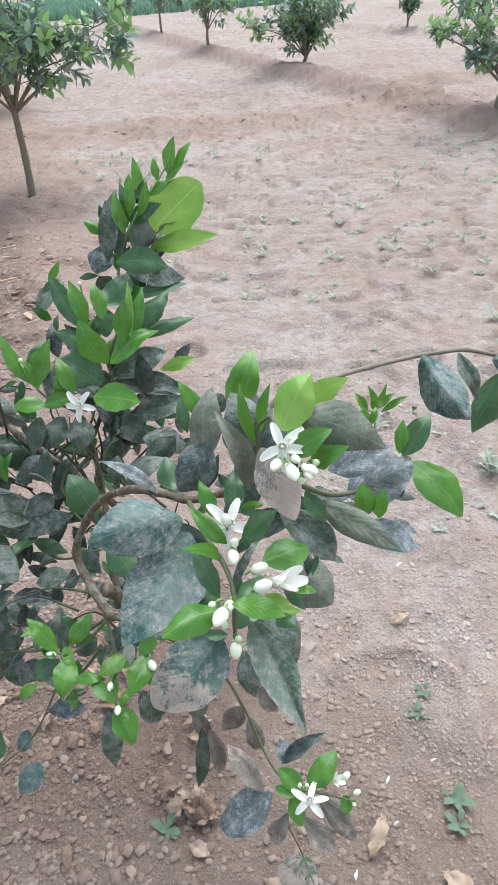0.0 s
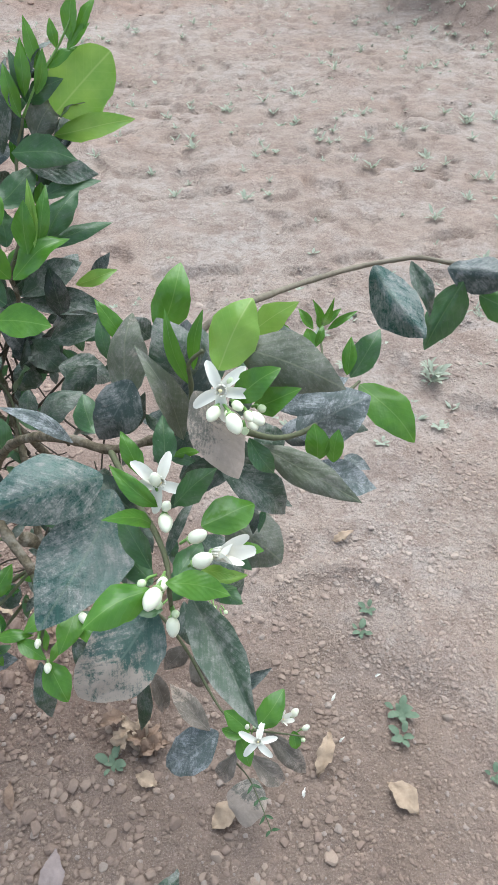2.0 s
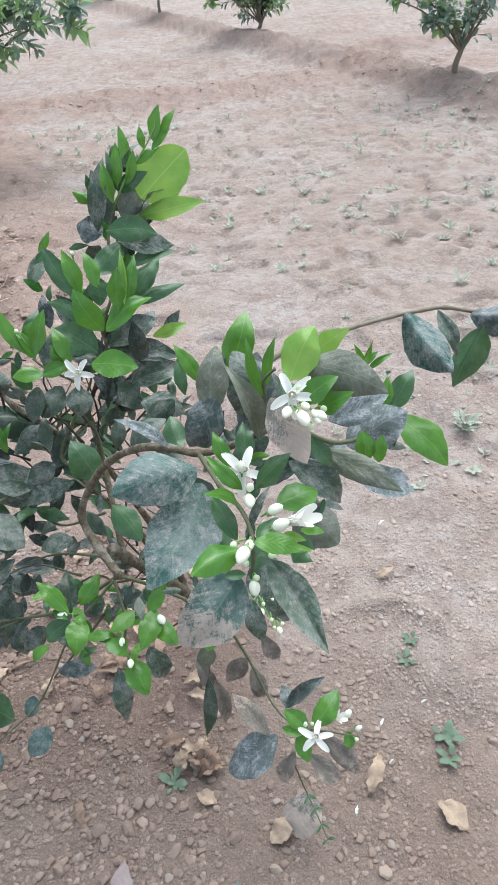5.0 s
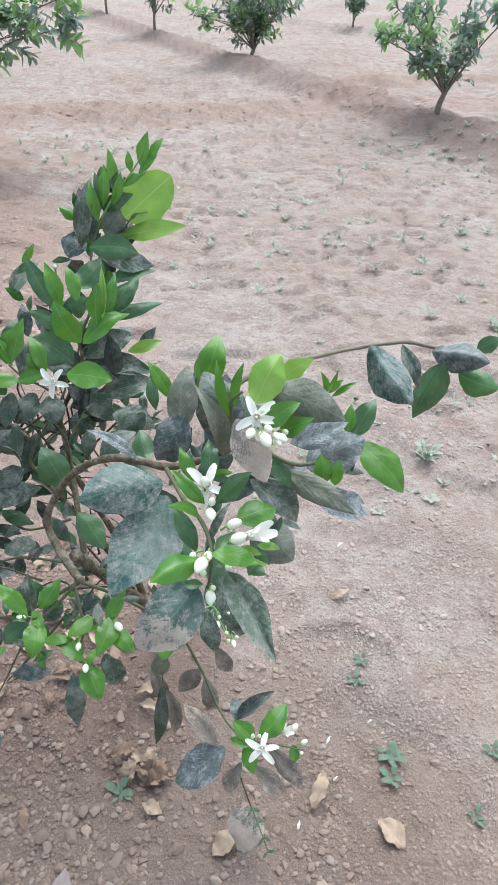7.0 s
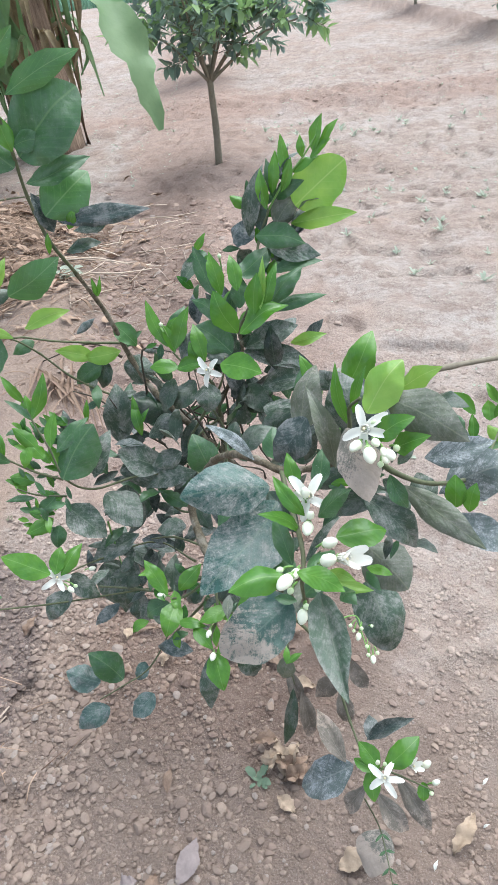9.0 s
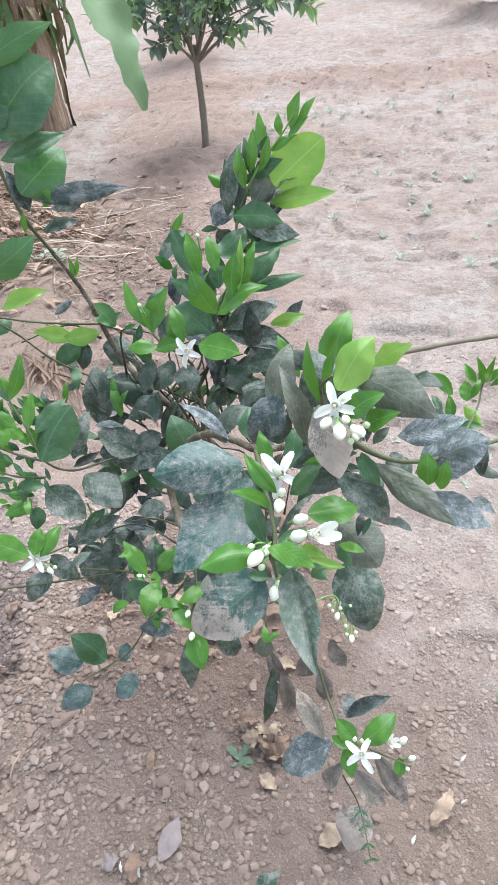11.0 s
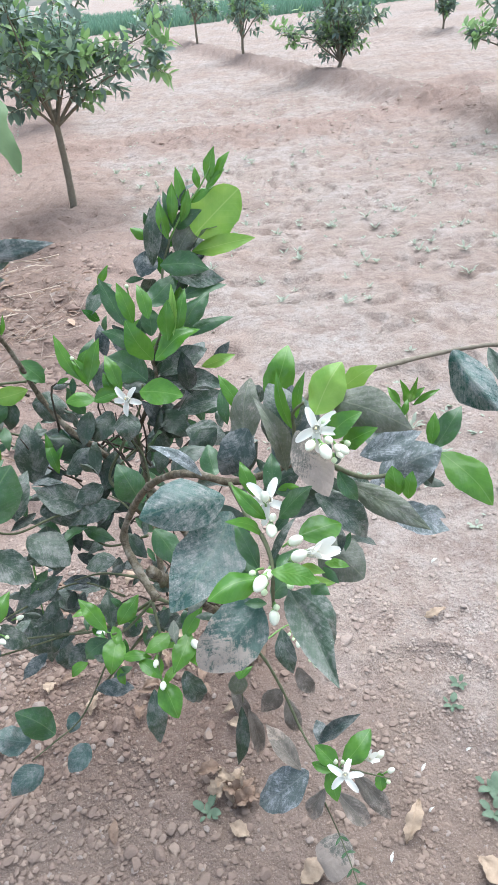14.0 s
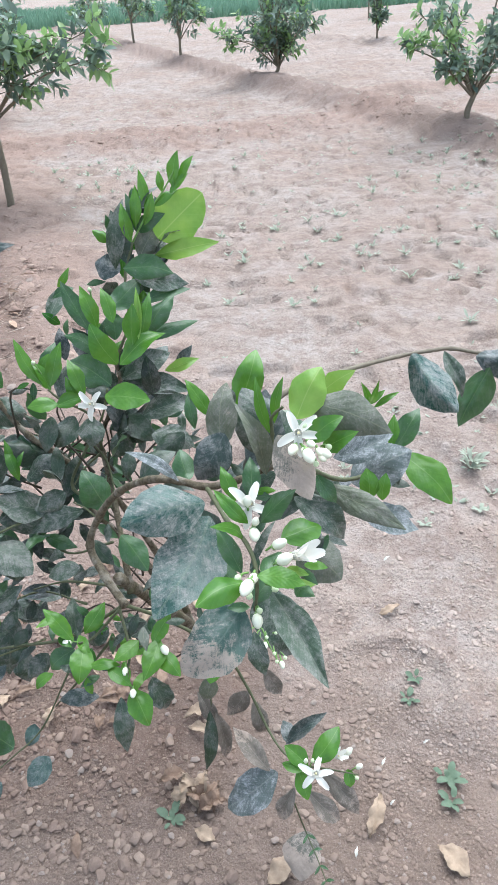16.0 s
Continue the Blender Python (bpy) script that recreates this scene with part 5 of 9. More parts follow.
inner_leaf("G", (-0.188, 0.872, 0.890), (-0.166, 0.891, 0.910), (0.00, -0.72, 0.69), 0.015)
inner_leaf("G", (-0.132, 0.944, 0.966), (-0.141, 0.944, 0.989), (0.18, -0.98, 0.08), 0.009)
inner_leaf("G", (-0.125, 0.894, 0.987), (-0.131, 0.875, 0.960), (-0.06, -0.82, 0.57), 0.016)
inner_leaf("G", (-0.217, 0.902, 0.901), (-0.202, 0.904, 0.935), (-0.26, -0.95, 0.17), 0.016)
inner_leaf("G", (-0.256, 0.911, 0.996), (-0.234, 0.913, 1.024), (-0.07, -0.99, 0.13), 0.012)
inner_leaf("M", (-0.115, 0.942, 0.998), (-0.130, 0.936, 1.033), (0.42, -0.91, 0.04), 0.016)
inner_leaf("G", (-0.241, 0.914, 0.974), (-0.249, 0.929, 0.992), (0.13, -0.73, 0.67), 0.013)
inner_leaf("M", (-0.247, 0.864, 0.937), (-0.242, 0.872, 0.960), (-0.05, -0.92, 0.38), 0.009)
inner_leaf("G", (-0.262, 0.900, 0.940), (-0.283, 0.891, 0.965), (0.65, -0.70, 0.29), 0.015)
inner_leaf("M", (-0.170, 0.883, 0.936), (-0.176, 0.879, 0.968), (0.44, -0.90, -0.03), 0.010)
inner_leaf("M", (-0.229, 0.897, 0.998), (-0.261, 0.886, 0.989), (0.03, -0.68, 0.73), 0.016)
inner_leaf("M", (-0.148, 0.911, 0.916), (-0.181, 0.898, 0.942), (0.53, -0.80, 0.29), 0.015)
inner_leaf("G", (-0.147, 0.970, 1.063), (-0.132, 0.973, 1.083), (-0.19, -0.93, 0.31), 0.010)
inner_leaf("K", (-0.165, 0.970, 1.027), (-0.150, 0.973, 1.056), (-0.30, -0.93, 0.23), 0.011)
inner_leaf("M", (-0.132, 0.992, 1.085), (-0.130, 0.991, 1.114), (-0.12, -0.99, -0.01), 0.011)
inner_leaf("K", (-0.158, 0.975, 0.994), (-0.141, 0.974, 1.017), (-0.29, -0.93, 0.20), 0.011)
inner_leaf("M", (-0.170, 0.965, 1.057), (-0.172, 0.959, 1.085), (0.43, -0.89, -0.16), 0.011)
inner_leaf("K", (-0.098, 0.966, 1.025), (-0.075, 0.958, 1.025), (-0.28, -0.84, 0.46), 0.010)
inner_leaf("K", (-0.111, 0.979, 1.080), (-0.116, 0.988, 1.109), (0.19, -0.93, 0.33), 0.012)
inner_leaf("K", (-0.136, 0.973, 1.091), (-0.149, 0.959, 1.082), (0.15, -0.66, 0.74), 0.010)
inner_leaf("G", (-0.127, 0.948, 1.034), (-0.152, 0.950, 1.042), (0.06, -0.87, 0.48), 0.012)
inner_leaf("K", (-0.121, 0.973, 1.103), (-0.110, 0.979, 1.122), (0.16, -0.97, 0.19), 0.010)
inner_leaf("M", (-0.110, 0.980, 1.050), (-0.095, 0.979, 1.031), (0.20, -0.96, 0.17), 0.009)
inner_leaf("M", (-0.151, 0.973, 1.042), (-0.133, 0.979, 1.059), (0.08, -0.96, 0.27), 0.011)
inner_leaf("K", (-0.124, 0.953, 1.089), (-0.103, 0.946, 1.094), (-0.37, -0.66, 0.65), 0.010)
inner_leaf("M", (-0.097, 0.985, 1.076), (-0.098, 0.995, 1.098), (0.21, -0.89, 0.41), 0.010)
inner_leaf("S", (0.065, 0.544, 0.893), (0.043, 0.554, 0.918), (0.08, -0.90, 0.42), 0.012)
inner_leaf("O", (-0.024, 0.567, 0.881), (-0.030, 0.585, 0.898), (-0.04, -0.71, 0.70), 0.009)
inner_leaf("K", (-0.052, 0.560, 0.883), (-0.047, 0.564, 0.907), (-0.27, -0.94, 0.22), 0.009)
inner_leaf("O", (-0.042, 0.558, 0.921), (-0.054, 0.542, 0.903), (0.18, -0.81, 0.56), 0.012)
inner_leaf("K", (-0.049, 0.563, 0.873), (-0.020, 0.572, 0.880), (0.08, -0.77, 0.63), 0.015)
inner_leaf("S", (0.072, 0.569, 0.907), (0.066, 0.556, 0.881), (-0.07, -0.90, 0.44), 0.009)
inner_leaf("K", (0.036, 0.528, 0.862), (0.068, 0.521, 0.869), (-0.28, -0.55, 0.79), 0.011)
inner_leaf("S", (0.054, 0.529, 0.891), (0.063, 0.532, 0.908), (-0.40, -0.84, 0.37), 0.009)
inner_leaf("K", (0.072, 0.572, 0.867), (0.090, 0.586, 0.882), (-0.10, -0.64, 0.76), 0.012)
inner_leaf("K", (-0.015, 0.542, 0.908), (-0.001, 0.523, 0.897), (-0.16, -0.57, 0.81), 0.010)
inner_leaf("K", (-0.028, 0.537, 0.894), (-0.012, 0.544, 0.932), (-0.20, -0.94, 0.26), 0.014)
inner_leaf("K", (0.019, 0.449, 0.960), (0.014, 0.564, 0.918), (0.11, 0.34, 0.93), 0.012)
inner_leaf("O", (-0.043, 0.528, 0.859), (-0.028, 0.538, 0.874), (0.06, -0.85, 0.52), 0.009)
inner_leaf("S", (0.005, 0.568, 0.861), (0.005, 0.575, 0.894), (-0.11, -0.97, 0.22), 0.011)
inner_leaf("K", (0.155, 0.616, 0.832), (0.158, 0.602, 0.815), (-0.01, -0.77, 0.64), 0.009)
inner_leaf("W", (0.110, 0.600, 0.784), (0.143, 0.579, 0.790), (-0.36, -0.33, 0.87), 0.013)
inner_leaf("W", (0.193, 0.592, 0.775), (0.215, 0.563, 0.779), (-0.41, -0.20, 0.89), 0.017)
inner_leaf("K", (0.191, 0.620, 0.802), (0.224, 0.611, 0.793), (-0.01, -0.69, 0.72), 0.015)
inner_leaf("K", (0.196, 0.613, 0.850), (0.200, 0.587, 0.816), (0.00, -0.78, 0.62), 0.016)
inner_leaf("K", (0.127, 0.619, 0.786), (0.157, 0.603, 0.789), (-0.39, -0.61, 0.69), 0.013)
inner_leaf("S", (0.180, 0.633, 0.827), (0.157, 0.634, 0.827), (-0.03, -0.74, 0.67), 0.009)
inner_leaf("W", (0.122, 0.626, 0.779), (0.156, 0.640, 0.796), (-0.15, -0.59, 0.79), 0.014)
inner_leaf("S", (0.178, 0.625, 0.820), (0.210, 0.622, 0.810), (0.19, -0.58, 0.79), 0.014)
inner_leaf("M", (-0.290, 0.858, 0.867), (-0.303, 0.856, 0.890), (0.63, -0.72, 0.29), 0.011)
inner_leaf("G", (-0.290, 0.822, 0.900), (-0.272, 0.834, 0.924), (-0.12, -0.85, 0.51), 0.013)
inner_leaf("M", (-0.311, 0.821, 0.892), (-0.294, 0.824, 0.903), (-0.06, -0.94, 0.33), 0.009)
inner_leaf("G", (-0.308, 0.820, 0.885), (-0.327, 0.816, 0.879), (-0.02, -0.84, 0.55), 0.008)
inner_leaf("M", (-0.246, 0.841, 0.884), (-0.232, 0.849, 0.899), (-0.05, -0.87, 0.49), 0.009)
inner_leaf("M", (-0.265, 0.837, 0.864), (-0.238, 0.840, 0.854), (0.29, -0.76, 0.58), 0.011)
inner_leaf("M", (-0.305, 0.829, 0.880), (-0.306, 0.810, 0.858), (0.32, -0.73, 0.60), 0.011)
inner_leaf("G", (-0.289, 0.833, 0.865), (-0.299, 0.849, 0.887), (0.12, -0.76, 0.64), 0.011)
inner_leaf("M", (-0.271, 0.840, 0.862), (-0.276, 0.840, 0.883), (0.26, -0.96, 0.07), 0.010)
inner_leaf("M", (-0.176, 0.574, 0.555), (-0.165, 0.596, 0.562), (0.10, -0.33, 0.94), 0.010)
inner_leaf("G", (-0.226, 0.617, 0.556), (-0.259, 0.615, 0.575), (0.46, -0.44, 0.77), 0.015)
inner_leaf("G", (-0.200, 0.596, 0.516), (-0.213, 0.622, 0.535), (0.21, -0.51, 0.84), 0.013)
inner_leaf("M", (-0.237, 0.553, 0.529), (-0.265, 0.539, 0.525), (0.10, -0.42, 0.90), 0.014)
inner_leaf("K", (-0.214, 0.582, 0.510), (-0.240, 0.577, 0.509), (0.07, -0.56, 0.82), 0.009)
inner_leaf("G", (-0.300, 0.631, 0.571), (-0.328, 0.607, 0.586), (0.57, -0.17, 0.80), 0.014)
inner_leaf("G", (-0.154, 0.572, 0.540), (-0.129, 0.548, 0.530), (-0.04, -0.44, 0.90), 0.016)
inner_leaf("G", (-0.237, 0.626, 0.552), (-0.250, 0.613, 0.533), (-0.14, -0.78, 0.61), 0.011)
inner_leaf("G", (-0.263, 0.590, 0.580), (-0.245, 0.554, 0.571), (-0.06, -0.26, 0.96), 0.016)
inner_leaf("M", (-0.303, 0.619, 0.588), (-0.276, 0.618, 0.560), (0.60, -0.55, 0.59), 0.014)
inner_leaf("M", (-0.133, 0.574, 0.554), (-0.157, 0.552, 0.554), (0.28, -0.32, 0.90), 0.014)
inner_leaf("G", (-0.278, 0.553, 0.554), (-0.262, 0.571, 0.556), (0.22, -0.31, 0.92), 0.014)
inner_leaf("G", (-0.204, 0.620, 0.569), (-0.227, 0.628, 0.579), (0.21, -0.48, 0.85), 0.009)
inner_leaf("G", (-0.289, 0.578, 0.593), (-0.268, 0.564, 0.586), (0.10, -0.31, 0.95), 0.012)
inner_leaf("G", (-0.310, 0.570, 0.523), (-0.337, 0.556, 0.508), (-0.19, -0.53, 0.82), 0.018)
inner_leaf("M", (-0.262, 0.612, 0.617), (-0.245, 0.610, 0.597), (0.59, -0.59, 0.56), 0.011)
inner_leaf("K", (-0.263, 0.548, 0.552), (-0.291, 0.556, 0.557), (0.05, -0.42, 0.91), 0.012)
inner_leaf("G", (-0.193, 0.592, 0.521), (-0.155, 0.593, 0.537), (-0.33, -0.53, 0.78), 0.014)
inner_leaf("M", (-0.222, 0.620, 0.543), (-0.224, 0.599, 0.516), (0.34, -0.76, 0.55), 0.012)
inner_leaf("G", (-0.248, 0.570, 0.536), (-0.250, 0.587, 0.553), (0.08, -0.69, 0.72), 0.012)
inner_leaf("G", (-0.276, 0.594, 0.527), (-0.302, 0.568, 0.537), (0.43, -0.07, 0.90), 0.017)
inner_leaf("K", (-0.152, 0.651, 0.553), (-0.141, 0.636, 0.526), (0.27, -0.79, 0.54), 0.014)
inner_leaf("M", (-0.306, 0.610, 0.587), (-0.301, 0.584, 0.579), (0.25, -0.23, 0.94), 0.011)
inner_leaf("G", (-0.208, 0.589, 0.511), (-0.203, 0.566, 0.482), (0.36, -0.70, 0.62), 0.015)
inner_leaf("G", (-0.175, 0.567, 0.510), (-0.192, 0.535, 0.503), (0.12, -0.29, 0.95), 0.014)
inner_leaf("G", (-0.255, 0.548, 0.535), (-0.248, 0.533, 0.514), (0.20, -0.78, 0.59), 0.013)
inner_leaf("G", (-0.151, 0.579, 0.506), (-0.130, 0.564, 0.501), (0.03, -0.32, 0.95), 0.010)
inner_leaf("M", (0.050, 0.415, 0.857), (0.065, 0.402, 0.845), (0.11, -0.63, 0.77), 0.010)
inner_leaf("M", (0.005, 0.418, 0.877), (0.001, 0.410, 0.864), (-0.08, -0.82, 0.57), 0.007)
inner_leaf("G", (0.051, 0.408, 0.870), (0.076, 0.406, 0.865), (0.14, -0.50, 0.85), 0.011)
inner_leaf("M", (0.042, 0.471, 0.930), (0.064, 0.465, 0.940), (-0.48, -0.54, 0.69), 0.010)
inner_leaf("M", (0.018, 0.471, 0.883), (0.001, 0.458, 0.870), (-0.01, -0.68, 0.73), 0.012)
inner_leaf("K", (0.061, 0.487, 0.916), (0.078, 0.463, 0.914), (-0.37, -0.39, 0.84), 0.011)
inner_leaf("K", (0.071, 0.436, 0.889), (0.068, 0.417, 0.874), (-0.23, -0.57, 0.79), 0.009)
inner_leaf("M", (0.005, 0.488, 0.902), (0.029, 0.475, 0.904), (-0.36, -0.47, 0.81), 0.010)
inner_leaf("G", (0.008, 0.486, 0.906), (0.032, 0.488, 0.906), (0.07, -0.68, 0.73), 0.009)
inner_leaf("K", (-0.003, 0.429, 0.858), (0.006, 0.410, 0.840), (0.03, -0.71, 0.71), 0.010)
inner_leaf("G", (0.031, 0.423, 0.898), (0.054, 0.418, 0.901), (-0.22, -0.48, 0.85), 0.008)
inner_leaf("M", (0.080, 0.431, 0.888), (0.073, 0.418, 0.874), (-0.05, -0.70, 0.71), 0.007)
inner_leaf("O", (-0.158, 0.554, 0.628), (-0.153, 0.520, 0.617), (0.20, -0.29, 0.94), 0.015)
inner_leaf("O", (-0.058, 0.589, 0.637), (-0.058, 0.548, 0.628), (0.04, -0.22, 0.97), 0.016)
inner_leaf("K", (-0.131, 0.610, 0.669), (-0.155, 0.587, 0.663), (0.18, -0.42, 0.89), 0.011)
inner_leaf("K", (-0.098, 0.551, 0.635), (-0.126, 0.551, 0.635), (-0.00, -0.49, 0.87), 0.012)
inner_leaf("K", (-0.112, 0.594, 0.641), (-0.138, 0.557, 0.634), (0.13, -0.28, 0.95), 0.019)
inner_leaf("K", (-0.114, 0.601, 0.635), (-0.100, 0.625, 0.649), (0.07, -0.53, 0.84), 0.015)
inner_leaf("K", (-0.089, 0.585, 0.651), (-0.122, 0.571, 0.652), (0.19, -0.38, 0.90), 0.011)
inner_leaf("K", (-0.079, 0.578, 0.632), (-0.075, 0.564, 0.614), (-0.05, -0.82, 0.58), 0.009)
inner_leaf("K", (-0.054, 0.638, 0.646), (-0.042, 0.606, 0.619), (0.04, -0.64, 0.77), 0.014)
inner_leaf("K", (-0.066, 0.648, 0.661), (-0.100, 0.621, 0.633), (-0.08, -0.66, 0.75), 0.019)
inner_leaf("K", (-0.169, 0.588, 0.617), (-0.182, 0.567, 0.594), (-0.18, -0.67, 0.72), 0.015)
inner_leaf("O", (-0.078, 0.583, 0.600), (-0.054, 0.561, 0.586), (0.05, -0.49, 0.87), 0.017)
leaf("M", (0.062, 0.482, 0.132), (0.076, 0.474, 0.130), (0.02, -0.28, 0.96), 0.005)
leaf("M", (0.062, 0.482, 0.132), (0.051, 0.469, 0.126), (-0.09, -0.38, 0.92), 0.005)
leaf("M", (0.069, 0.460, 0.123), (0.085, 0.459, 0.124), (-0.06, -0.26, 0.96), 0.005)
leaf("M", (0.069, 0.460, 0.123), (0.059, 0.452, 0.119), (-0.15, -0.29, 0.94), 0.005)
leaf("M", (0.076, 0.438, 0.114), (0.090, 0.431, 0.112), (-0.08, -0.39, 0.92), 0.005)
leaf("M", (0.076, 0.438, 0.114), (0.065, 0.426, 0.108), (0.06, -0.46, 0.88), 0.005)
leaf("M", (0.083, 0.417, 0.106), (0.098, 0.416, 0.107), (-0.07, -0.31, 0.95), 0.005)
leaf("M", (0.083, 0.417, 0.106), (0.073, 0.409, 0.102), (-0.13, -0.29, 0.95), 0.005)
leaf("P", (0.065, 0.503, 0.098), (0.042, 0.442, 0.049), (-0.21, -0.56, 0.80), 0.069, 0.15)
leaf("T", (-0.012, 0.592, 0.374), (0.003, 0.573, 0.303), (0.06, -0.96, 0.27), 0.029, 0.6)
leaf("T", (-0.105, 0.608, 0.390), (-0.079, 0.586, 0.313), (0.30, -0.89, 0.35), 0.025, 0.6)
leaf("D", (-0.044, 0.437, 0.940), (-0.123, 0.401, 0.952), (0.39, -0.61, 0.68), 0.054, -0.3)
leaf("D", (-0.041, 0.449, 0.911), (-0.099, 0.348, 0.880), (0.13, -0.36, 0.92), 0.069, -0.3)
leaf("C", (-0.016, 0.362, 0.868), (-0.074, 0.310, 0.842), (0.18, -0.58, 0.79), 0.056)
leaf("S", (0.014, 0.351, 0.896), (0.050, 0.253, 0.885), (-0.23, -0.19, 0.95), 0.032, 0.75)
leaf("S", (0.017, 0.743, 0.468), (0.066, 0.681, 0.367), (0.30, -0.74, 0.60), 0.086)
leaf("P", (0.032, 0.443, 1.010), (0.056, 0.388, 0.974), (-0.13, -0.58, 0.80), 0.038)
leaf("O", (0.063, 0.456, 1.036), (0.135, 0.418, 1.019), (-0.25, -0.74, 0.62), 0.041)
leaf("B", (-0.019, 0.518, 0.967), (-0.053, 0.501, 0.920), (-0.17, -0.87, 0.46), 0.041)
leaf("O", (-0.026, 0.509, 0.954), (-0.013, 0.551, 1.011), (-0.20, -0.76, 0.62), 0.036)
leaf("O", (0.020, 0.448, 0.959), (-0.005, 0.465, 1.036), (0.30, -0.91, 0.30), 0.022, 0.7)
leaf("S", (0.023, 0.551, 0.910), (0.007, 0.577, 0.986), (0.26, -0.89, 0.37), 0.057)
leaf("G", (0.000, 0.687, 0.896), (0.031, 0.722, 0.960), (-0.11, -0.85, 0.51), 0.041, 0.3)
leaf("Y", (0.050, 0.441, 1.028), (0.078, 0.469, 1.066), (-0.08, -0.77, 0.63), 0.036)
leaf("Y", (0.075, 0.480, 1.028), (0.110, 0.472, 1.057), (-0.50, -0.76, 0.42), 0.021)
leaf("G", (0.028, 0.482, 0.986), (0.017, 0.493, 1.047), (0.16, -0.96, 0.21), 0.012, 0.6)
leaf("G", (0.033, 0.487, 0.995), (0.044, 0.497, 1.042), (-0.32, -0.91, 0.27), 0.011, 0.6)
leaf("G", (0.058, 0.424, 1.013), (0.090, 0.424, 1.038), (-0.46, -0.68, 0.57), 0.021)
leaf("G", (0.073, 0.434, 0.998), (0.103, 0.418, 1.024), (-0.69, -0.53, 0.49), 0.020)
leaf("G", (-0.013, 0.420, 0.953), (-0.025, 0.442, 0.980), (0.01, -0.78, 0.62), 0.015)
leaf("M", (0.003, 0.435, 0.940), (0.005, 0.470, 0.968), (-0.10, -0.63, 0.77), 0.020)
leaf("G", (-0.003, 0.398, 0.942), (-0.033, 0.413, 0.975), (0.22, -0.79, 0.56), 0.015, 0.5)
leaf("M", (0.009, 0.398, 0.942), (0.040, 0.384, 0.990), (-0.79, -0.49, 0.37), 0.021)
leaf("G", (0.027, 0.384, 0.932), (0.070, 0.412, 0.919), (0.40, -0.22, 0.89), 0.029)
leaf("S", (0.046, 0.441, 0.934), (0.099, 0.426, 0.883), (0.36, -0.73, 0.58), 0.033)
leaf("K", (0.062, 0.454, 0.922), (0.008, 0.458, 0.890), (-0.37, -0.75, 0.55), 0.027)
leaf("O", (0.081, 0.475, 0.919), (0.159, 0.421, 0.894), (-0.21, -0.64, 0.74), 0.029)
leaf("W", (0.128, 0.512, 0.849), (0.205, 0.509, 0.809), (0.34, -0.61, 0.71), 0.036)
leaf("W", (0.125, 0.532, 0.872), (0.193, 0.532, 0.912), (-0.38, -0.67, 0.64), 0.057)
leaf("W", (0.101, 0.522, 0.918), (0.168, 0.524, 0.943), (-0.27, -0.58, 0.77), 0.031)
leaf("W", (0.185, 0.592, 0.868), (0.143, 0.558, 0.845), (-0.05, -0.54, 0.84), 0.051)
leaf("G", (0.132, 0.472, 0.897), (0.130, 0.485, 0.928), (-0.24, -0.90, 0.35), 0.022)
leaf("G", (0.145, 0.468, 0.896), (0.150, 0.477, 0.925), (-0.18, -0.93, 0.33), 0.016)
leaf("M", (0.070, 0.444, 0.958), (0.088, 0.430, 0.930), (0.13, -0.86, 0.49), 0.017)
leaf("G", (0.259, 0.772, 0.727), (0.326, 0.703, 0.673), (-0.05, -0.64, 0.76), 0.056)
leaf("M", (0.259, 0.818, 0.703), (0.310, 0.862, 0.753), (-0.27, -0.57, 0.77), 0.041)
leaf("G", (0.253, 0.814, 0.711), (0.264, 0.851, 0.752), (-0.35, -0.64, 0.69), 0.022)
leaf("G", (0.217, 0.842, 0.775), (0.203, 0.836, 0.827), (0.25, -0.97, -0.05), 0.014, 0.6)
leaf("G", (0.220, 0.844, 0.778), (0.224, 0.808, 0.843), (-0.28, -0.85, -0.45), 0.012, 0.6)
leaf("G", (0.223, 0.844, 0.780), (0.246, 0.851, 0.801), (-0.34, -0.72, 0.61), 0.011, 0.6)
leaf("G", (0.226, 0.840, 0.775), (0.268, 0.844, 0.799), (-0.24, -0.81, 0.53), 0.011, 0.6)
leaf("G", (0.207, 0.845, 0.774), (0.189, 0.864, 0.799), (0.13, -0.74, 0.67), 0.015, 0.6)
leaf("G", (-0.011, 0.339, 0.925), (-0.055, 0.312, 0.930), (0.25, -0.25, 0.94), 0.027)
leaf("G", (0.000, 0.335, 0.937), (0.042, 0.322, 0.933), (-0.07, -0.49, 0.87), 0.020)
leaf("M", (-0.013, 0.373, 0.902), (-0.034, 0.405, 0.936), (-0.01, -0.73, 0.68), 0.019)
leaf("G", (-0.008, 0.394, 0.926), (-0.037, 0.368, 0.969), (0.87, -0.29, 0.41), 0.013)
leaf("M", (0.006, 0.349, 0.920), (0.026, 0.378, 0.922), (0.12, -0.15, 0.98), 0.020)
leaf("M", (0.035, 0.355, 0.901), (0.050, 0.329, 0.911), (-0.56, -0.01, 0.83), 0.015)
leaf("M", (-0.008, 0.356, 0.873), (-0.030, 0.357, 0.874), (0.02, -0.55, 0.84), 0.010)
leaf("Y", (0.024, 0.351, 0.924), (0.048, 0.345, 0.921), (-0.07, -0.67, 0.74), 0.010)
leaf("O", (0.049, 0.436, 0.870), (0.091, 0.406, 0.846), (-0.00, -0.62, 0.78), 0.051)
leaf("S", (-0.004, 0.504, 0.657), (0.007, 0.470, 0.606), (0.06, -0.82, 0.56), 0.027)
leaf("O", (-0.071, 0.508, 0.562), (-0.084, 0.512, 0.504), (-0.20, -0.98, -0.02), 0.027)
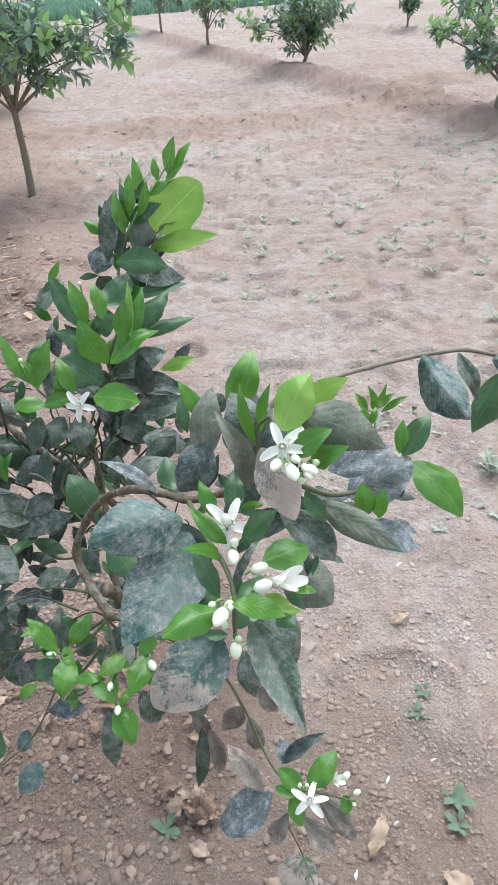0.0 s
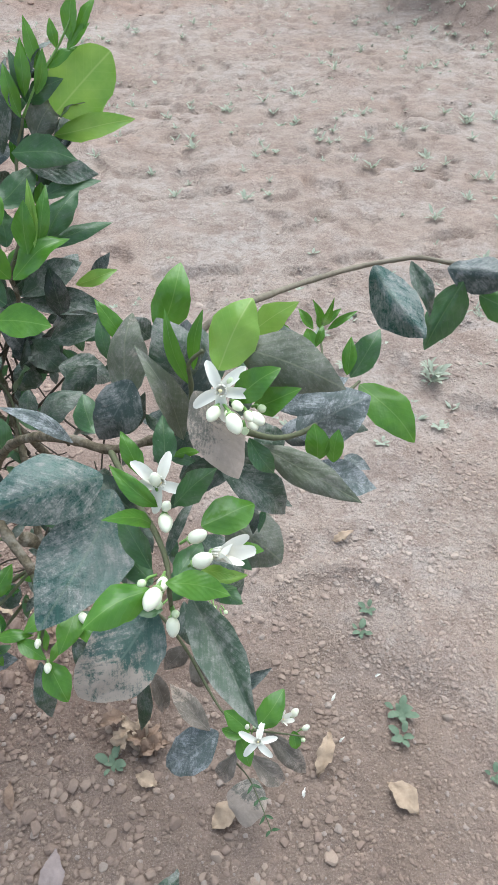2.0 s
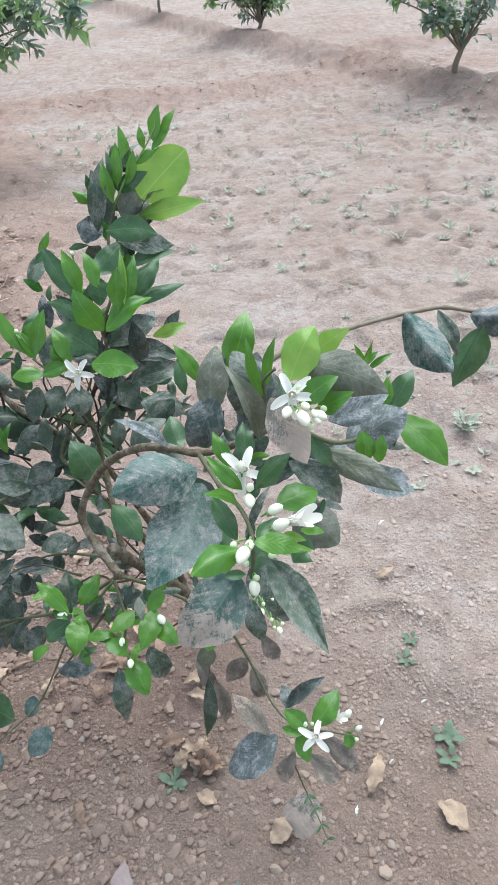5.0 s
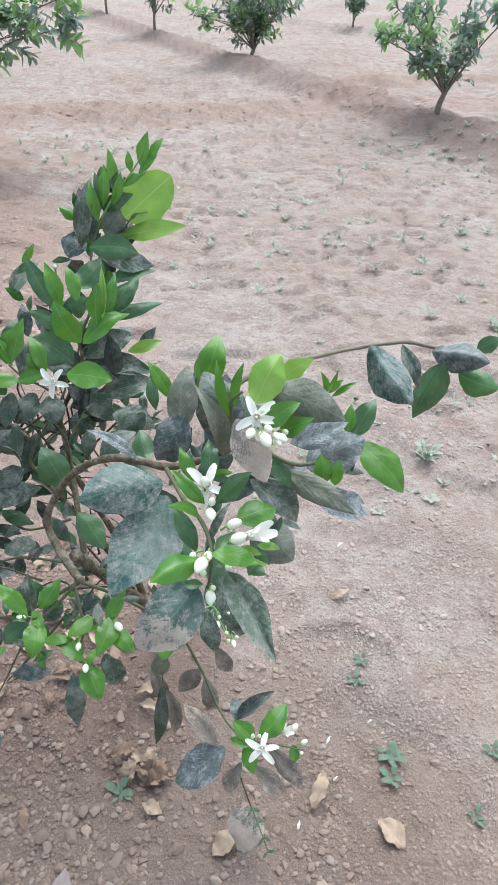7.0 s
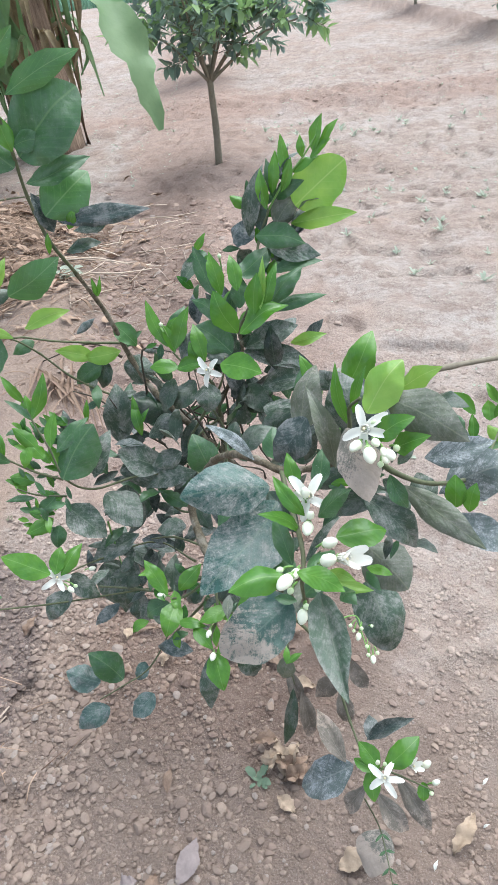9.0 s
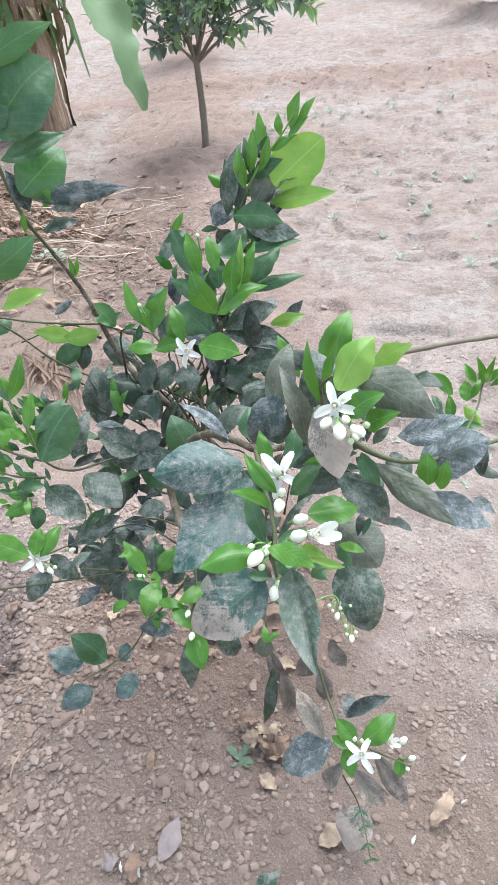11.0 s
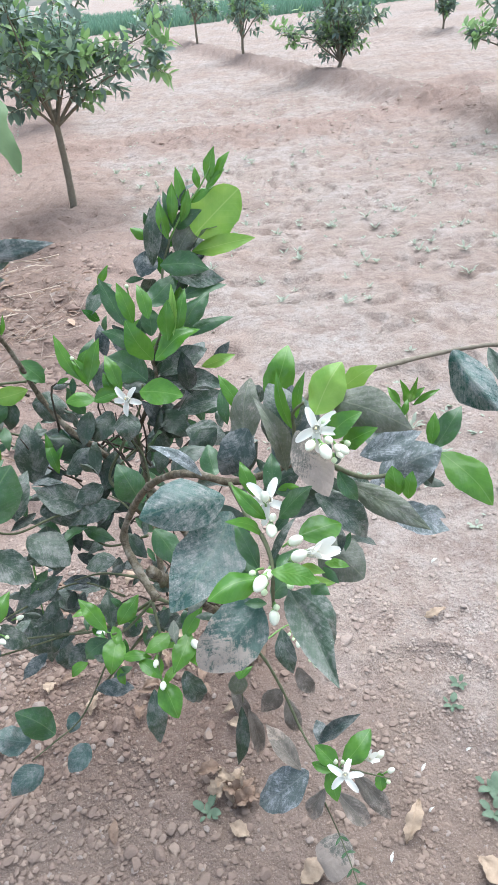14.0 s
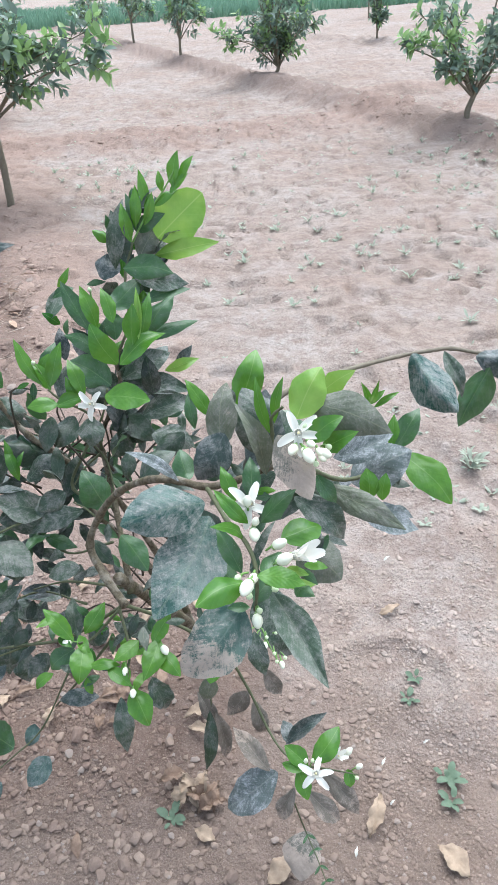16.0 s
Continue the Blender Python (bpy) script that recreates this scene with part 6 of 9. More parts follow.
leaf("G", (-0.071, 0.501, 0.557), (-0.074, 0.521, 0.571), (0.17, -0.57, 0.80), 0.010)
leaf("G", (-0.070, 0.502, 0.557), (-0.051, 0.516, 0.566), (-0.09, -0.45, 0.89), 0.009)
leaf("G", (0.068, 0.454, 0.410), (0.112, 0.492, 0.437), (-0.16, -0.44, 0.88), 0.034)
leaf("G", (0.059, 0.451, 0.408), (0.028, 0.479, 0.422), (0.01, -0.44, 0.90), 0.027)
leaf("G", (0.054, 0.449, 0.406), (0.022, 0.464, 0.401), (-0.26, -0.26, 0.93), 0.019)
leaf("G", (0.045, 0.453, 0.396), (0.055, 0.421, 0.369), (0.03, -0.65, 0.76), 0.024)
leaf("G", (0.121, 0.460, 0.373), (0.123, 0.442, 0.353), (0.09, -0.74, 0.67), 0.018)
leaf("W", (0.016, 0.497, 0.317), (-0.074, 0.489, 0.235), (-0.58, -0.46, 0.68), 0.064, 0.35)
leaf("T", (0.039, 0.452, 0.350), (0.011, 0.438, 0.286), (-0.37, -0.86, 0.35), 0.026, 0.6)
leaf("T", (0.057, 0.441, 0.357), (0.106, 0.418, 0.305), (0.35, -0.68, 0.64), 0.031, 0.6)
leaf("T", (0.084, 0.472, 0.353), (0.137, 0.429, 0.292), (0.14, -0.75, 0.65), 0.031, 0.6)
leaf("B", (0.034, 0.531, 0.337), (0.104, 0.553, 0.380), (-0.32, -0.52, 0.79), 0.024, 0.7)
leaf("B", (0.039, 0.531, 0.337), (0.035, 0.573, 0.339), (0.13, -0.03, 0.99), 0.025)
leaf("T", (0.004, 0.499, 0.318), (-0.051, 0.572, 0.338), (0.03, -0.25, 0.97), 0.034, 0.5)
leaf("K", (-0.084, 0.561, 0.404), (-0.099, 0.517, 0.308), (-0.20, -0.88, 0.44), 0.025)
leaf("T", (-0.077, 0.580, 0.368), (-0.068, 0.567, 0.242), (0.44, -0.89, 0.13), 0.028, 0.5)
leaf("T", (-0.020, 0.604, 0.382), (-0.061, 0.602, 0.322), (-0.42, -0.85, 0.31), 0.035)
leaf("T", (0.010, 0.572, 0.482), (0.034, 0.568, 0.419), (0.23, -0.96, 0.15), 0.026)
leaf("G", (-0.267, 0.574, 0.587), (-0.308, 0.604, 0.628), (0.36, -0.55, 0.75), 0.026)
leaf("G", (-0.251, 0.583, 0.590), (-0.219, 0.613, 0.621), (0.06, -0.75, 0.66), 0.026)
leaf("K", (-0.266, 0.597, 0.566), (-0.279, 0.654, 0.594), (0.17, -0.40, 0.90), 0.025)
leaf("G", (-0.252, 0.571, 0.580), (-0.258, 0.522, 0.556), (0.33, -0.44, 0.83), 0.034)
leaf("M", (-0.273, 0.584, 0.557), (-0.313, 0.570, 0.533), (-0.19, -0.68, 0.71), 0.031)
leaf("G", (-0.172, 0.567, 0.583), (-0.206, 0.538, 0.580), (0.21, -0.33, 0.92), 0.025)
leaf("G", (-0.217, 0.535, 0.568), (-0.182, 0.511, 0.555), (0.08, -0.40, 0.92), 0.021)
leaf("G", (-0.244, 0.542, 0.568), (-0.198, 0.540, 0.567), (-0.00, -0.38, 0.92), 0.018)
leaf("G", (-0.141, 0.564, 0.588), (-0.163, 0.506, 0.572), (0.18, -0.32, 0.93), 0.032)
leaf("G", (-0.151, 0.557, 0.584), (-0.121, 0.585, 0.616), (0.03, -0.77, 0.64), 0.022)
leaf("G", (-0.141, 0.550, 0.576), (-0.113, 0.517, 0.559), (0.14, -0.35, 0.93), 0.026)
leaf("G", (-0.184, 0.513, 0.544), (-0.162, 0.474, 0.513), (0.03, -0.61, 0.79), 0.036)
leaf("B", (-0.264, 0.600, 0.413), (-0.332, 0.603, 0.410), (-0.06, -0.46, 0.89), 0.029)
leaf("S", (-0.221, 0.573, 0.445), (-0.221, 0.532, 0.358), (0.13, -0.90, 0.42), 0.033)
leaf("S", (-0.173, 0.598, 0.453), (-0.155, 0.585, 0.380), (0.57, -0.78, 0.27), 0.036)
leaf("S", (-0.445, 0.789, 0.430), (-0.463, 0.729, 0.319), (0.36, -0.85, 0.39), 0.049)
leaf("S", (-0.378, 0.727, 0.376), (-0.422, 0.706, 0.337), (-0.14, -0.80, 0.58), 0.036)
leaf("S", (-0.341, 0.813, 0.439), (-0.422, 0.795, 0.454), (0.26, -0.43, 0.86), 0.035)
leaf("S", (-0.379, 0.777, 0.419), (-0.450, 0.780, 0.453), (0.32, -0.59, 0.74), 0.039)
leaf("S", (-0.228, 0.626, 0.553), (-0.261, 0.615, 0.526), (-0.30, -0.68, 0.66), 0.034)
leaf("S", (-0.208, 0.633, 0.553), (-0.162, 0.635, 0.520), (0.53, -0.52, 0.67), 0.032)
leaf("S", (-0.313, 0.757, 0.687), (-0.384, 0.747, 0.727), (0.47, -0.57, 0.68), 0.054)
leaf("G", (-0.352, 0.779, 0.734), (-0.368, 0.808, 0.785), (0.42, -0.73, 0.55), 0.018)
leaf("S", (-0.341, 0.781, 0.731), (-0.288, 0.799, 0.766), (-0.19, -0.72, 0.66), 0.035)
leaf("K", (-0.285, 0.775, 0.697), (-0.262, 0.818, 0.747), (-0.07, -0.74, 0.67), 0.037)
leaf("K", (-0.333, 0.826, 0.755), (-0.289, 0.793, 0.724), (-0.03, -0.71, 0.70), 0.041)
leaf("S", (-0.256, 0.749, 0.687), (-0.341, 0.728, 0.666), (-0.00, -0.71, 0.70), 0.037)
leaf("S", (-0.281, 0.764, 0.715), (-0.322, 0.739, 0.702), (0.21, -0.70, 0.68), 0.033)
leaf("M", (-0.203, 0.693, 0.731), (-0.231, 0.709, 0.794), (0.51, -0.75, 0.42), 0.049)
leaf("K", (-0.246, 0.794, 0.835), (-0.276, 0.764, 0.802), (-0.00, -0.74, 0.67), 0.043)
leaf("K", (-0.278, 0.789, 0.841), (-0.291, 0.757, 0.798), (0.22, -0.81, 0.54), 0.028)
leaf("S", (-0.222, 0.788, 0.834), (-0.222, 0.764, 0.797), (0.27, -0.81, 0.52), 0.040)
leaf("M", (-0.330, 0.752, 0.640), (-0.279, 0.745, 0.613), (0.32, -0.59, 0.74), 0.025)
leaf("S", (-0.389, 0.749, 0.650), (-0.388, 0.728, 0.565), (0.12, -0.96, 0.24), 0.066)
leaf("S", (-0.266, 0.689, 0.623), (-0.318, 0.686, 0.610), (-0.15, -0.64, 0.75), 0.032)
leaf("K", (-0.227, 0.661, 0.701), (-0.200, 0.639, 0.670), (0.27, -0.66, 0.70), 0.024)
leaf("M", (-0.184, 0.655, 0.712), (-0.149, 0.621, 0.668), (0.29, -0.63, 0.72), 0.039)
leaf("W", (-0.072, 0.489, 0.930), (-0.123, 0.497, 0.969), (0.38, -0.66, 0.65), 0.014)
leaf("M", (-0.066, 0.553, 0.881), (-0.076, 0.591, 0.901), (0.03, -0.45, 0.89), 0.027)
leaf("K", (-0.136, 0.630, 0.829), (-0.088, 0.654, 0.853), (-0.12, -0.57, 0.82), 0.034)
leaf("K", (-0.155, 0.692, 0.833), (-0.162, 0.668, 0.802), (0.08, -0.80, 0.60), 0.022)
leaf("G", (-0.187, 0.756, 0.888), (-0.121, 0.733, 0.888), (-0.19, -0.52, 0.83), 0.041)
leaf("G", (-0.261, 0.775, 0.870), (-0.302, 0.765, 0.875), (0.25, -0.67, 0.70), 0.025)
leaf("G", (-0.263, 0.773, 0.868), (-0.224, 0.786, 0.872), (0.15, -0.67, 0.72), 0.022)
leaf("S", (-0.178, 0.847, 0.859), (-0.067, 0.846, 0.835), (0.17, -0.63, 0.76), 0.039)
leaf("S", (-0.149, 0.821, 0.808), (-0.059, 0.835, 0.815), (0.03, -0.63, 0.78), 0.041)
leaf("S", (-0.176, 0.849, 0.862), (-0.097, 0.892, 0.881), (0.17, -0.64, 0.75), 0.042)
leaf("S", (-0.127, 0.869, 0.864), (-0.102, 0.905, 0.886), (0.14, -0.58, 0.80), 0.026)
leaf("Y", (-0.109, 0.878, 0.856), (-0.053, 0.888, 0.868), (0.02, -0.81, 0.59), 0.021)
leaf("M", (-0.135, 0.835, 0.934), (-0.046, 0.869, 0.943), (0.18, -0.67, 0.72), 0.022)
leaf("G", (-0.165, 0.798, 0.914), (-0.095, 0.824, 0.948), (-0.09, -0.70, 0.71), 0.037)
leaf("G", (-0.168, 0.798, 0.915), (-0.197, 0.801, 0.980), (0.23, -0.96, 0.15), 0.036)
leaf("G", (-0.191, 0.818, 0.965), (-0.208, 0.839, 1.023), (0.13, -0.92, 0.36), 0.023)
leaf("M", (-0.206, 0.833, 0.956), (-0.239, 0.864, 1.023), (0.30, -0.80, 0.52), 0.026)
leaf("M", (-0.192, 0.819, 0.921), (-0.244, 0.834, 0.953), (0.27, -0.64, 0.72), 0.024)
leaf("M", (-0.170, 0.832, 0.938), (-0.175, 0.858, 0.974), (0.08, -0.80, 0.60), 0.029)
leaf("G", (-0.142, 0.804, 0.941), (-0.135, 0.820, 0.998), (0.08, -0.96, 0.25), 0.025)
leaf("Y", (-0.133, 0.808, 0.947), (-0.129, 0.838, 1.015), (0.15, -0.91, 0.39), 0.012, 0.6)
leaf("G", (-0.131, 0.817, 0.942), (-0.112, 0.846, 1.003), (-0.06, -0.90, 0.44), 0.019)
leaf("M", (-0.124, 0.830, 0.944), (-0.078, 0.865, 0.987), (-0.09, -0.73, 0.68), 0.032)
leaf("G", (-0.168, 0.824, 0.969), (-0.181, 0.851, 1.014), (0.31, -0.77, 0.55), 0.022)
leaf("M", (-0.178, 0.859, 0.977), (-0.129, 0.899, 1.004), (0.13, -0.66, 0.74), 0.038)
leaf("M", (-0.129, 0.876, 0.975), (-0.054, 0.897, 0.983), (0.12, -0.73, 0.67), 0.024)
leaf("S", (-0.136, 0.898, 1.006), (-0.056, 0.899, 0.990), (0.14, -0.76, 0.64), 0.036)
leaf("M", (-0.150, 0.892, 1.024), (-0.076, 0.886, 1.014), (0.02, -0.73, 0.69), 0.037)
leaf("B", (-0.158, 0.909, 1.013), (-0.196, 0.928, 1.025), (-0.12, -0.68, 0.72), 0.040)
leaf("G", (-0.287, 0.811, 0.884), (-0.318, 0.835, 0.952), (0.38, -0.80, 0.46), 0.021)
leaf("M", (-0.284, 0.825, 0.886), (-0.265, 0.853, 0.933), (0.08, -0.86, 0.50), 0.027)
leaf("G", (-0.277, 0.811, 0.879), (-0.253, 0.837, 0.940), (-0.07, -0.91, 0.42), 0.024)
leaf("G", (-0.276, 0.809, 0.875), (-0.299, 0.825, 0.918), (0.45, -0.73, 0.51), 0.018)
leaf("M", (-0.187, 0.817, 0.871), (-0.246, 0.836, 0.909), (0.25, -0.67, 0.70), 0.050)
leaf("G", (-0.225, 0.795, 0.868), (-0.246, 0.827, 0.916), (0.28, -0.74, 0.62), 0.024)
leaf("S", (-0.265, 0.805, 0.862), (-0.251, 0.831, 0.903), (0.11, -0.86, 0.51), 0.023)
leaf("K", (-0.224, 0.801, 0.877), (-0.180, 0.802, 0.862), (0.26, -0.62, 0.74), 0.022)
leaf("Y", (-0.097, 0.939, 1.050), (-0.024, 0.948, 1.109), (-0.05, -0.97, 0.23), 0.072)
leaf("Y", (-0.104, 0.931, 1.027), (-0.005, 0.919, 1.044), (-0.18, -0.83, 0.53), 0.032)
leaf("S", (-0.164, 0.909, 1.017), (-0.141, 0.941, 1.111), (0.01, -0.95, 0.32), 0.027)
leaf("K", (-0.145, 0.914, 1.022), (-0.148, 0.931, 1.077), (0.11, -0.95, 0.30), 0.028)
leaf("M", (-0.126, 0.930, 1.064), (-0.136, 0.943, 1.118), (0.06, -0.97, 0.25), 0.017)
leaf("G", (-0.126, 0.922, 1.074), (-0.120, 0.938, 1.130), (-0.12, -0.95, 0.28), 0.017)
leaf("G", (-0.105, 0.930, 1.092), (-0.112, 0.943, 1.150), (0.15, -0.96, 0.24), 0.016)
leaf("G", (-0.082, 0.938, 1.117), (-0.084, 0.944, 1.146), (0.28, -0.93, 0.23), 0.012)
leaf("G", (-0.066, 0.940, 1.122), (-0.054, 0.951, 1.170), (-0.24, -0.93, 0.27), 0.019)
leaf("G", (-0.060, 0.942, 1.129), (-0.032, 0.950, 1.162), (-0.29, -0.84, 0.46), 0.014)
leaf("G", (-0.071, 0.938, 1.115), (-0.042, 0.945, 1.139), (-0.19, -0.86, 0.47), 0.014)
leaf("M", (-0.129, 0.939, 1.061), (-0.082, 0.940, 1.086), (-0.15, -0.93, 0.33), 0.024)
leaf("G", (-0.098, 0.932, 1.099), (-0.059, 0.940, 1.118), (-0.17, -0.75, 0.64), 0.015)
leaf("O", (-0.127, 0.928, 1.026), (-0.097, 0.952, 1.060), (0.18, -0.87, 0.47), 0.037)
leaf("G", (-0.166, 0.922, 1.057), (-0.190, 0.923, 1.074), (0.35, -0.75, 0.56), 0.018)
leaf("G", (-0.135, 0.915, 1.054), (-0.143, 0.930, 1.108), (0.19, -0.94, 0.28), 0.018)
leaf("G", (-0.113, 0.924, 1.075), (-0.096, 0.927, 1.121), (0.01, -1.00, 0.07), 0.015)
leaf("K", (-0.189, 0.862, 0.869), (-0.220, 0.832, 0.827), (0.10, -0.84, 0.53), 0.046)
leaf("K", (-0.174, 0.830, 0.808), (-0.135, 0.793, 0.780), (-0.04, -0.64, 0.77), 0.038)
leaf("S", (-0.172, 0.837, 0.819), (-0.145, 0.809, 0.768), (0.15, -0.83, 0.54), 0.034)
leaf("K", (-0.196, 0.832, 0.781), (-0.130, 0.832, 0.764), (0.16, -0.75, 0.64), 0.038)
leaf("S", (-0.129, 0.749, 0.820), (-0.067, 0.741, 0.799), (0.20, -0.58, 0.79), 0.040)
leaf("S", (-0.177, 0.812, 0.782), (-0.205, 0.806, 0.745), (-0.40, -0.80, 0.44), 0.042)
leaf("M", (-0.062, 0.713, 0.847), (-0.065, 0.743, 0.895), (-0.04, -0.85, 0.52), 0.018)
leaf("G", (-0.037, 0.722, 0.858), (-0.070, 0.750, 0.908), (0.15, -0.82, 0.56), 0.022)
leaf("D", (0.280, 0.836, 0.871), (0.327, 0.740, 0.821), (-0.36, -0.56, 0.75), 0.064, -1.1)
leaf("S", (0.358, 0.907, 0.833), (0.382, 0.859, 0.767), (-0.05, -0.81, 0.58), 0.029, 0.8)
leaf("M", (0.425, 0.870, 0.815), (0.377, 0.851, 0.714), (-0.53, -0.75, 0.39), 0.054, -0.8)
leaf("B", (0.405, 0.886, 0.829), (0.488, 0.836, 0.831), (-0.38, -0.59, 0.71), 0.055, -0.8)
leaf("A", (0.453, 0.868, 0.792), (0.513, 0.830, 0.781), (-0.36, -0.73, 0.58), 0.048)
leaf("M", (0.481, 0.878, 0.832), (0.516, 0.872, 0.855), (-0.44, -0.76, 0.48), 0.029)
leaf("G", (0.170, 0.781, 0.796), (0.136, 0.804, 0.819), (0.03, -0.70, 0.71), 0.019)
leaf("G", (0.189, 0.766, 0.797), (0.185, 0.784, 0.819), (0.03, -0.77, 0.64), 0.021)
leaf("G", (0.167, 0.740, 0.778), (0.164, 0.767, 0.808), (-0.09, -0.76, 0.65), 0.015)
leaf("Y", (0.186, 0.762, 0.792), (0.208, 0.734, 0.780), (-0.37, -0.58, 0.72), 0.017)
leaf("A", (0.170, 0.735, 0.772), (0.210, 0.724, 0.785), (-0.38, -0.43, 0.82), 0.016)
leaf("G", (0.194, 0.768, 0.800), (0.205, 0.783, 0.823), (-0.12, -0.79, 0.60), 0.011)
leaf("M", (0.156, 0.759, 0.782), (0.141, 0.785, 0.795), (-0.04, -0.47, 0.88), 0.012)
leaf("B", (0.008, 0.541, 0.900), (0.031, 0.577, 0.982), (-0.23, -0.87, 0.44), 0.051)
leaf("K", (0.034, 0.512, 0.910), (-0.012, 0.511, 0.877), (-0.42, -0.69, 0.59), 0.029)
leaf("K", (-0.025, 0.462, 0.855), (-0.068, 0.506, 0.875), (-0.01, -0.41, 0.91), 0.027)
leaf("M", (-0.016, 0.384, 0.867), (-0.044, 0.407, 0.886), (0.21, -0.47, 0.86), 0.023)
leaf("M", (-0.004, 0.367, 0.868), (0.017, 0.394, 0.866), (0.36, -0.23, 0.91), 0.020)
leaf("S", (-0.005, 0.388, 0.890), (0.025, 0.426, 0.920), (-0.17, -0.53, 0.83), 0.009)
leaf("Y", (0.024, 0.379, 0.880), (0.060, 0.382, 0.868), (0.33, -0.43, 0.84), 0.011)
leaf("K", (-0.077, 0.707, 0.846), (-0.123, 0.692, 0.815), (-0.17, -0.76, 0.62), 0.034)
leaf("S", (-0.005, 0.616, 0.940), (-0.020, 0.618, 0.963), (0.43, -0.83, 0.34), 0.025)
leaf("K", (0.088, 0.478, 0.881), (0.064, 0.498, 0.896), (0.04, -0.58, 0.81), 0.023)
leaf("S", (0.111, 0.546, 0.833), (0.094, 0.573, 0.856), (0.07, -0.61, 0.79), 0.032)
leaf("S", (0.153, 0.646, 0.821), (0.123, 0.679, 0.853), (0.08, -0.65, 0.76), 0.032)
leaf("K", (0.038, 0.488, 0.889), (0.010, 0.493, 0.871), (-0.53, -0.52, 0.67), 0.024)
leaf("O", (0.127, 0.616, 0.873), (0.187, 0.597, 0.837), (0.15, -0.75, 0.64), 0.029)
leaf("M", (0.197, 0.755, 0.740), (0.160, 0.782, 0.763), (-0.19, -0.77, 0.61), 0.025)
leaf("M", (-0.424, 0.763, 1.170), (-0.488, 0.732, 1.249), (0.73, -0.57, 0.38), 0.066)
leaf("M", (-0.411, 0.762, 1.183), (-0.329, 0.795, 1.253), (-0.00, -0.90, 0.43), 0.090)
leaf("A", (-0.401, 0.756, 1.255), (-0.316, 0.804, 1.290), (0.42, -0.88, 0.21), 0.033)
leaf("M", (-0.414, 0.764, 1.150), (-0.339, 0.811, 1.168), (0.34, -0.77, 0.54), 0.032, 0.5)
leaf("A", (-0.409, 0.778, 1.102), (-0.358, 0.830, 1.145), (0.35, -0.78, 0.52), 0.067)
leaf("B", (-0.397, 0.783, 1.093), (-0.281, 0.839, 1.089), (0.40, -0.80, 0.45), 0.029)
leaf("S", (-0.336, 0.812, 1.081), (-0.375, 0.780, 1.081), (0.49, -0.60, 0.63), 0.018)
leaf("K", (-0.405, 0.798, 1.044), (-0.360, 0.824, 1.048), (0.32, -0.66, 0.67), 0.022)
leaf("G", (-0.412, 0.751, 1.192), (-0.420, 0.754, 1.238), (0.47, -0.87, 0.13), 0.022)
leaf("B", (-0.412, 0.792, 1.075), (-0.427, 0.788, 1.131), (0.64, -0.76, 0.11), 0.028)
leaf("M", (-0.392, 0.807, 1.085), (-0.360, 0.822, 1.118), (0.24, -0.95, 0.20), 0.029)
leaf("M", (-0.410, 0.754, 1.198), (-0.371, 0.765, 1.201), (0.24, -0.89, 0.40), 0.028)
leaf("A", (-0.419, 0.742, 1.236), (-0.420, 0.749, 1.317), (0.42, -0.91, 0.08), 0.032)
leaf("A", (-0.420, 0.752, 1.228), (-0.414, 0.723, 1.251), (0.97, 0.23, 0.05), 0.034)
leaf("A", (-0.416, 0.749, 1.281), (-0.369, 0.756, 1.323), (0.19, -0.98, -0.05), 0.029)
leaf("M", (-0.457, 0.699, 1.334), (-0.445, 0.639, 1.252), (0.47, -0.68, 0.57), 0.042)
leaf("A", (-0.478, 0.735, 1.006), (-0.402, 0.765, 1.049), (0.25, -0.94, 0.22), 0.048)
leaf("M", (-0.592, 0.800, 0.989), (-0.649, 0.800, 1.040), (0.50, -0.66, 0.56), 0.032)
leaf("Y", (-0.547, 0.776, 0.976), (-0.595, 0.753, 1.014), (0.62, -0.70, 0.37), 0.013)
leaf("Y", (-0.532, 0.767, 0.990), (-0.505, 0.794, 1.040), (0.52, -0.84, 0.18), 0.020)
leaf("K", (-0.559, 0.789, 0.966), (-0.531, 0.816, 0.979), (0.35, -0.68, 0.65), 0.026)
leaf("Y", (-0.506, 0.784, 0.929), (-0.437, 0.813, 0.947), (0.20, -0.82, 0.54), 0.027)
leaf("M", (-0.553, 0.774, 0.926), (-0.600, 0.705, 0.877), (0.32, -0.69, 0.65), 0.078)
leaf("Y", (-0.520, 0.769, 0.921), (-0.560, 0.739, 0.949), (0.72, -0.55, 0.42), 0.017)
leaf("Y", (-0.437, 0.847, 0.842), (-0.489, 0.818, 0.872), (0.62, -0.62, 0.49), 0.027)
leaf("Y", (-0.395, 0.861, 0.848), (-0.456, 0.838, 0.846), (0.28, -0.77, 0.57), 0.030)
leaf("M", (-0.438, 0.860, 0.820), (-0.483, 0.841, 0.793), (0.16, -0.92, 0.35), 0.034)
leaf("K", (-0.438, 0.874, 0.823), (-0.450, 0.862, 0.771), (0.10, -0.97, 0.20), 0.031)
leaf("S", (-0.391, 0.851, 0.827), (-0.337, 0.856, 0.811), (0.24, -0.78, 0.57), 0.049)
leaf("A", (-0.396, 0.862, 0.898), (-0.362, 0.859, 0.860), (0.53, -0.68, 0.52), 0.033)
leaf("B", (-0.458, 0.846, 0.887), (-0.431, 0.870, 0.904), (0.27, -0.73, 0.62), 0.014)
leaf("M", (-0.516, 0.811, 0.893), (-0.544, 0.785, 0.883), (0.36, -0.65, 0.67), 0.024)
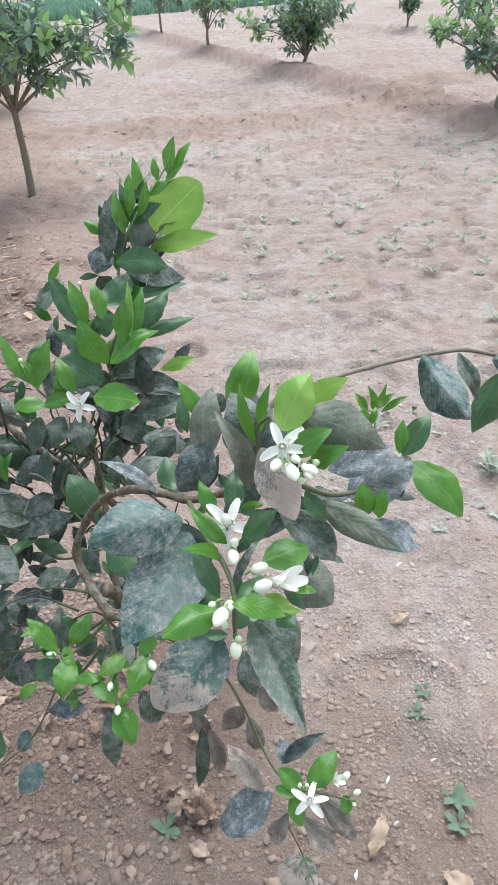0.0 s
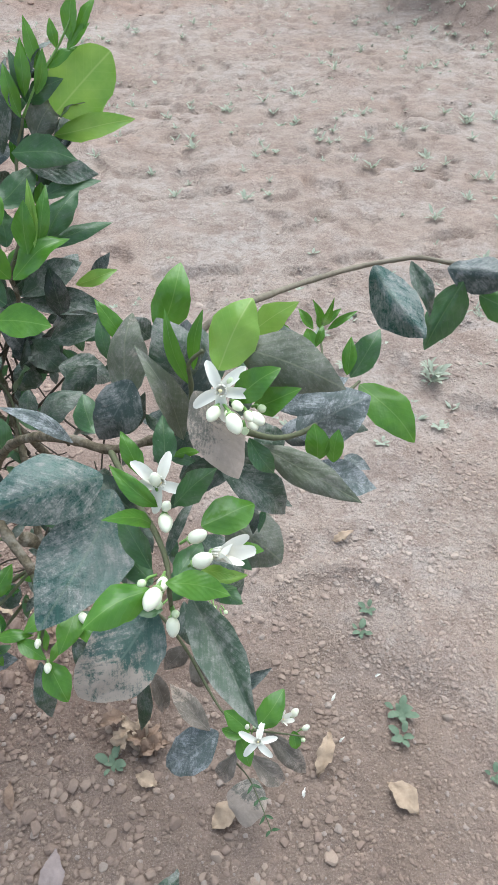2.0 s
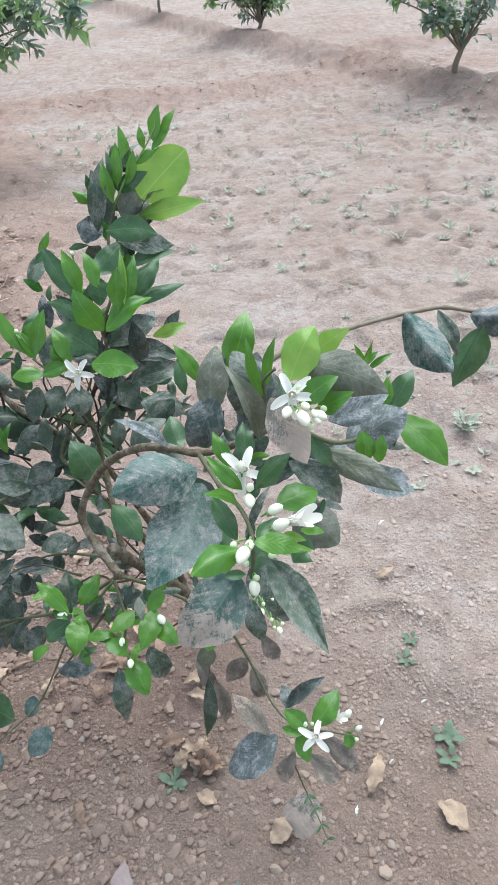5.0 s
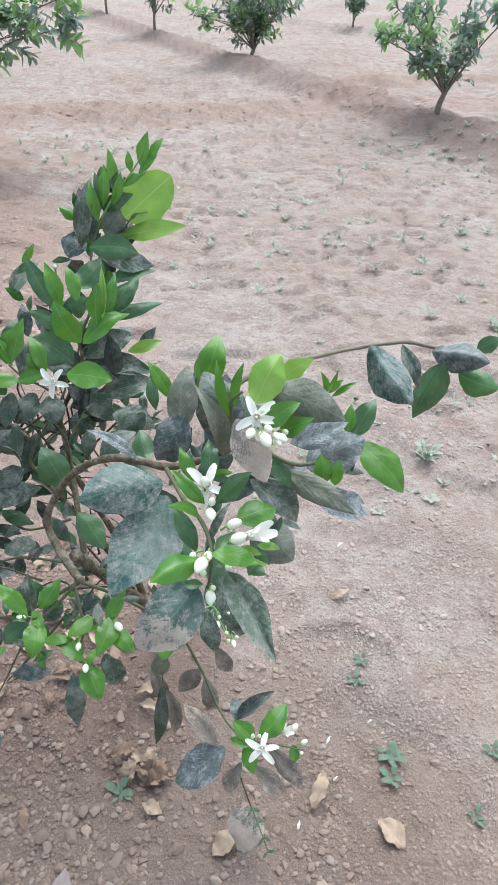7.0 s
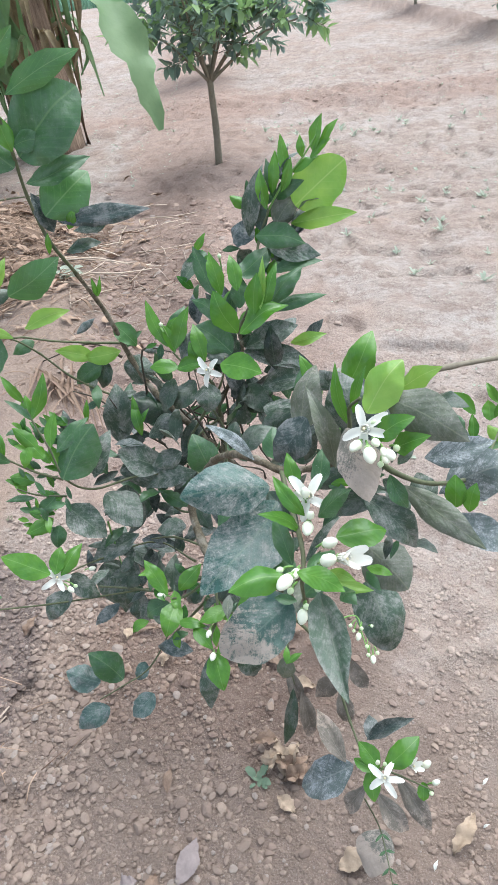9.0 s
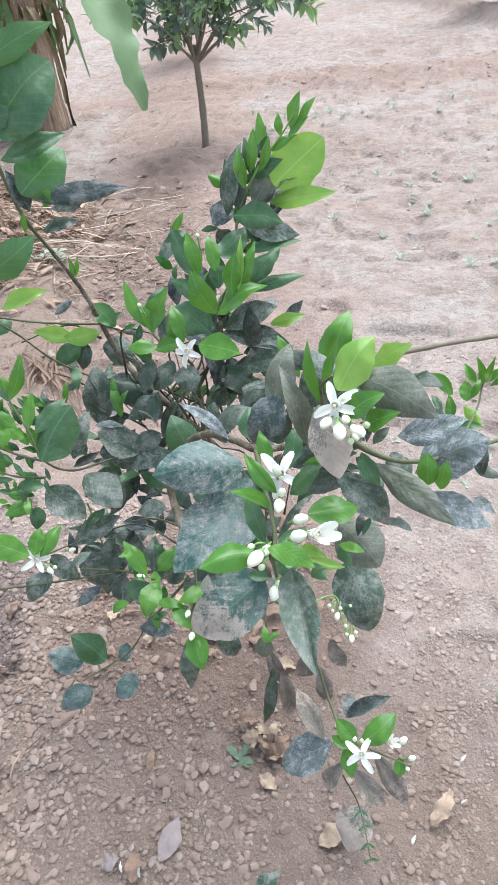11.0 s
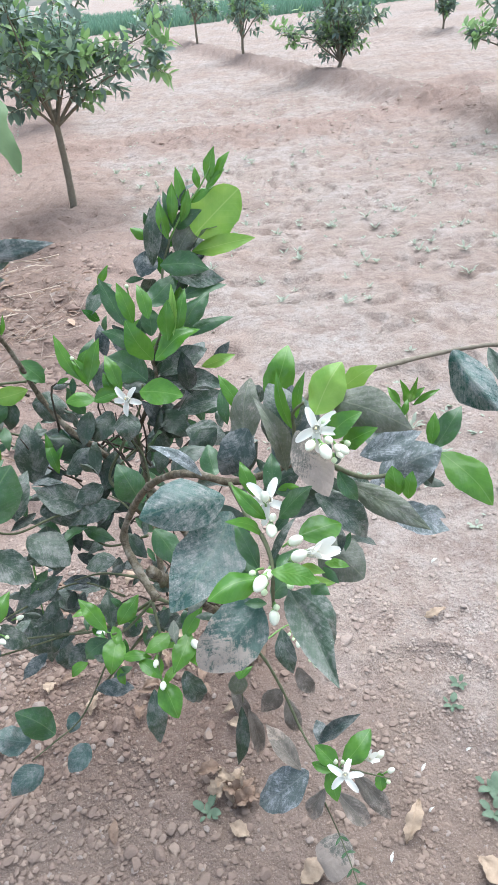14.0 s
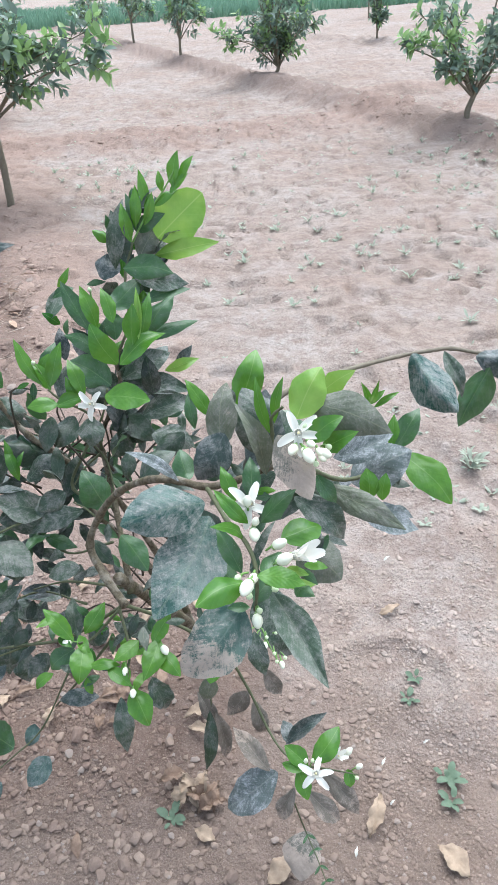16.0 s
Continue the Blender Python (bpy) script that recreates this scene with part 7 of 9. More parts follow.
leaf("S", (-0.404, 0.798, 0.701), (-0.411, 0.845, 0.793), (0.51, -0.75, 0.42), 0.053)
leaf("K", (-0.308, 0.819, 0.753), (-0.365, 0.812, 0.784), (0.44, -0.57, 0.69), 0.058)
leaf("S", (-0.383, 0.732, 0.693), (-0.295, 0.759, 0.702), (0.10, -0.60, 0.79), 0.060)
leaf("M", (-0.424, 0.638, 0.752), (-0.381, 0.692, 0.819), (0.11, -0.80, 0.58), 0.070)
leaf("S", (-0.397, 0.678, 0.724), (-0.380, 0.733, 0.779), (0.18, -0.72, 0.67), 0.037)
leaf("S", (-0.445, 0.652, 0.683), (-0.381, 0.636, 0.638), (0.39, -0.55, 0.74), 0.051)
leaf("S", (-0.393, 0.688, 0.684), (-0.329, 0.660, 0.645), (0.34, -0.40, 0.85), 0.058)
leaf("S", (-0.386, 0.739, 0.543), (-0.467, 0.685, 0.515), (0.04, -0.51, 0.86), 0.043)
leaf("S", (-0.444, 0.780, 0.467), (-0.380, 0.776, 0.428), (0.43, -0.47, 0.77), 0.039)
leaf("B", (-0.420, 0.796, 0.468), (-0.344, 0.797, 0.458), (0.12, -0.43, 0.89), 0.027)
leaf("S", (-0.506, 0.787, 0.407), (-0.462, 0.749, 0.310), (0.43, -0.76, 0.49), 0.073)
leaf("S", (-0.456, 0.772, 0.351), (-0.439, 0.748, 0.271), (0.63, -0.70, 0.34), 0.042)
leaf("G", (-0.440, 0.552, 0.635), (-0.498, 0.536, 0.683), (0.66, -0.30, 0.69), 0.039)
leaf("G", (-0.434, 0.554, 0.633), (-0.432, 0.587, 0.660), (0.34, -0.60, 0.72), 0.025)
leaf("G", (-0.426, 0.556, 0.629), (-0.405, 0.603, 0.655), (0.26, -0.55, 0.79), 0.024)
leaf("S", (-0.457, 0.599, 0.539), (-0.491, 0.561, 0.506), (0.05, -0.68, 0.73), 0.038)
leaf("S", (-0.447, 0.602, 0.579), (-0.407, 0.605, 0.527), (0.73, -0.41, 0.55), 0.034)
leaf("W", (-0.542, 0.526, 0.591), (-0.587, 0.454, 0.610), (0.61, -0.17, 0.78), 0.037)
leaf("M", (-0.532, 0.535, 0.588), (-0.581, 0.506, 0.609), (0.56, -0.45, 0.70), 0.023)
leaf("W", (-0.539, 0.523, 0.586), (-0.566, 0.444, 0.584), (0.48, -0.18, 0.86), 0.023)
leaf("G", (-0.467, 0.672, 0.836), (-0.443, 0.704, 0.900), (0.37, -0.88, 0.30), 0.021)
leaf("G", (-0.475, 0.682, 0.859), (-0.504, 0.688, 0.903), (0.53, -0.73, 0.44), 0.014)
leaf("G", (-0.467, 0.672, 0.836), (-0.475, 0.689, 0.869), (0.61, -0.64, 0.47), 0.021)
leaf("M", (-0.466, 0.673, 0.836), (-0.499, 0.671, 0.872), (0.64, -0.52, 0.57), 0.011)
leaf("G", (-0.456, 0.650, 0.797), (-0.490, 0.653, 0.835), (0.56, -0.63, 0.53), 0.022)
leaf("G", (-0.497, 0.622, 0.803), (-0.509, 0.642, 0.842), (0.44, -0.74, 0.52), 0.014)
leaf("M", (-0.489, 0.621, 0.794), (-0.528, 0.612, 0.826), (0.59, -0.57, 0.57), 0.018)
leaf("G", (-0.442, 0.660, 0.795), (-0.439, 0.694, 0.837), (0.36, -0.74, 0.57), 0.019)
leaf("M", (-0.434, 0.659, 0.787), (-0.397, 0.710, 0.819), (0.16, -0.61, 0.77), 0.026)
leaf("G", (-0.468, 0.648, 0.805), (-0.472, 0.625, 0.782), (0.33, -0.70, 0.63), 0.018)
leaf("G", (-0.449, 0.647, 0.785), (-0.467, 0.650, 0.807), (0.61, -0.52, 0.59), 0.021)
leaf("G", (-0.446, 0.652, 0.771), (-0.462, 0.659, 0.794), (0.61, -0.55, 0.58), 0.015)
leaf("G", (-0.469, 0.631, 0.750), (-0.500, 0.620, 0.767), (0.55, -0.49, 0.67), 0.021)
leaf("M", (-0.472, 0.622, 0.725), (-0.507, 0.600, 0.735), (0.51, -0.51, 0.69), 0.011)
leaf("G", (-0.451, 0.618, 0.688), (-0.483, 0.586, 0.683), (0.46, -0.55, 0.69), 0.025)
leaf("M", (-0.447, 0.635, 0.718), (-0.471, 0.613, 0.699), (0.24, -0.77, 0.60), 0.022)
leaf("M", (-0.447, 0.621, 0.671), (-0.451, 0.601, 0.640), (0.22, -0.84, 0.50), 0.026)
leaf("M", (-0.448, 0.646, 0.697), (-0.464, 0.641, 0.722), (0.78, -0.48, 0.40), 0.022)
leaf("G", (-0.434, 0.653, 0.761), (-0.451, 0.669, 0.796), (0.61, -0.57, 0.55), 0.016)
leaf("G", (-0.364, 0.785, 0.745), (-0.366, 0.806, 0.797), (0.39, -0.85, 0.37), 0.014)
leaf("G", (-0.358, 0.787, 0.744), (-0.341, 0.804, 0.773), (0.01, -0.88, 0.48), 0.011)
leaf("G", (-0.435, 0.762, 0.771), (-0.431, 0.775, 0.806), (0.51, -0.82, 0.26), 0.010)
leaf("G", (-0.415, 0.770, 1.052), (-0.410, 0.772, 1.082), (0.31, -0.95, -0.00), 0.009)
leaf("G", (-0.385, 0.786, 1.081), (-0.372, 0.790, 1.107), (0.14, -0.99, 0.07), 0.015)
leaf("G", (-0.400, 0.838, 0.956), (-0.401, 0.839, 0.988), (0.63, -0.78, 0.04), 0.008)
leaf("G", (-0.398, 0.839, 0.956), (-0.389, 0.845, 0.987), (0.36, -0.93, 0.07), 0.007)
leaf("M", (-0.477, 0.667, 0.184), (-0.541, 0.675, 0.248), (0.58, -0.49, 0.65), 0.059)
leaf("E", (-0.522, 0.652, 0.185), (-0.583, 0.642, 0.225), (0.56, -0.34, 0.76), 0.057)
leaf("E", (-0.507, 0.633, 0.129), (-0.565, 0.588, 0.110), (0.10, -0.49, 0.87), 0.049)
leaf("E", (-0.427, 0.682, 0.121), (-0.468, 0.641, 0.091), (-0.04, -0.57, 0.82), 0.048)
leaf("E", (-0.448, 0.719, 0.177), (-0.466, 0.693, 0.144), (-0.05, -0.77, 0.64), 0.031)
leaf("G", (-0.232, 0.793, 0.859), (-0.249, 0.807, 0.897), (0.34, -0.81, 0.47), 0.017)
stem(0.0014, 0.0009, (0.037, 0.458, 0.297), (0.057, 0.486, 0.145), (0.072, 0.452, 0.120), (0.084, 0.415, 0.106), bark=TWIG)
stem(0.006, 0.003, (-0.180, 0.571, 0.655), (-0.210, 0.613, 0.675), (-0.230, 0.649, 0.704), (-0.203, 0.642, 0.765), (-0.160, 0.595, 0.839), (-0.112, 0.536, 0.899), (-0.074, 0.505, 0.918), (-0.043, 0.485, 0.922), (-0.009, 0.488, 0.925), (0.026, 0.478, 0.946), (0.050, 0.466, 0.967))
stem(0.0042, 0.0032, (0.014, 0.710, 0.841), (0.065, 0.732, 0.880), (0.134, 0.779, 0.876), (0.207, 0.862, 0.843), (0.284, 0.923, 0.821), (0.340, 0.930, 0.823), (0.382, 0.937, 0.820), (0.432, 0.934, 0.808), (0.482, 0.931, 0.800), bark=TREE_BARK)
stem(0.0014, 0.001, (0.004, 0.684, 0.912), (0.006, 0.610, 0.924), (0.011, 0.543, 0.933))
stem(0.0026, 0.0016, (-0.043, 0.485, 0.922), (-0.024, 0.432, 0.920), (-0.007, 0.386, 0.930), (0.000, 0.364, 0.921), (-0.000, 0.349, 0.907), (-0.003, 0.367, 0.856))
stem(0.003, 0.002, (0.050, 0.466, 0.967), (0.072, 0.461, 0.948), (0.108, 0.490, 0.911), (0.155, 0.551, 0.871), (0.225, 0.696, 0.784), (0.259, 0.774, 0.730))
stem(0.002, 0.001, (0.161, 0.574, 0.853), (0.203, 0.766, 0.784), (0.216, 0.844, 0.776), (0.228, 0.853, 0.797))
stem(0.002, 0.0015, (0.026, 0.478, 0.946), (0.030, 0.481, 0.985), (0.030, 0.482, 1.005), (0.041, 0.478, 1.019))
stem(0.003, 0.0015, (-0.184, 0.585, 0.641), (-0.129, 0.602, 0.579), (-0.054, 0.596, 0.502), (-0.019, 0.578, 0.425), (0.007, 0.542, 0.366), (0.026, 0.503, 0.366), (0.048, 0.464, 0.391))
stem(0.002, 0.001, (0.048, 0.464, 0.391), (0.090, 0.459, 0.381), (0.136, 0.451, 0.371))
stem(0.0015, 0.001, (-0.049, 0.599, 0.504), (0.004, 0.655, 0.484), (0.020, 0.632, 0.466), (0.036, 0.603, 0.444))
stem(0.002, 0.001, (-0.077, 0.545, 0.590), (-0.072, 0.520, 0.546), (-0.080, 0.556, 0.425))
stem(0.0048, 0.0028, (-0.178, 0.611, 0.637), (-0.203, 0.741, 0.693), (-0.220, 0.810, 0.755), (-0.225, 0.817, 0.767), (-0.199, 0.830, 0.816), (-0.177, 0.837, 0.861), (-0.175, 0.826, 0.906))
stem(0.0026, 0.0018, (-0.175, 0.826, 0.906), (-0.150, 0.854, 0.955), (-0.151, 0.907, 1.006), (-0.134, 0.925, 1.051))
stem(0.0016, 0.0009, (-0.134, 0.925, 1.051), (-0.110, 0.927, 1.086), (-0.084, 0.937, 1.114), (-0.069, 0.942, 1.133), (-0.061, 0.946, 1.145))
stem(0.0022, 0.0014, (-0.222, 0.818, 0.750), (-0.249, 0.791, 0.739), (-0.267, 0.772, 0.721))
stem(0.002, 0.0012, (-0.202, 0.752, 0.706), (-0.212, 0.792, 0.745), (-0.229, 0.806, 0.770), (-0.240, 0.808, 0.797))
stem(0.002, 0.001, (-0.229, 0.707, 0.708), (-0.247, 0.729, 0.708), (-0.266, 0.740, 0.712))
stem(0.0022, 0.0014, (-0.207, 0.691, 0.667), (-0.295, 0.737, 0.610), (-0.347, 0.768, 0.650), (-0.380, 0.763, 0.694))
stem(0.0022, 0.0014, (-0.198, 0.644, 0.616), (-0.297, 0.705, 0.577), (-0.386, 0.776, 0.493))
stem(0.003, 0.0015, (-0.220, 0.810, 0.755), (-0.222, 0.805, 0.823), (-0.262, 0.804, 0.859), (-0.280, 0.809, 0.877))
stem(0.003, 0.0015, (-0.203, 0.741, 0.693), (-0.269, 0.769, 0.717), (-0.243, 0.790, 0.771), (-0.207, 0.798, 0.826), (-0.186, 0.779, 0.886))
stem(0.0025, 0.0015, (-0.201, 0.613, 0.602), (-0.187, 0.564, 0.570), (-0.190, 0.530, 0.557), (-0.184, 0.512, 0.543))
stem(0.0025, 0.0015, (-0.201, 0.613, 0.602), (-0.242, 0.586, 0.576), (-0.260, 0.572, 0.583))
stem(0.002, 0.001, (-0.191, 0.563, 0.571), (-0.153, 0.564, 0.577), (-0.139, 0.558, 0.583))
stem(0.003, 0.002, (-0.198, 0.616, 0.604), (-0.300, 0.639, 0.518), (-0.421, 0.712, 0.422), (-0.510, 0.743, 0.379))
stem(0.0025, 0.0015, (-0.221, 0.613, 0.540), (-0.296, 0.619, 0.435), (-0.370, 0.668, 0.303))
stem(0.006, 0.0031, (-0.235, 0.805, 0.693), (-0.301, 0.822, 0.754), (-0.337, 0.836, 0.780), (-0.374, 0.852, 0.836), (-0.396, 0.849, 0.921), (-0.410, 0.816, 1.004))
stem(0.003, 0.0017, (-0.410, 0.816, 1.004), (-0.419, 0.785, 1.067), (-0.426, 0.776, 1.130), (-0.422, 0.767, 1.187), (-0.417, 0.754, 1.227), (-0.415, 0.747, 1.258))
stem(0.0021, 0.0012, (-0.396, 0.867, 0.860), (-0.451, 0.863, 0.862), (-0.493, 0.823, 0.887), (-0.517, 0.792, 0.910), (-0.540, 0.770, 0.925), (-0.543, 0.779, 0.977))
stem(0.0021, 0.0012, (-0.312, 0.845, 0.738), (-0.423, 0.848, 0.767), (-0.479, 0.830, 0.813), (-0.509, 0.805, 0.873), (-0.531, 0.782, 0.911), (-0.547, 0.763, 0.923))
stem(0.0021, 0.0012, (-0.275, 0.768, 0.669), (-0.345, 0.726, 0.693), (-0.404, 0.680, 0.699), (-0.425, 0.646, 0.746), (-0.443, 0.658, 0.794), (-0.465, 0.672, 0.833), (-0.487, 0.690, 0.885))
stem(0.002, 0.001, (-0.434, 0.651, 0.741), (-0.463, 0.635, 0.766), (-0.487, 0.623, 0.794), (-0.497, 0.622, 0.804))
stem(0.002, 0.001, (-0.437, 0.649, 0.708), (-0.469, 0.626, 0.728), (-0.490, 0.613, 0.750))
stem(0.0021, 0.0012, (-0.287, 0.734, 0.489), (-0.384, 0.783, 0.479), (-0.445, 0.683, 0.528), (-0.430, 0.562, 0.622))
stem(0.0019, 0.0012, (-0.381, 0.741, 0.399), (-0.434, 0.638, 0.484), (-0.475, 0.560, 0.550), (-0.536, 0.516, 0.579), (-0.571, 0.473, 0.608))
stem(0.0019, 0.0012, (-0.341, 0.705, 0.353), (-0.423, 0.694, 0.201), (-0.476, 0.656, 0.177), (-0.520, 0.630, 0.159))
stem(0.0015, 0.001, (-0.386, 0.659, 0.648), (-0.472, 0.783, 0.398), (-0.458, 0.762, 0.358))
blossom((0.051, 0.429, 1.020), (-0.19, -0.80, 0.57), 0.04, -0.1)
blossom((-0.001, 0.410, 0.956), (0.24, -0.74, 0.63), 0.041, 0.3)
blossom((0.035, 0.352, 0.940), (0.63, -0.54, 0.56), 0.046, 1)
blossom((0.069, 0.437, 0.412), (-0.07, -0.47, 0.88), 0.045, 0)
blossom((0.103, 0.468, 0.398), (0.52, -0.41, 0.75), 0.038, 0.8)
blossom((-0.209, 0.765, 0.871), (-0.16, -0.81, 0.56), 0.043, -0.4)
blossom((-0.437, 0.557, 0.623), (0.62, -0.46, 0.64), 0.042, 0.2)
bud((0.043, 0.413, 1.013), (0.048, 0.423, 1.013), 0.009)
bud((0.054, 0.411, 1.011), (0.051, 0.422, 1.013), 0.007)
bud((0.056, 0.400, 1.014), (0.053, 0.412, 1.017), 0.0105)
bud((0.060, 0.414, 1.017), (0.056, 0.423, 1.015), 0.007)
bud((0.067, 0.409, 1.011), (0.063, 0.420, 1.012), 0.0065)
bud((0.069, 0.405, 1.007), (0.065, 0.416, 1.007), 0.007)
bud((0.072, 0.407, 1.010), (0.066, 0.417, 1.009), 0.009)
bud((0.077, 0.418, 1.009), (0.071, 0.426, 1.005), 0.006)
bud((0.064, 0.411, 0.996), (0.064, 0.421, 0.997), 0.0055)
bud((0.057, 0.432, 1.025), (0.055, 0.436, 1.016), 0.006)
bud((0.002, 0.383, 0.941), (0.001, 0.395, 0.942), 0.01)
bud((-0.010, 0.329, 0.929), (-0.003, 0.342, 0.930), 0.0115)
bud((-0.017, 0.343, 0.928), (-0.007, 0.351, 0.925), 0.006)
bud((-0.003, 0.341, 0.927), (-0.001, 0.352, 0.926), 0.008)
bud((-0.008, 0.337, 0.909), (-0.004, 0.348, 0.909), 0.006)
bud((0.024, 0.368, 0.941), (0.011, 0.371, 0.931), 0.01)
bud((0.026, 0.344, 0.945), (0.016, 0.347, 0.936), 0.011)
bud((0.016, 0.340, 0.912), (0.008, 0.349, 0.910), 0.006)
bud((-0.002, 0.346, 0.864), (-0.002, 0.363, 0.868), 0.01)
bud((0.001, 0.353, 0.870), (-0.002, 0.363, 0.868), 0.006)
bud((-0.002, 0.404, 0.965), (-0.002, 0.404, 0.953), 0.008)
bud((0.004, 0.391, 0.950), (0.001, 0.393, 0.940), 0.007)
bud((0.000, 0.642, 0.474), (0.008, 0.656, 0.474), 0.006)
bud((0.018, 0.640, 0.472), (0.017, 0.653, 0.472), 0.006)
bud((0.006, 0.636, 0.469), (0.009, 0.652, 0.471), 0.005)
bud((0.014, 0.630, 0.464), (0.016, 0.648, 0.468), 0.009)
bud((0.028, 0.619, 0.456), (0.028, 0.633, 0.457), 0.006)
bud((0.031, 0.609, 0.448), (0.032, 0.626, 0.451), 0.006)
bud((0.039, 0.604, 0.445), (0.037, 0.622, 0.448), 0.009)
bud((0.045, 0.612, 0.452), (0.039, 0.625, 0.451), 0.006)
bud((0.034, 0.644, 0.476), (0.028, 0.649, 0.470), 0.005)
bud((-0.276, 0.572, 0.588), (-0.261, 0.578, 0.578), 0.009)
bud((-0.191, 0.527, 0.568), (-0.189, 0.547, 0.573), 0.008)
bud((-0.181, 0.503, 0.549), (-0.182, 0.516, 0.548), 0.009)
bud((-0.133, 0.545, 0.584), (-0.139, 0.557, 0.584), 0.011)
bud((-0.198, 0.857, 1.009), (-0.197, 0.857, 0.986), 0.006)
bud((-0.293, 0.816, 0.920), (-0.285, 0.816, 0.898), 0.006)
bud((0.057, 0.458, 0.411), (0.055, 0.457, 0.401), 0.007)
bud((0.047, 0.454, 0.408), (0.055, 0.454, 0.400), 0.006)
bud((0.067, 0.457, 0.412), (0.062, 0.453, 0.400), 0.006)
bud((0.125, 0.476, 0.394), (0.114, 0.472, 0.381), 0.01)
bud((0.139, 0.461, 0.376), (0.127, 0.461, 0.366), 0.008)
bud((0.133, 0.448, 0.368), (0.126, 0.458, 0.364), 0.006)
bud((-0.415, 0.552, 0.604), (-0.433, 0.560, 0.610), 0.008)
bud((-0.410, 0.559, 0.605), (-0.429, 0.563, 0.610), 0.006)
bud((-0.418, 0.622, 0.575), (-0.432, 0.620, 0.571), 0.008)
bud((-0.285, 0.586, 0.571), (-0.279, 0.598, 0.567), 0.009)


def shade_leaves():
    """The older leaves inside the shrub, behind the ones that stand out; most are coloured darker for the shade there.
    """
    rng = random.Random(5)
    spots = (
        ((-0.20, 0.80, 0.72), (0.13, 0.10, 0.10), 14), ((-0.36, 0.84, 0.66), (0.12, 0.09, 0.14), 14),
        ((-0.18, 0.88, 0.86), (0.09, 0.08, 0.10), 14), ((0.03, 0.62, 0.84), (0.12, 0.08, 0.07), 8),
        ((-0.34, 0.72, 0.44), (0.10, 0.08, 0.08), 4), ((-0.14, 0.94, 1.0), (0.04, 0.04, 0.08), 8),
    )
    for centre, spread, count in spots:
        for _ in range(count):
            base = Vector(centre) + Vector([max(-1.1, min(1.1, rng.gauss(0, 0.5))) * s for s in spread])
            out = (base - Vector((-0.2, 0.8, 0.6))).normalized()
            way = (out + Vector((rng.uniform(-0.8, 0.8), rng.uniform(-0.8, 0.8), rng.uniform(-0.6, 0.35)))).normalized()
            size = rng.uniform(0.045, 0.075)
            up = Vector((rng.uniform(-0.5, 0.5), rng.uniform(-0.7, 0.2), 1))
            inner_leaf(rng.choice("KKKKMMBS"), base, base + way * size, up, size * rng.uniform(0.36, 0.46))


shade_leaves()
inner_foliage()


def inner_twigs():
    """Thin bare twigs that fork through the inside of the shrub, coloured dark for the shade there."""
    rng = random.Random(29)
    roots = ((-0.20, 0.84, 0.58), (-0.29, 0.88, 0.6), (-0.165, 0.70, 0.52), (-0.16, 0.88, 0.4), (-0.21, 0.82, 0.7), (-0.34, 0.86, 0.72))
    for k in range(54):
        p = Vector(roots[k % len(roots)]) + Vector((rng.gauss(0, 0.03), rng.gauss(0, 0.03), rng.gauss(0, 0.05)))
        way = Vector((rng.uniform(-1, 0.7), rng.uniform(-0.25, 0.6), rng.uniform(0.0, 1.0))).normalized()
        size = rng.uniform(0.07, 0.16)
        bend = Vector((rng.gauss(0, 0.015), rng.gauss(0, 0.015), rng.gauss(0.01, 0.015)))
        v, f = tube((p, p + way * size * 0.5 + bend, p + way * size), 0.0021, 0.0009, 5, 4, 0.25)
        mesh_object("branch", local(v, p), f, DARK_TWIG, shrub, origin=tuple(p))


inner_twigs()


# ---- orchard trees ----
def leaf_cloud(spots, size, rng):
    """Verts and faces of many small folded leaves; each spot is a place and a way."""
    verts, faces = [], []
    for place, way in spots:
        s = size * rng.uniform(0.65, 1.2)
        w = s * rng.uniform(0.2, 0.27)
        way = way.normalized()
        side = way.cross(Vector((rng.uniform(-0.7, 0.7), rng.uniform(-0.7, 0.7), 1))).normalized()
        up = side.cross(way)
        n = len(verts)
        droop = rng.uniform(0.0, 0.25)
        at = lambda u, k, lift: place + way * (s * u) + side * (k * w) + up * (lift * w - droop * s * u * u)
        verts += [at(0, 0, 0), at(0.3, 1, 0.3), at(0.3, 0, 0), at(0.3, -1, 0.3), at(0.68, 0.8, 0.25), at(0.68, 0, 0), at(0.68, -0.8, 0.25), at(1, 0, 0)]
        faces += [(n, n + 2, n + 1), (n, n + 3, n + 2), (n + 1, n + 2, n + 5, n + 4), (n + 2, n + 3, n + 6, n + 5), (n + 4, n + 5, n + 7), (n + 5, n + 6, n + 7)]
    return verts, faces


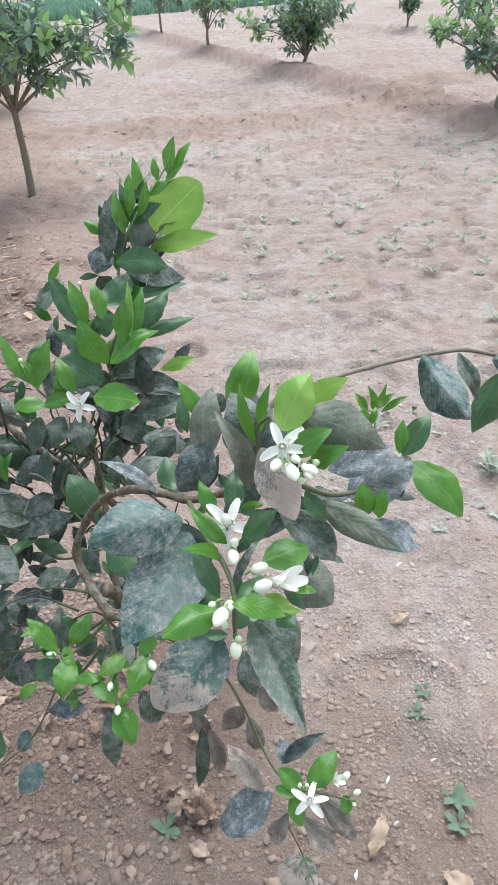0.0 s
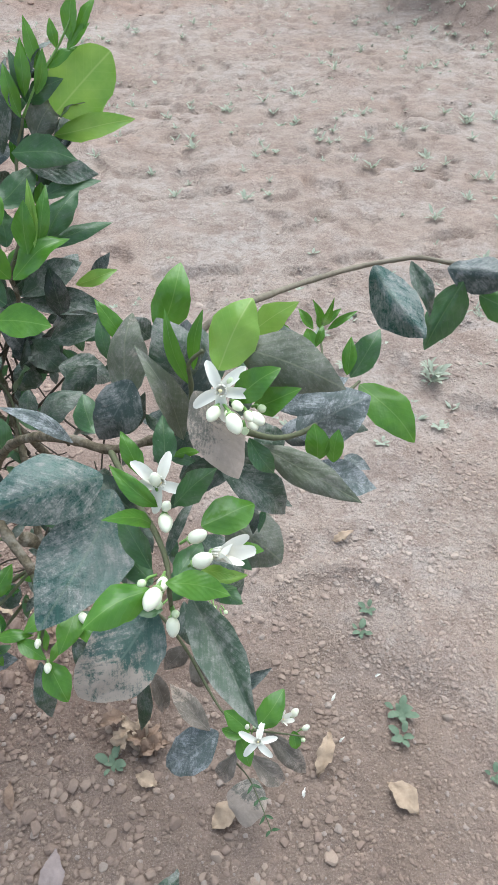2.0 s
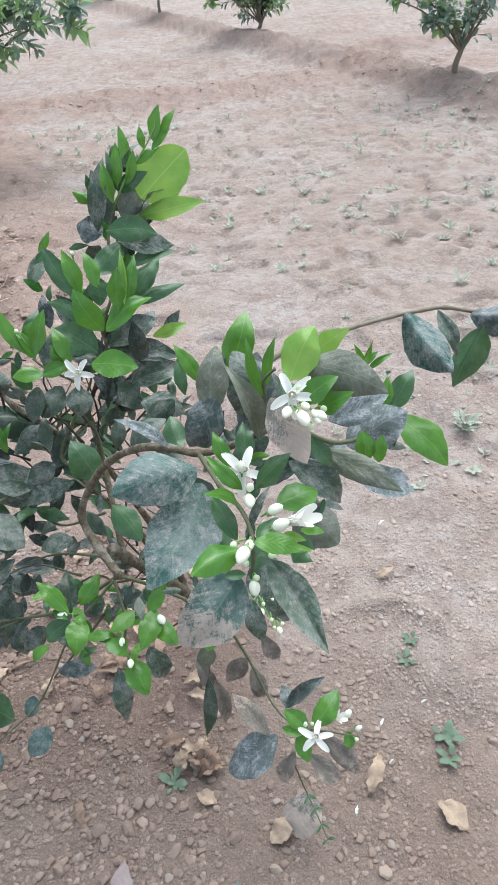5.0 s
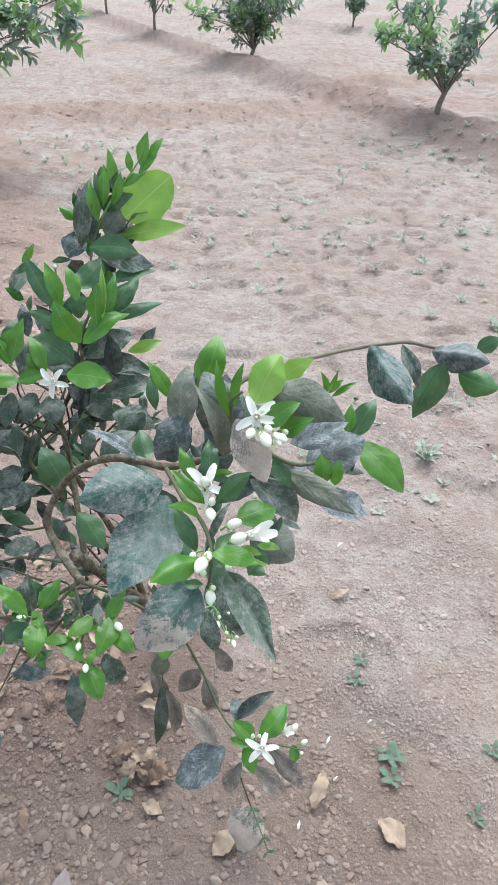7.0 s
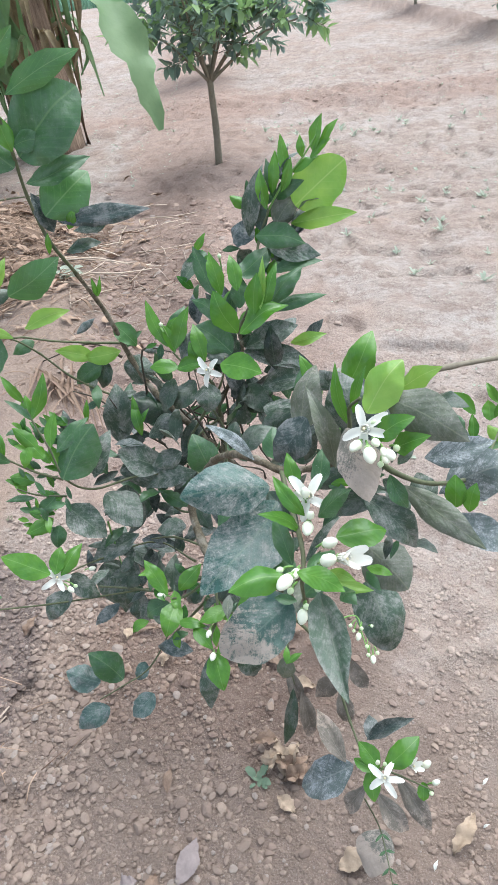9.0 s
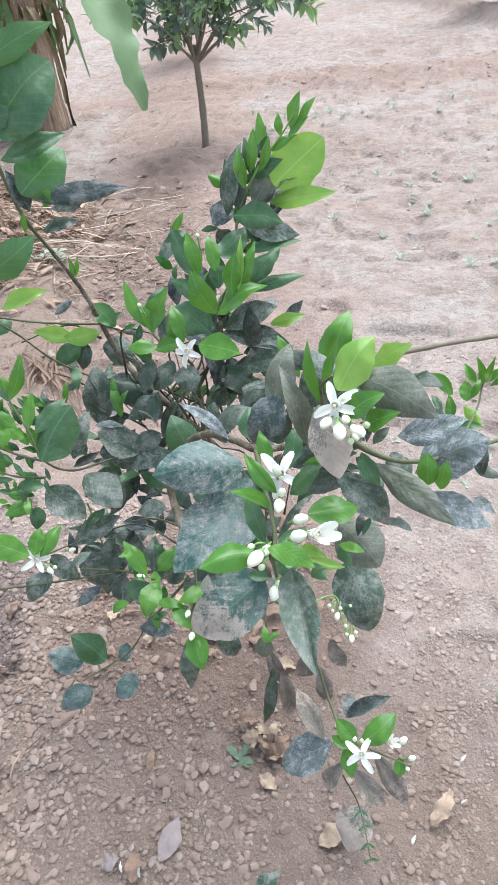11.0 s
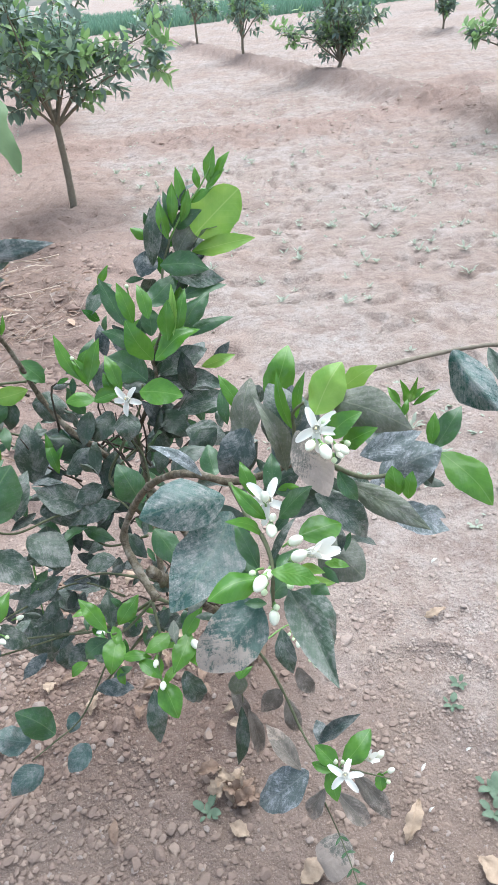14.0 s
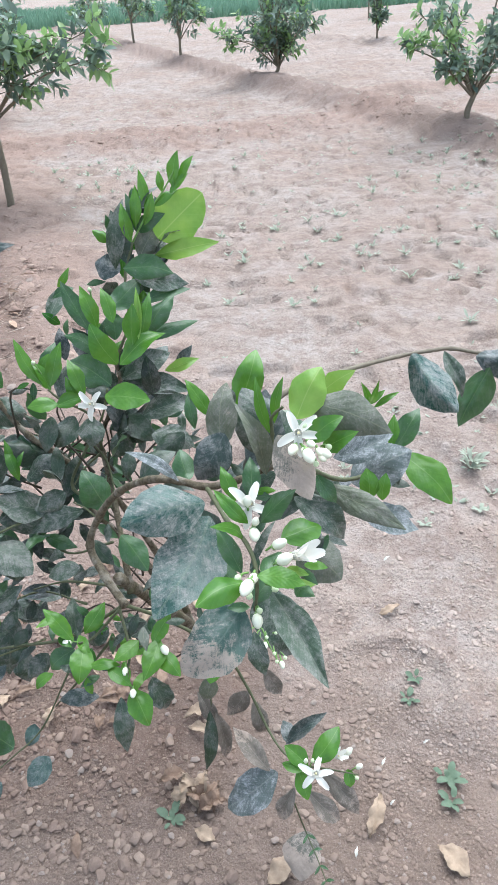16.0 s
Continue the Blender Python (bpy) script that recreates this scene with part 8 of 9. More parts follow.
def citrus_tree(place, tall, clear, spread, seed, leaves, size, label, limbs=7, lean=(0, 0), extra=()):
    """An orchard tree: a tapered trunk, limbs that fork into twigs, leaves along the twigs. extra: ends of limbs that reach out."""
    rng = random.Random(seed)
    x, y = place
    z = ground_z(x, y)
    tree = thing("citrus_tree", (x, y, z), label, "tree", "orchard trees")
    root = Vector((x, y, z - 0.04))
    top = Vector((x + lean[0], y + lean[1], z + clear))
    r = 0.011 + 0.0085 * tall
    v, f = tube((root, root.lerp(top, 0.5) + Vector((rng.uniform(-0.02, 0.02), 0, 0)), top, top + Vector((0, 0, 0.1))), r * 1.15, r * 0.75, 9, 4, 0.08)
    mesh_object("trunk", local(v, root), f, TREE_BARK, tree, origin=tuple(root))
    young, main, dark = [], [], []
    ends = [(Vector(e), True) for e in extra]
    for k in range(limbs):
        a = 2 * math.pi * (k + rng.uniform(-0.3, 0.3)) / limbs
        up = rng.uniform(0.12, 1.0)
        out = spread * math.sqrt(max(0.1, 1 - (up - 0.45) ** 2 * 1.6)) * rng.uniform(0.75, 1.05)
        ends.append((Vector((x + out * math.cos(a), y + out * math.sin(a), z + clear + (tall - clear) * up)), False))
    for end, lone in ends:
        mid = top.lerp(end, 0.5) + Vector((rng.uniform(-0.06, 0.06), rng.uniform(-0.06, 0.06), 0.05 * tall))
        v, f = tube((top - Vector((0, 0, 0.02)), top.lerp(mid, 0.5), mid, end), r * 0.5, r * 0.12, 6, 4, 0.1)
        mesh_object("limb", local(v, top), f, TREE_BARK, tree, origin=tuple(top))
        line = curve_points((top, mid, end), 8)
        twigs = []
        for t in range(7 if lone else 13):
            i = rng.uniform(0.5 if lone else 0.22 if clear > 0.5 else 0.12, 1.0)
            p = line[min(16, int(i * 16))]
            reach = spread * rng.uniform(0.28, 0.5 if lone else 0.62) * (1.15 - 0.45 * i)
            heading = (end - top).normalized() * 0.7 + Vector((rng.gauss(0, 1), rng.gauss(0, 1), rng.gauss(0.3, 0.7))).normalized()
            q = p + heading.normalized() * reach
            q.z = max(q.z, z + (0.95 if clear > 0.5 else 0.7) * clear)
            twigs.append((p, q))
        tv, tf = [], []
        for p, q in twigs:
            sv, sf = tube((p, p.lerp(q, 0.5) + Vector((0, 0, 0.01)), q), r * 0.12, r * 0.06, 4, 2)
            tf += [tuple(i + len(tv) for i in c) for c in sf]
            tv += sv
        mesh_object("twig_spray", local(tv, top), tf, TWIG, tree, origin=tuple(top))["kind"] = "stuff"
        share = max(1, int(leaves / len(ends) / len(twigs)))
        for p, q in twigs:
            tip_young = rng.random() < (0.7 if lone else 0.3)
            count = max(3, min(15, int(share * rng.uniform(0.45, 1.15))))
            stem_way = (q - p).normalized()
            out = stem_way.orthogonal().normalized()
            spin = rng.uniform(0, 6.28)
            for k in range(count):
                u = 0.12 + 0.9 * (k + rng.random()) / count
                around = Matrix.Rotation(spin + 2.4 * k, 3, stem_way) @ out
                way = stem_way * rng.uniform(0.25, 0.9) + around + Vector((rng.gauss(0, 0.3), rng.gauss(0, 0.3), rng.gauss(-0.15, 0.35)))
                spot = (p.lerp(q, u), way)
                if tip_young and u > 0.45:
                    young.append(spot)
                elif rng.random() < 0.42:
                    dark.append(spot)
                else:
                    main.append(spot)
    for name, spots, mat in (("crown", main, TREE_LEAF), ("inner_crown", dark, TREE_DARK), ("young_foliage", young, TREE_YOUNG)):
        v, f = leaf_cloud(spots, size, rng)
        if v:
            mesh_object(name, local(v, top), f, mat, tree, origin=tuple(top))["kind"] = "stuff"
    return tree


citrus_tree((-1.57, 5.38), 1.75, 0.62, 0.6, 24, 3000, 0.1, "young citrus tree with a bare slender trunk and full crown", 9, (0.02, 0.0), ((-0.62, 5.25, 0.98), (-0.75, 5.3, 1.12)))
citrus_tree((2.56, 6.95), 2.0, 0.2, 0.46, 31, 1700, 0.095, "bushy citrus tree branching low on an earth bank", 8, (0.04, 0.0), ((1.75, 6.6, 0.80), (1.95, 6.7, 1.0), (3.1, 6.8, 1.0)))
citrus_tree((1.2, 12.0), 2.3, 0.14, 0.66, 41, 3000, 0.11, "broad citrus tree branching low on an earth bank", 14, (0.05, 0.0), ((0.28, 11.8, 0.62),))
citrus_tree((-0.37, 16.4), 2.1, 0.3, 0.58, 51, 1500, 0.12, "citrus tree on an earth bank far down the row", 8)
citrus_tree((4.05, 17.3), 1.6, 0.15, 0.28, 61, 800, 0.12, "narrow young citrus tree in the next row", 6)
citrus_tree((-1.75, 21.6), 2.2, 0.55, 0.62, 71, 1200, 0.13, "citrus tree with a thin trunk far down the row", 7)
citrus_tree((-3.4, 26.7), 2.3, 0.25, 0.75, 81, 1200, 0.15, "far citrus tree before the green field", 7)
citrus_tree((6.0, 27.0), 1.8, 0.7, 0.6, 91, 420, 0.15, "far citrus tree before the green field", 6)
citrus_tree((6.95, 22.3), 1.8, 0.75, 0.65, 101, 520, 0.14, "citrus tree with a thin trunk in a far row", 6)
citrus_tree((-2.95, 10.1), 1.7, 0.4, 0.7, 111, 2000, 0.11, "citrus tree farther down the shrub's row", 8)


def crop_field():
    """The green field behind the orchard: many upright blades standing close."""
    rng = np.random.default_rng(8)
    n = 24000
    x = rng.uniform(-22, 26, n)
    y = 34.6 + rng.uniform(0, 1, n) ** 1.6 * 22
    s = rng.uniform(0.4, 0.6, n)
    a = rng.uniform(0, math.pi, n)
    w = 0.02 + 0.025 * rng.random(n)
    dx, dy = np.cos(a) * w, np.sin(a) * w
    lx, ly = rng.normal(0, 0.1, n), rng.normal(0, 0.1, n)
    z = height(x, y) - 0.03
    verts = np.stack((np.stack((x - dx, y - dy, z), -1), np.stack((x + dx, y + dy, z), -1),
                      np.stack((x + dx * 0.7 + lx * 0.5, y + dy * 0.7 + ly * 0.5, z + s * 0.65), -1),
                      np.stack((x - dx * 0.7 + lx * 0.5, y - dy * 0.7 + ly * 0.5, z + s * 0.65), -1),
                      np.stack((x + lx, y + ly, z + s), -1)), 1).reshape(-1, 3)
    faces = []
    for i in range(0, 5 * n, 5):
        faces += [(i, i + 1, i + 2, i + 3), (i + 3, i + 2, i + 4)]
    ob = mesh_object("crop_field", verts, faces, CROP)
    tagged(ob, "dense green crop field beyond the orchard", "crop", kind="stuff")


crop_field()


# ---- banana plants and straw ----
def ribbon(points, widths, side, sag=0.15, steps=5, ruffle=0.0):
    """A long leaf blade along the points, folded a little along its rib."""
    line = curve_points(points, steps)
    verts, faces, n = [], [], len(line)
    side = Vector(side)
    for i, p in enumerate(line):
        way = (line[min(i + 1, n - 1)] - line[max(i - 1, 0)]).normalized()
        s = (side - way * side.dot(way)).normalized()
        u = s.cross(way)
        t = i / (n - 1) * (len(widths) - 1)
        k = min(int(t), len(widths) - 2)
        w = widths[k] + (widths[k + 1] - widths[k]) * (t - k)
        for j in (-1, -0.5, 0, 0.5, 1):
            w2 = w * (1 + ruffle * abs(j) * (0.16 * math.sin(i * 0.7 + 2.5 * j) + 0.12 * math.sin(i * 1.9 + j)))
            verts.append(p + s * (j * w2) - u * (abs(j) * sag * w) + u * (ruffle * max(0.0, j) ** 2 * w * (0.5 * math.sin(i * 0.55) + 0.2 * math.sin(i * 1.3))) + u * ((0.05 + 0.13 * abs(j) ** 3) * w * math.sin(i * 0.9 + j * 3)))
    for i in range(n - 1):
        for j in range(4):
            a = i * 5 + j
            faces.append((a, a + 1, a + 6, a + 5))
    return verts, faces


def banana_plant(place, radius, tall, seed, dry, reach, label, fresh=True, green=(), sheaths=16, front=(), curled=()):
    """A clump: a fibrous stem with peeling sheaths, withered leaves hanging round it, and some broad green blades."""
    rng = random.Random(seed)
    x, y = place
    z = ground_z(x, y)
    plant = thing("banana_plant", (x, y, z), label, "banana plant", "banana plants")
    o = (x, y, z)
    v, f = tube(((x, y, z - 0.05), (x + 0.02, y, z + tall * 0.3), (x + 0.01, y, z + tall * 0.7), (x, y, z + tall)), radius, radius * 0.55, 18, 6, 0.05)
    mesh_object("pseudostem", local(v, o), f, BANANA_STEM if fresh else BANANA_DRY, plant, origin=o)
    for k in range(sheaths):
        a = rng.uniform(0, 6.28)
        high = tall * rng.uniform(0.25, 0.9)
        peel = rng.uniform(0.0, 0.12)
        p = []
        for i in range(5):
            u = i / 4
            r = radius * (1.05 - 0.35 * u * high / tall) + peel * u * u
            p.append((x + r * math.cos(a + 0.15 * u), y + r * math.sin(a + 0.15 * u), z + high * u))
        v, f = ribbon(p, (radius * 0.3, radius * 0.26, radius * 0.12, 0.008), (-math.sin(a), math.cos(a), 0), -0.35)
        mesh_object("dry_sheath", local(v, o), f, BANANA_DRY, plant, "brown peeling leaf sheath", origin=o)
    for k in range(dry):
        a = rng.uniform(0, 6.28)
        h = tall * rng.uniform(0.35, 1.0)
        d = reach * rng.uniform(0.1, 1.0) ** 1.3
        drop = h * rng.uniform(0.3, 0.75)
        c, s = math.cos(a), math.sin(a)
        sway = rng.uniform(-0.12, 0.12)
        p = [(x + radius * 0.6 * c, y + radius * 0.6 * s, z + h), (x + (radius + 0.7 * d) * c, y + (radius + 0.7 * d) * s, z + h + 0.08),
             (x + (radius + d) * c - sway * s, y + (radius + d) * s + sway * c, z + h - drop * 0.45), (x + (radius + 0.9 * d) * c - 1.6 * sway * s, y + (radius + 0.9 * d) * s, z + h - drop)]
        w = rng.uniform(0.018, 0.055)
        turn = a + rng.uniform(-0.9, 0.9)
        v, f = ribbon(p, (0.015, w, w * 0.8, 0.008), (-math.sin(turn), math.cos(turn), rng.uniform(-0.3, 0.3)), 0.8)
        pick = rng.random()
        mesh_object("hanging_leaf", local(v, o), f, BANANA_OLD if pick < 0.45 else BANANA_DRY if pick < 0.58 else BANANA_DARK if pick < 0.9 else BANANA_LEAF, plant, "withered hanging leaf" if pick < 0.58 else "limp green leaf", origin=o)
    # limp leaves that hang in a thick curtain beside the stem
    for (ax, ay), (bx, by), count in front:
        for k in range(count):
            u, back = rng.random(), rng.uniform(-0.25, 0.35)
            px, py = ax + (bx - ax) * u - 0.55 * back, ay + (by - ay) * u + 0.83 * back
            top, foot = rng.uniform(1.0, 1.75), rng.uniform(0.5, 0.95)
            dx, dy = rng.gauss(0, 0.1), rng.gauss(0, 0.1)
            p = [(x, y, z + tall * 0.9), ((x + px) / 2, (y + py) / 2, z + tall * 0.95 + 0.2), (px, py, top), (px + dx, py + dy, (top + foot) / 2), (px + 0.4 * dx + 0.5 * dy, py + 1.5 * dy - 0.5 * dx, foot)]
            w, turn = rng.uniform(0.025, 0.085), rng.uniform(-0.9, 0.9)
            v, f = ribbon(p, (0.012, 0.02, w, 0.9 * w, 0.006), (math.cos(turn), math.sin(turn), 0), rng.uniform(0.3, 1.0))
            pick = rng.random()
            mesh_object("hanging_leaf", local(v, o), f, BANANA_DARK if pick < 0.5 else BANANA_LEAF if pick < 0.62 else BANANA_OLD, plant, "limp green leaf" if pick < 0.62 else "withered hanging leaf", origin=o)
    for pts, widths, side in curled:
        v, f = ribbon(pts, widths, side, -0.5)
        mesh_object("curled_leaf", local(v, o), f, TAN_LEAF, plant, "dry tan leaf curled over at the foot", origin=o)
    for pts, widths, side in green:
        v, f = ribbon(pts, widths, side, 0.15, 9, 1.0)
        mesh_object("leaf_blade", local(v, o), f, BANANA_LEAF, plant, "broad green drooping blade", origin=o)
    return plant


banana_plant((-4.02, 4.92), 0.15, 2.2, 4, 30, 0.3, "banana plant with yellowing stem and withered hanging leaves", True, (
    (((-4.05, 4.95, 2.3), (-3.3, 4.4, 2.75), (-1.39, 3.15, 1.52), (-1.20, 2.91, 1.28), (-1.05, 2.79, 1.05), (-0.98, 2.73, 0.81)), (0.03, 0.08, 0.09, 0.085, 0.072, 0.012), (0.75, 0.4, -0.5)),
    (((-4.05, 4.95, 2.3), (-4.1, 4.4, 2.3), (-3.75, 4.0, 1.7), (-3.6, 3.9, 1.15)), (0.03, 0.14, 0.15, 0.03), (0.9, -0.3, 0.0)),
), 3, (((-3.85, 4.75), (-3.0, 5.35), 95),), (
    (((-3.95, 4.49, 0.01), (-3.78, 4.55, 0.18), (-3.65, 4.62, 0.27), (-3.58, 4.66, 0.22), (-3.60, 4.67, 0.05)), (0.06, 0.075, 0.07, 0.06, 0.02), (0.6, 0.7, 0.3)),
))
banana_plant((-3.62, 6.55), 0.3, 2.1, 6, 60, 0.26, "dead brown banana stem wrapped in dry leaves", False)


def straw_stuff(name, count, centre, spread, length, thick, seed, label, material=STRAW):
    """Loose straws lying on the ground."""
    rng = random.Random(seed)
    verts, faces = [], []
    for _ in range(count):
        gx, gy = rng.gauss(0, 1), rng.gauss(0, 1)
        if gx * gx + gy * gy > 3.2:
            continue
        x, y = centre[0] + gx * spread[0], centre[1] + gy * spread[1]
        a, s = rng.uniform(0, math.pi), length * rng.uniform(0.3, 1.3)
        lift = abs(rng.gauss(0, 0.02))
        pts = []
        bow = rng.gauss(0, 0.035) * s
        for k in (-0.5, 0, 0.5):
            px, py = x + k * s * math.cos(a) - (bow if k == 0 else 0) * math.sin(a), y + k * s * math.sin(a) + (bow if k == 0 else 0) * math.cos(a)
            pts.append((px, py, ground_z(px, py) + thick + lift + (0.3 * lift if k == 0 else 0)))
        r = thick * rng.uniform(0.6, 1.4)
        v, f = tube(pts, r, r * 0.7, 3, 2)
        faces += [tuple(i + len(verts) for i in c) for c in f]
        verts += v
    ob = mesh_object(name, verts, faces, material)
    return tagged(ob, label, "straw", kind="stuff")


straw_stuff("straw_heap", 7200, (-2.68, 3.1), (0.56, 0.72), 0.12, 0.003, 3, "heap of old brown straw and dry stalks")
straw_stuff("straw_litter", 900, (-1.75, 2.75), (0.42, 0.7), 0.085, 0.0018, 4, "scattered dry straw on the bank")
straw_stuff("pale_stalks", 170, (-2.2, 3.4), (0.5, 0.6), 0.3, 0.004, 14, "long pale dry stalks on the straw heap", PALE_STRAW)
straw_stuff("straw_on_soil", 160, (-1.25, 3.0), (0.22, 0.5), 0.13, 0.0022, 15, "pale dry straw strewn over the soil", GREY_STRAW)


def leaf_litter(count, centre, spread, seed):
    """Torn pieces of broad dry leaves lying in the straw."""
    rng = random.Random(seed)
    verts, faces = [], []
    for _ in range(count):
        x, y = centre[0] + rng.gauss(0, spread[0]), centre[1] + rng.gauss(0, spread[1])
        a, size = rng.uniform(0, 6.28), rng.uniform(0.04, 0.13)
        dx, dy = 0.5 * size * math.cos(a), 0.5 * size * math.sin(a)
        base, tip = (Vector((x + k * dx, y + k * dy, ground_z(x + k * dx, y + k * dy) + 0.012 + abs(rng.gauss(0, 0.018)))) for k in (-1, 1))
        up = (rng.gauss(0, 0.5), rng.gauss(0, 0.5), 1)
        v, f, _ = blade(base, tip, up, size * rng.uniform(0.2, 0.45), rng.uniform(-0.6, 0.9), None, 0.15, rng, 0.3, 8, 2)
        faces += [tuple(k + len(verts) for k in c) for c in f]
        verts += v
    tagged(mesh_object("leaf_litter", verts, faces, STRAW), "torn dry brown leaves strewn over the straw heap", "litter", kind="stuff")


leaf_litter(900, (-2.5, 3.05), (0.5, 0.62), 91)


def dry_branch(points, r0, r1, label):
    """A bare fallen branch lying over the straw."""
    pts = [(x, y, ground_z(x, y) + lift) for x, y, lift in points]
    v, f = tube(pts, r0, r1, 7, 5, 0.15)
    ob = mesh_object("dry_branch", local(v, pts[0]), f, TWIG, origin=pts[0])
    return tagged(ob, label, "branch")


dry_branch(((-3.6, 3.85, 0.05), (-3.3, 4.15, 0.07), (-3.05, 4.5, 0.06), (-2.8, 4.75, 0.04)), 0.009, 0.004, "long bare dry branch lying over straw")


def grass_tuft(place, blades, seed, long=0.26, wide=0.004, material=STRAW, fan=(-2.9, -1.0), loose=0.0, arch=0.015, label="tuft of dry straw-coloured grass lying on the soil"):
    """A pulled tuft of dry grass whose blades fan out over the soil."""
    rng = random.Random(seed)
    x, y = place
    o = (x, y, ground_z(x, y))
    tuft = thing("dry_grass_tuft", o, label, "grass")
    for k in range(blades):
        a = rng.uniform(*fan)
        s = rng.uniform(0.4, 1.0) * long
        bow = rng.uniform(-0.25, 0.25)
        x, y = place[0] + rng.uniform(-loose, loose), place[1] + rng.uniform(-loose, loose)
        p = []
        for u in (0, 0.35, 0.7, 1):
            px, py = x + s * u * math.cos(a + bow * u), y + s * u * math.sin(a + bow * u)
            p.append((px, py, ground_z(px, py) + 0.004 + arch * math.sin(math.pi * u)))
        v, f = ribbon(p, (0.6 * wide, wide, 0.75 * wide, 0.0008), (-math.sin(a), math.cos(a), 0.3), 0.4, 4)
        mesh_object("grass_blade", local(v, o), f, material, tuft, origin=o)


grass_tuft((-0.935, 0.735), 10, 3, 0.25, 0.0032, GREY_STRAW, (-1.85, -1.3), 0.022)
grass_tuft((-0.815, 0.665), 2, 8, 0.13, 0.0045, GREY_STRAW, (-1.75, -1.5), 0.03, 0.015, "few broad dry blades lying in the furrow")
grass_tuft((-1.33, 2.05), 26, 4, 0.42, 0.007, DRY_LEAF, (-1.35, -0.5), 0.09, 0.05, "withered brown blades lying across the bank")
grass_tuft((-1.2, 1.0), 44, 5, 0.075, 0.0022, OLIVE_GRASS, (0, 6.28), 0.045, 0.03, "low tuft of dull olive grass on the bank")
straw_stuff("loose_straw", 26, (-0.82, 0.55), (0.12, 0.16), 0.09, 0.0018, 5, "few dry straws lying on the soil")


# ---- small things on the ground ----
def ground_leaf(x, y, long, wide, turn, curl, material, label, name="fallen_leaf", kind="leaf"):
    """A fallen leaf or petal lying on the soil, curled up at its sides."""
    rng = random.Random(int(1000 * (x + 5) + 77 * y))
    z = ground_z(x, y) + 0.004
    d = Vector((math.cos(turn), math.sin(turn), 0)) * long / 2
    c = Vector((x, y, z))

    def lay(q, lift=0.0):
        return Vector((q.x, q.y, ground_z(q.x, q.y) + 0.005 + lift))

    v, f, uv = blade(lay(c - d), lay(c + d, 0.012), (0, 0, 1), wide, curl, 0.03 + 0.15 * min(curl, 1.0), 0.1 + 0.25 * curl, rng, 0.2)
    v = [q + Vector((rng.uniform(-1, 1), rng.uniform(-1, 1), rng.uniform(-0.4, 1.4))) * (0.02 + 0.08 * curl) * wide for q in v]
    ob = mesh_object(name, local(v, c), f, material, origin=tuple(c))
    layer = ob.data.uv_layers.new(name="blade")
    for loop in ob.data.loops:
        layer.data[loop.index].uv = uv[loop.vertex_index]
    return tagged(ob, label, kind, "fallen leaves" if kind == "leaf" else "fallen petals")


ground_leaf(-0.160, 0.650, 0.075, 0.030, 2.0, 0.7, TAN_LEAF, "curled dry tan leaf on the soil")
ground_leaf(-0.120, 0.640, 0.060, 0.022, 0.8, 0.9, DRY_LEAF, "shrivelled dry brown leaf on the soil")
ground_leaf(-0.105, 0.625, 0.050, 0.018, 1.3, 0.9, DRY_LEAF, "shrivelled dry brown leaf on the soil")
ground_leaf(-0.130, 0.560, 0.045, 0.028, 2.6, 0.5, TAN_LEAF, "broken dry tan leaf on the soil")
ground_leaf(0.205, 0.560, 0.085, 0.03, 1.1, 0.8, TAN_LEAF, "dry tan leaf on the soil")
ground_leaf(0.330, 0.465, 0.07, 0.045, 2.2, 0.3, TAN_LEAF, "flat spotted tan leaf on the soil")
ground_leaf(-0.291, 0.420, 0.085, 0.04, 1.45, 0.15, LILAC_LEAF, "dusty flat brown leaf on the soil")
ground_leaf(-0.375, 0.560, 0.050, 0.020, 1.7, 0.4, DRY_LEAF, "small reddish brown leaf on the soil")
ground_leaf(-0.797, 0.467, 0.095, 0.038, 0.55, 0.2, LEAF["E"], "dusty blue-green fallen leaf on the soil")
ground_leaf(-0.828, 0.535, 0.05, 0.018, 0.4, 0.7, LILAC_LEAF, "curled lilac-grey dry leaf on the soil")
ground_leaf(-0.780, 0.515, 0.06, 0.018, -0.9, 0.9, LILAC_LEAF, "twisted lilac-grey dry leaf on the soil")
ground_leaf(-0.388, 0.361, 0.036, 0.03, 0.5, 0.3, LILAC_LEAF, "small torn purplish leaf on the soil")
ground_leaf(-1.630, 1.560, 0.16, 0.07, -0.9, 0.8, LILAC_LEAF, "large curled lilac-grey leaf on the bank")
ground_leaf(-1.480, 1.420, 0.11, 0.05, 2.1, 0.6, DRY_LEAF, "curled grey-brown leaf on the bank")
for k, (x, y, turn) in enumerate(((-0.145, 0.635, 2.7), (-0.135, 0.655, 1.2), (-0.115, 0.615, 0.2), (-0.17, 0.64, 1.0))):
    ground_leaf(x, y, 0.06, 0.03, turn, 1.3, (DRY_LEAF, TAN_LEAF)[k % 2], "crumpled dry leaf in a small heap on the soil")
litter_rng = random.Random(77)
for _ in range(46):
    x, y = -0.36 + litter_rng.gauss(0, 0.17), 1.02 + litter_rng.gauss(0, 0.16)
    ground_leaf(x, y, litter_rng.uniform(0.04, 0.075), litter_rng.uniform(0.018, 0.032), litter_rng.uniform(0, 6.28), litter_rng.uniform(0.3, 1.0), DRY_LEAF if litter_rng.random() < 0.75 else TAN_LEAF, "dry brown leaf in the litter under the shrub")
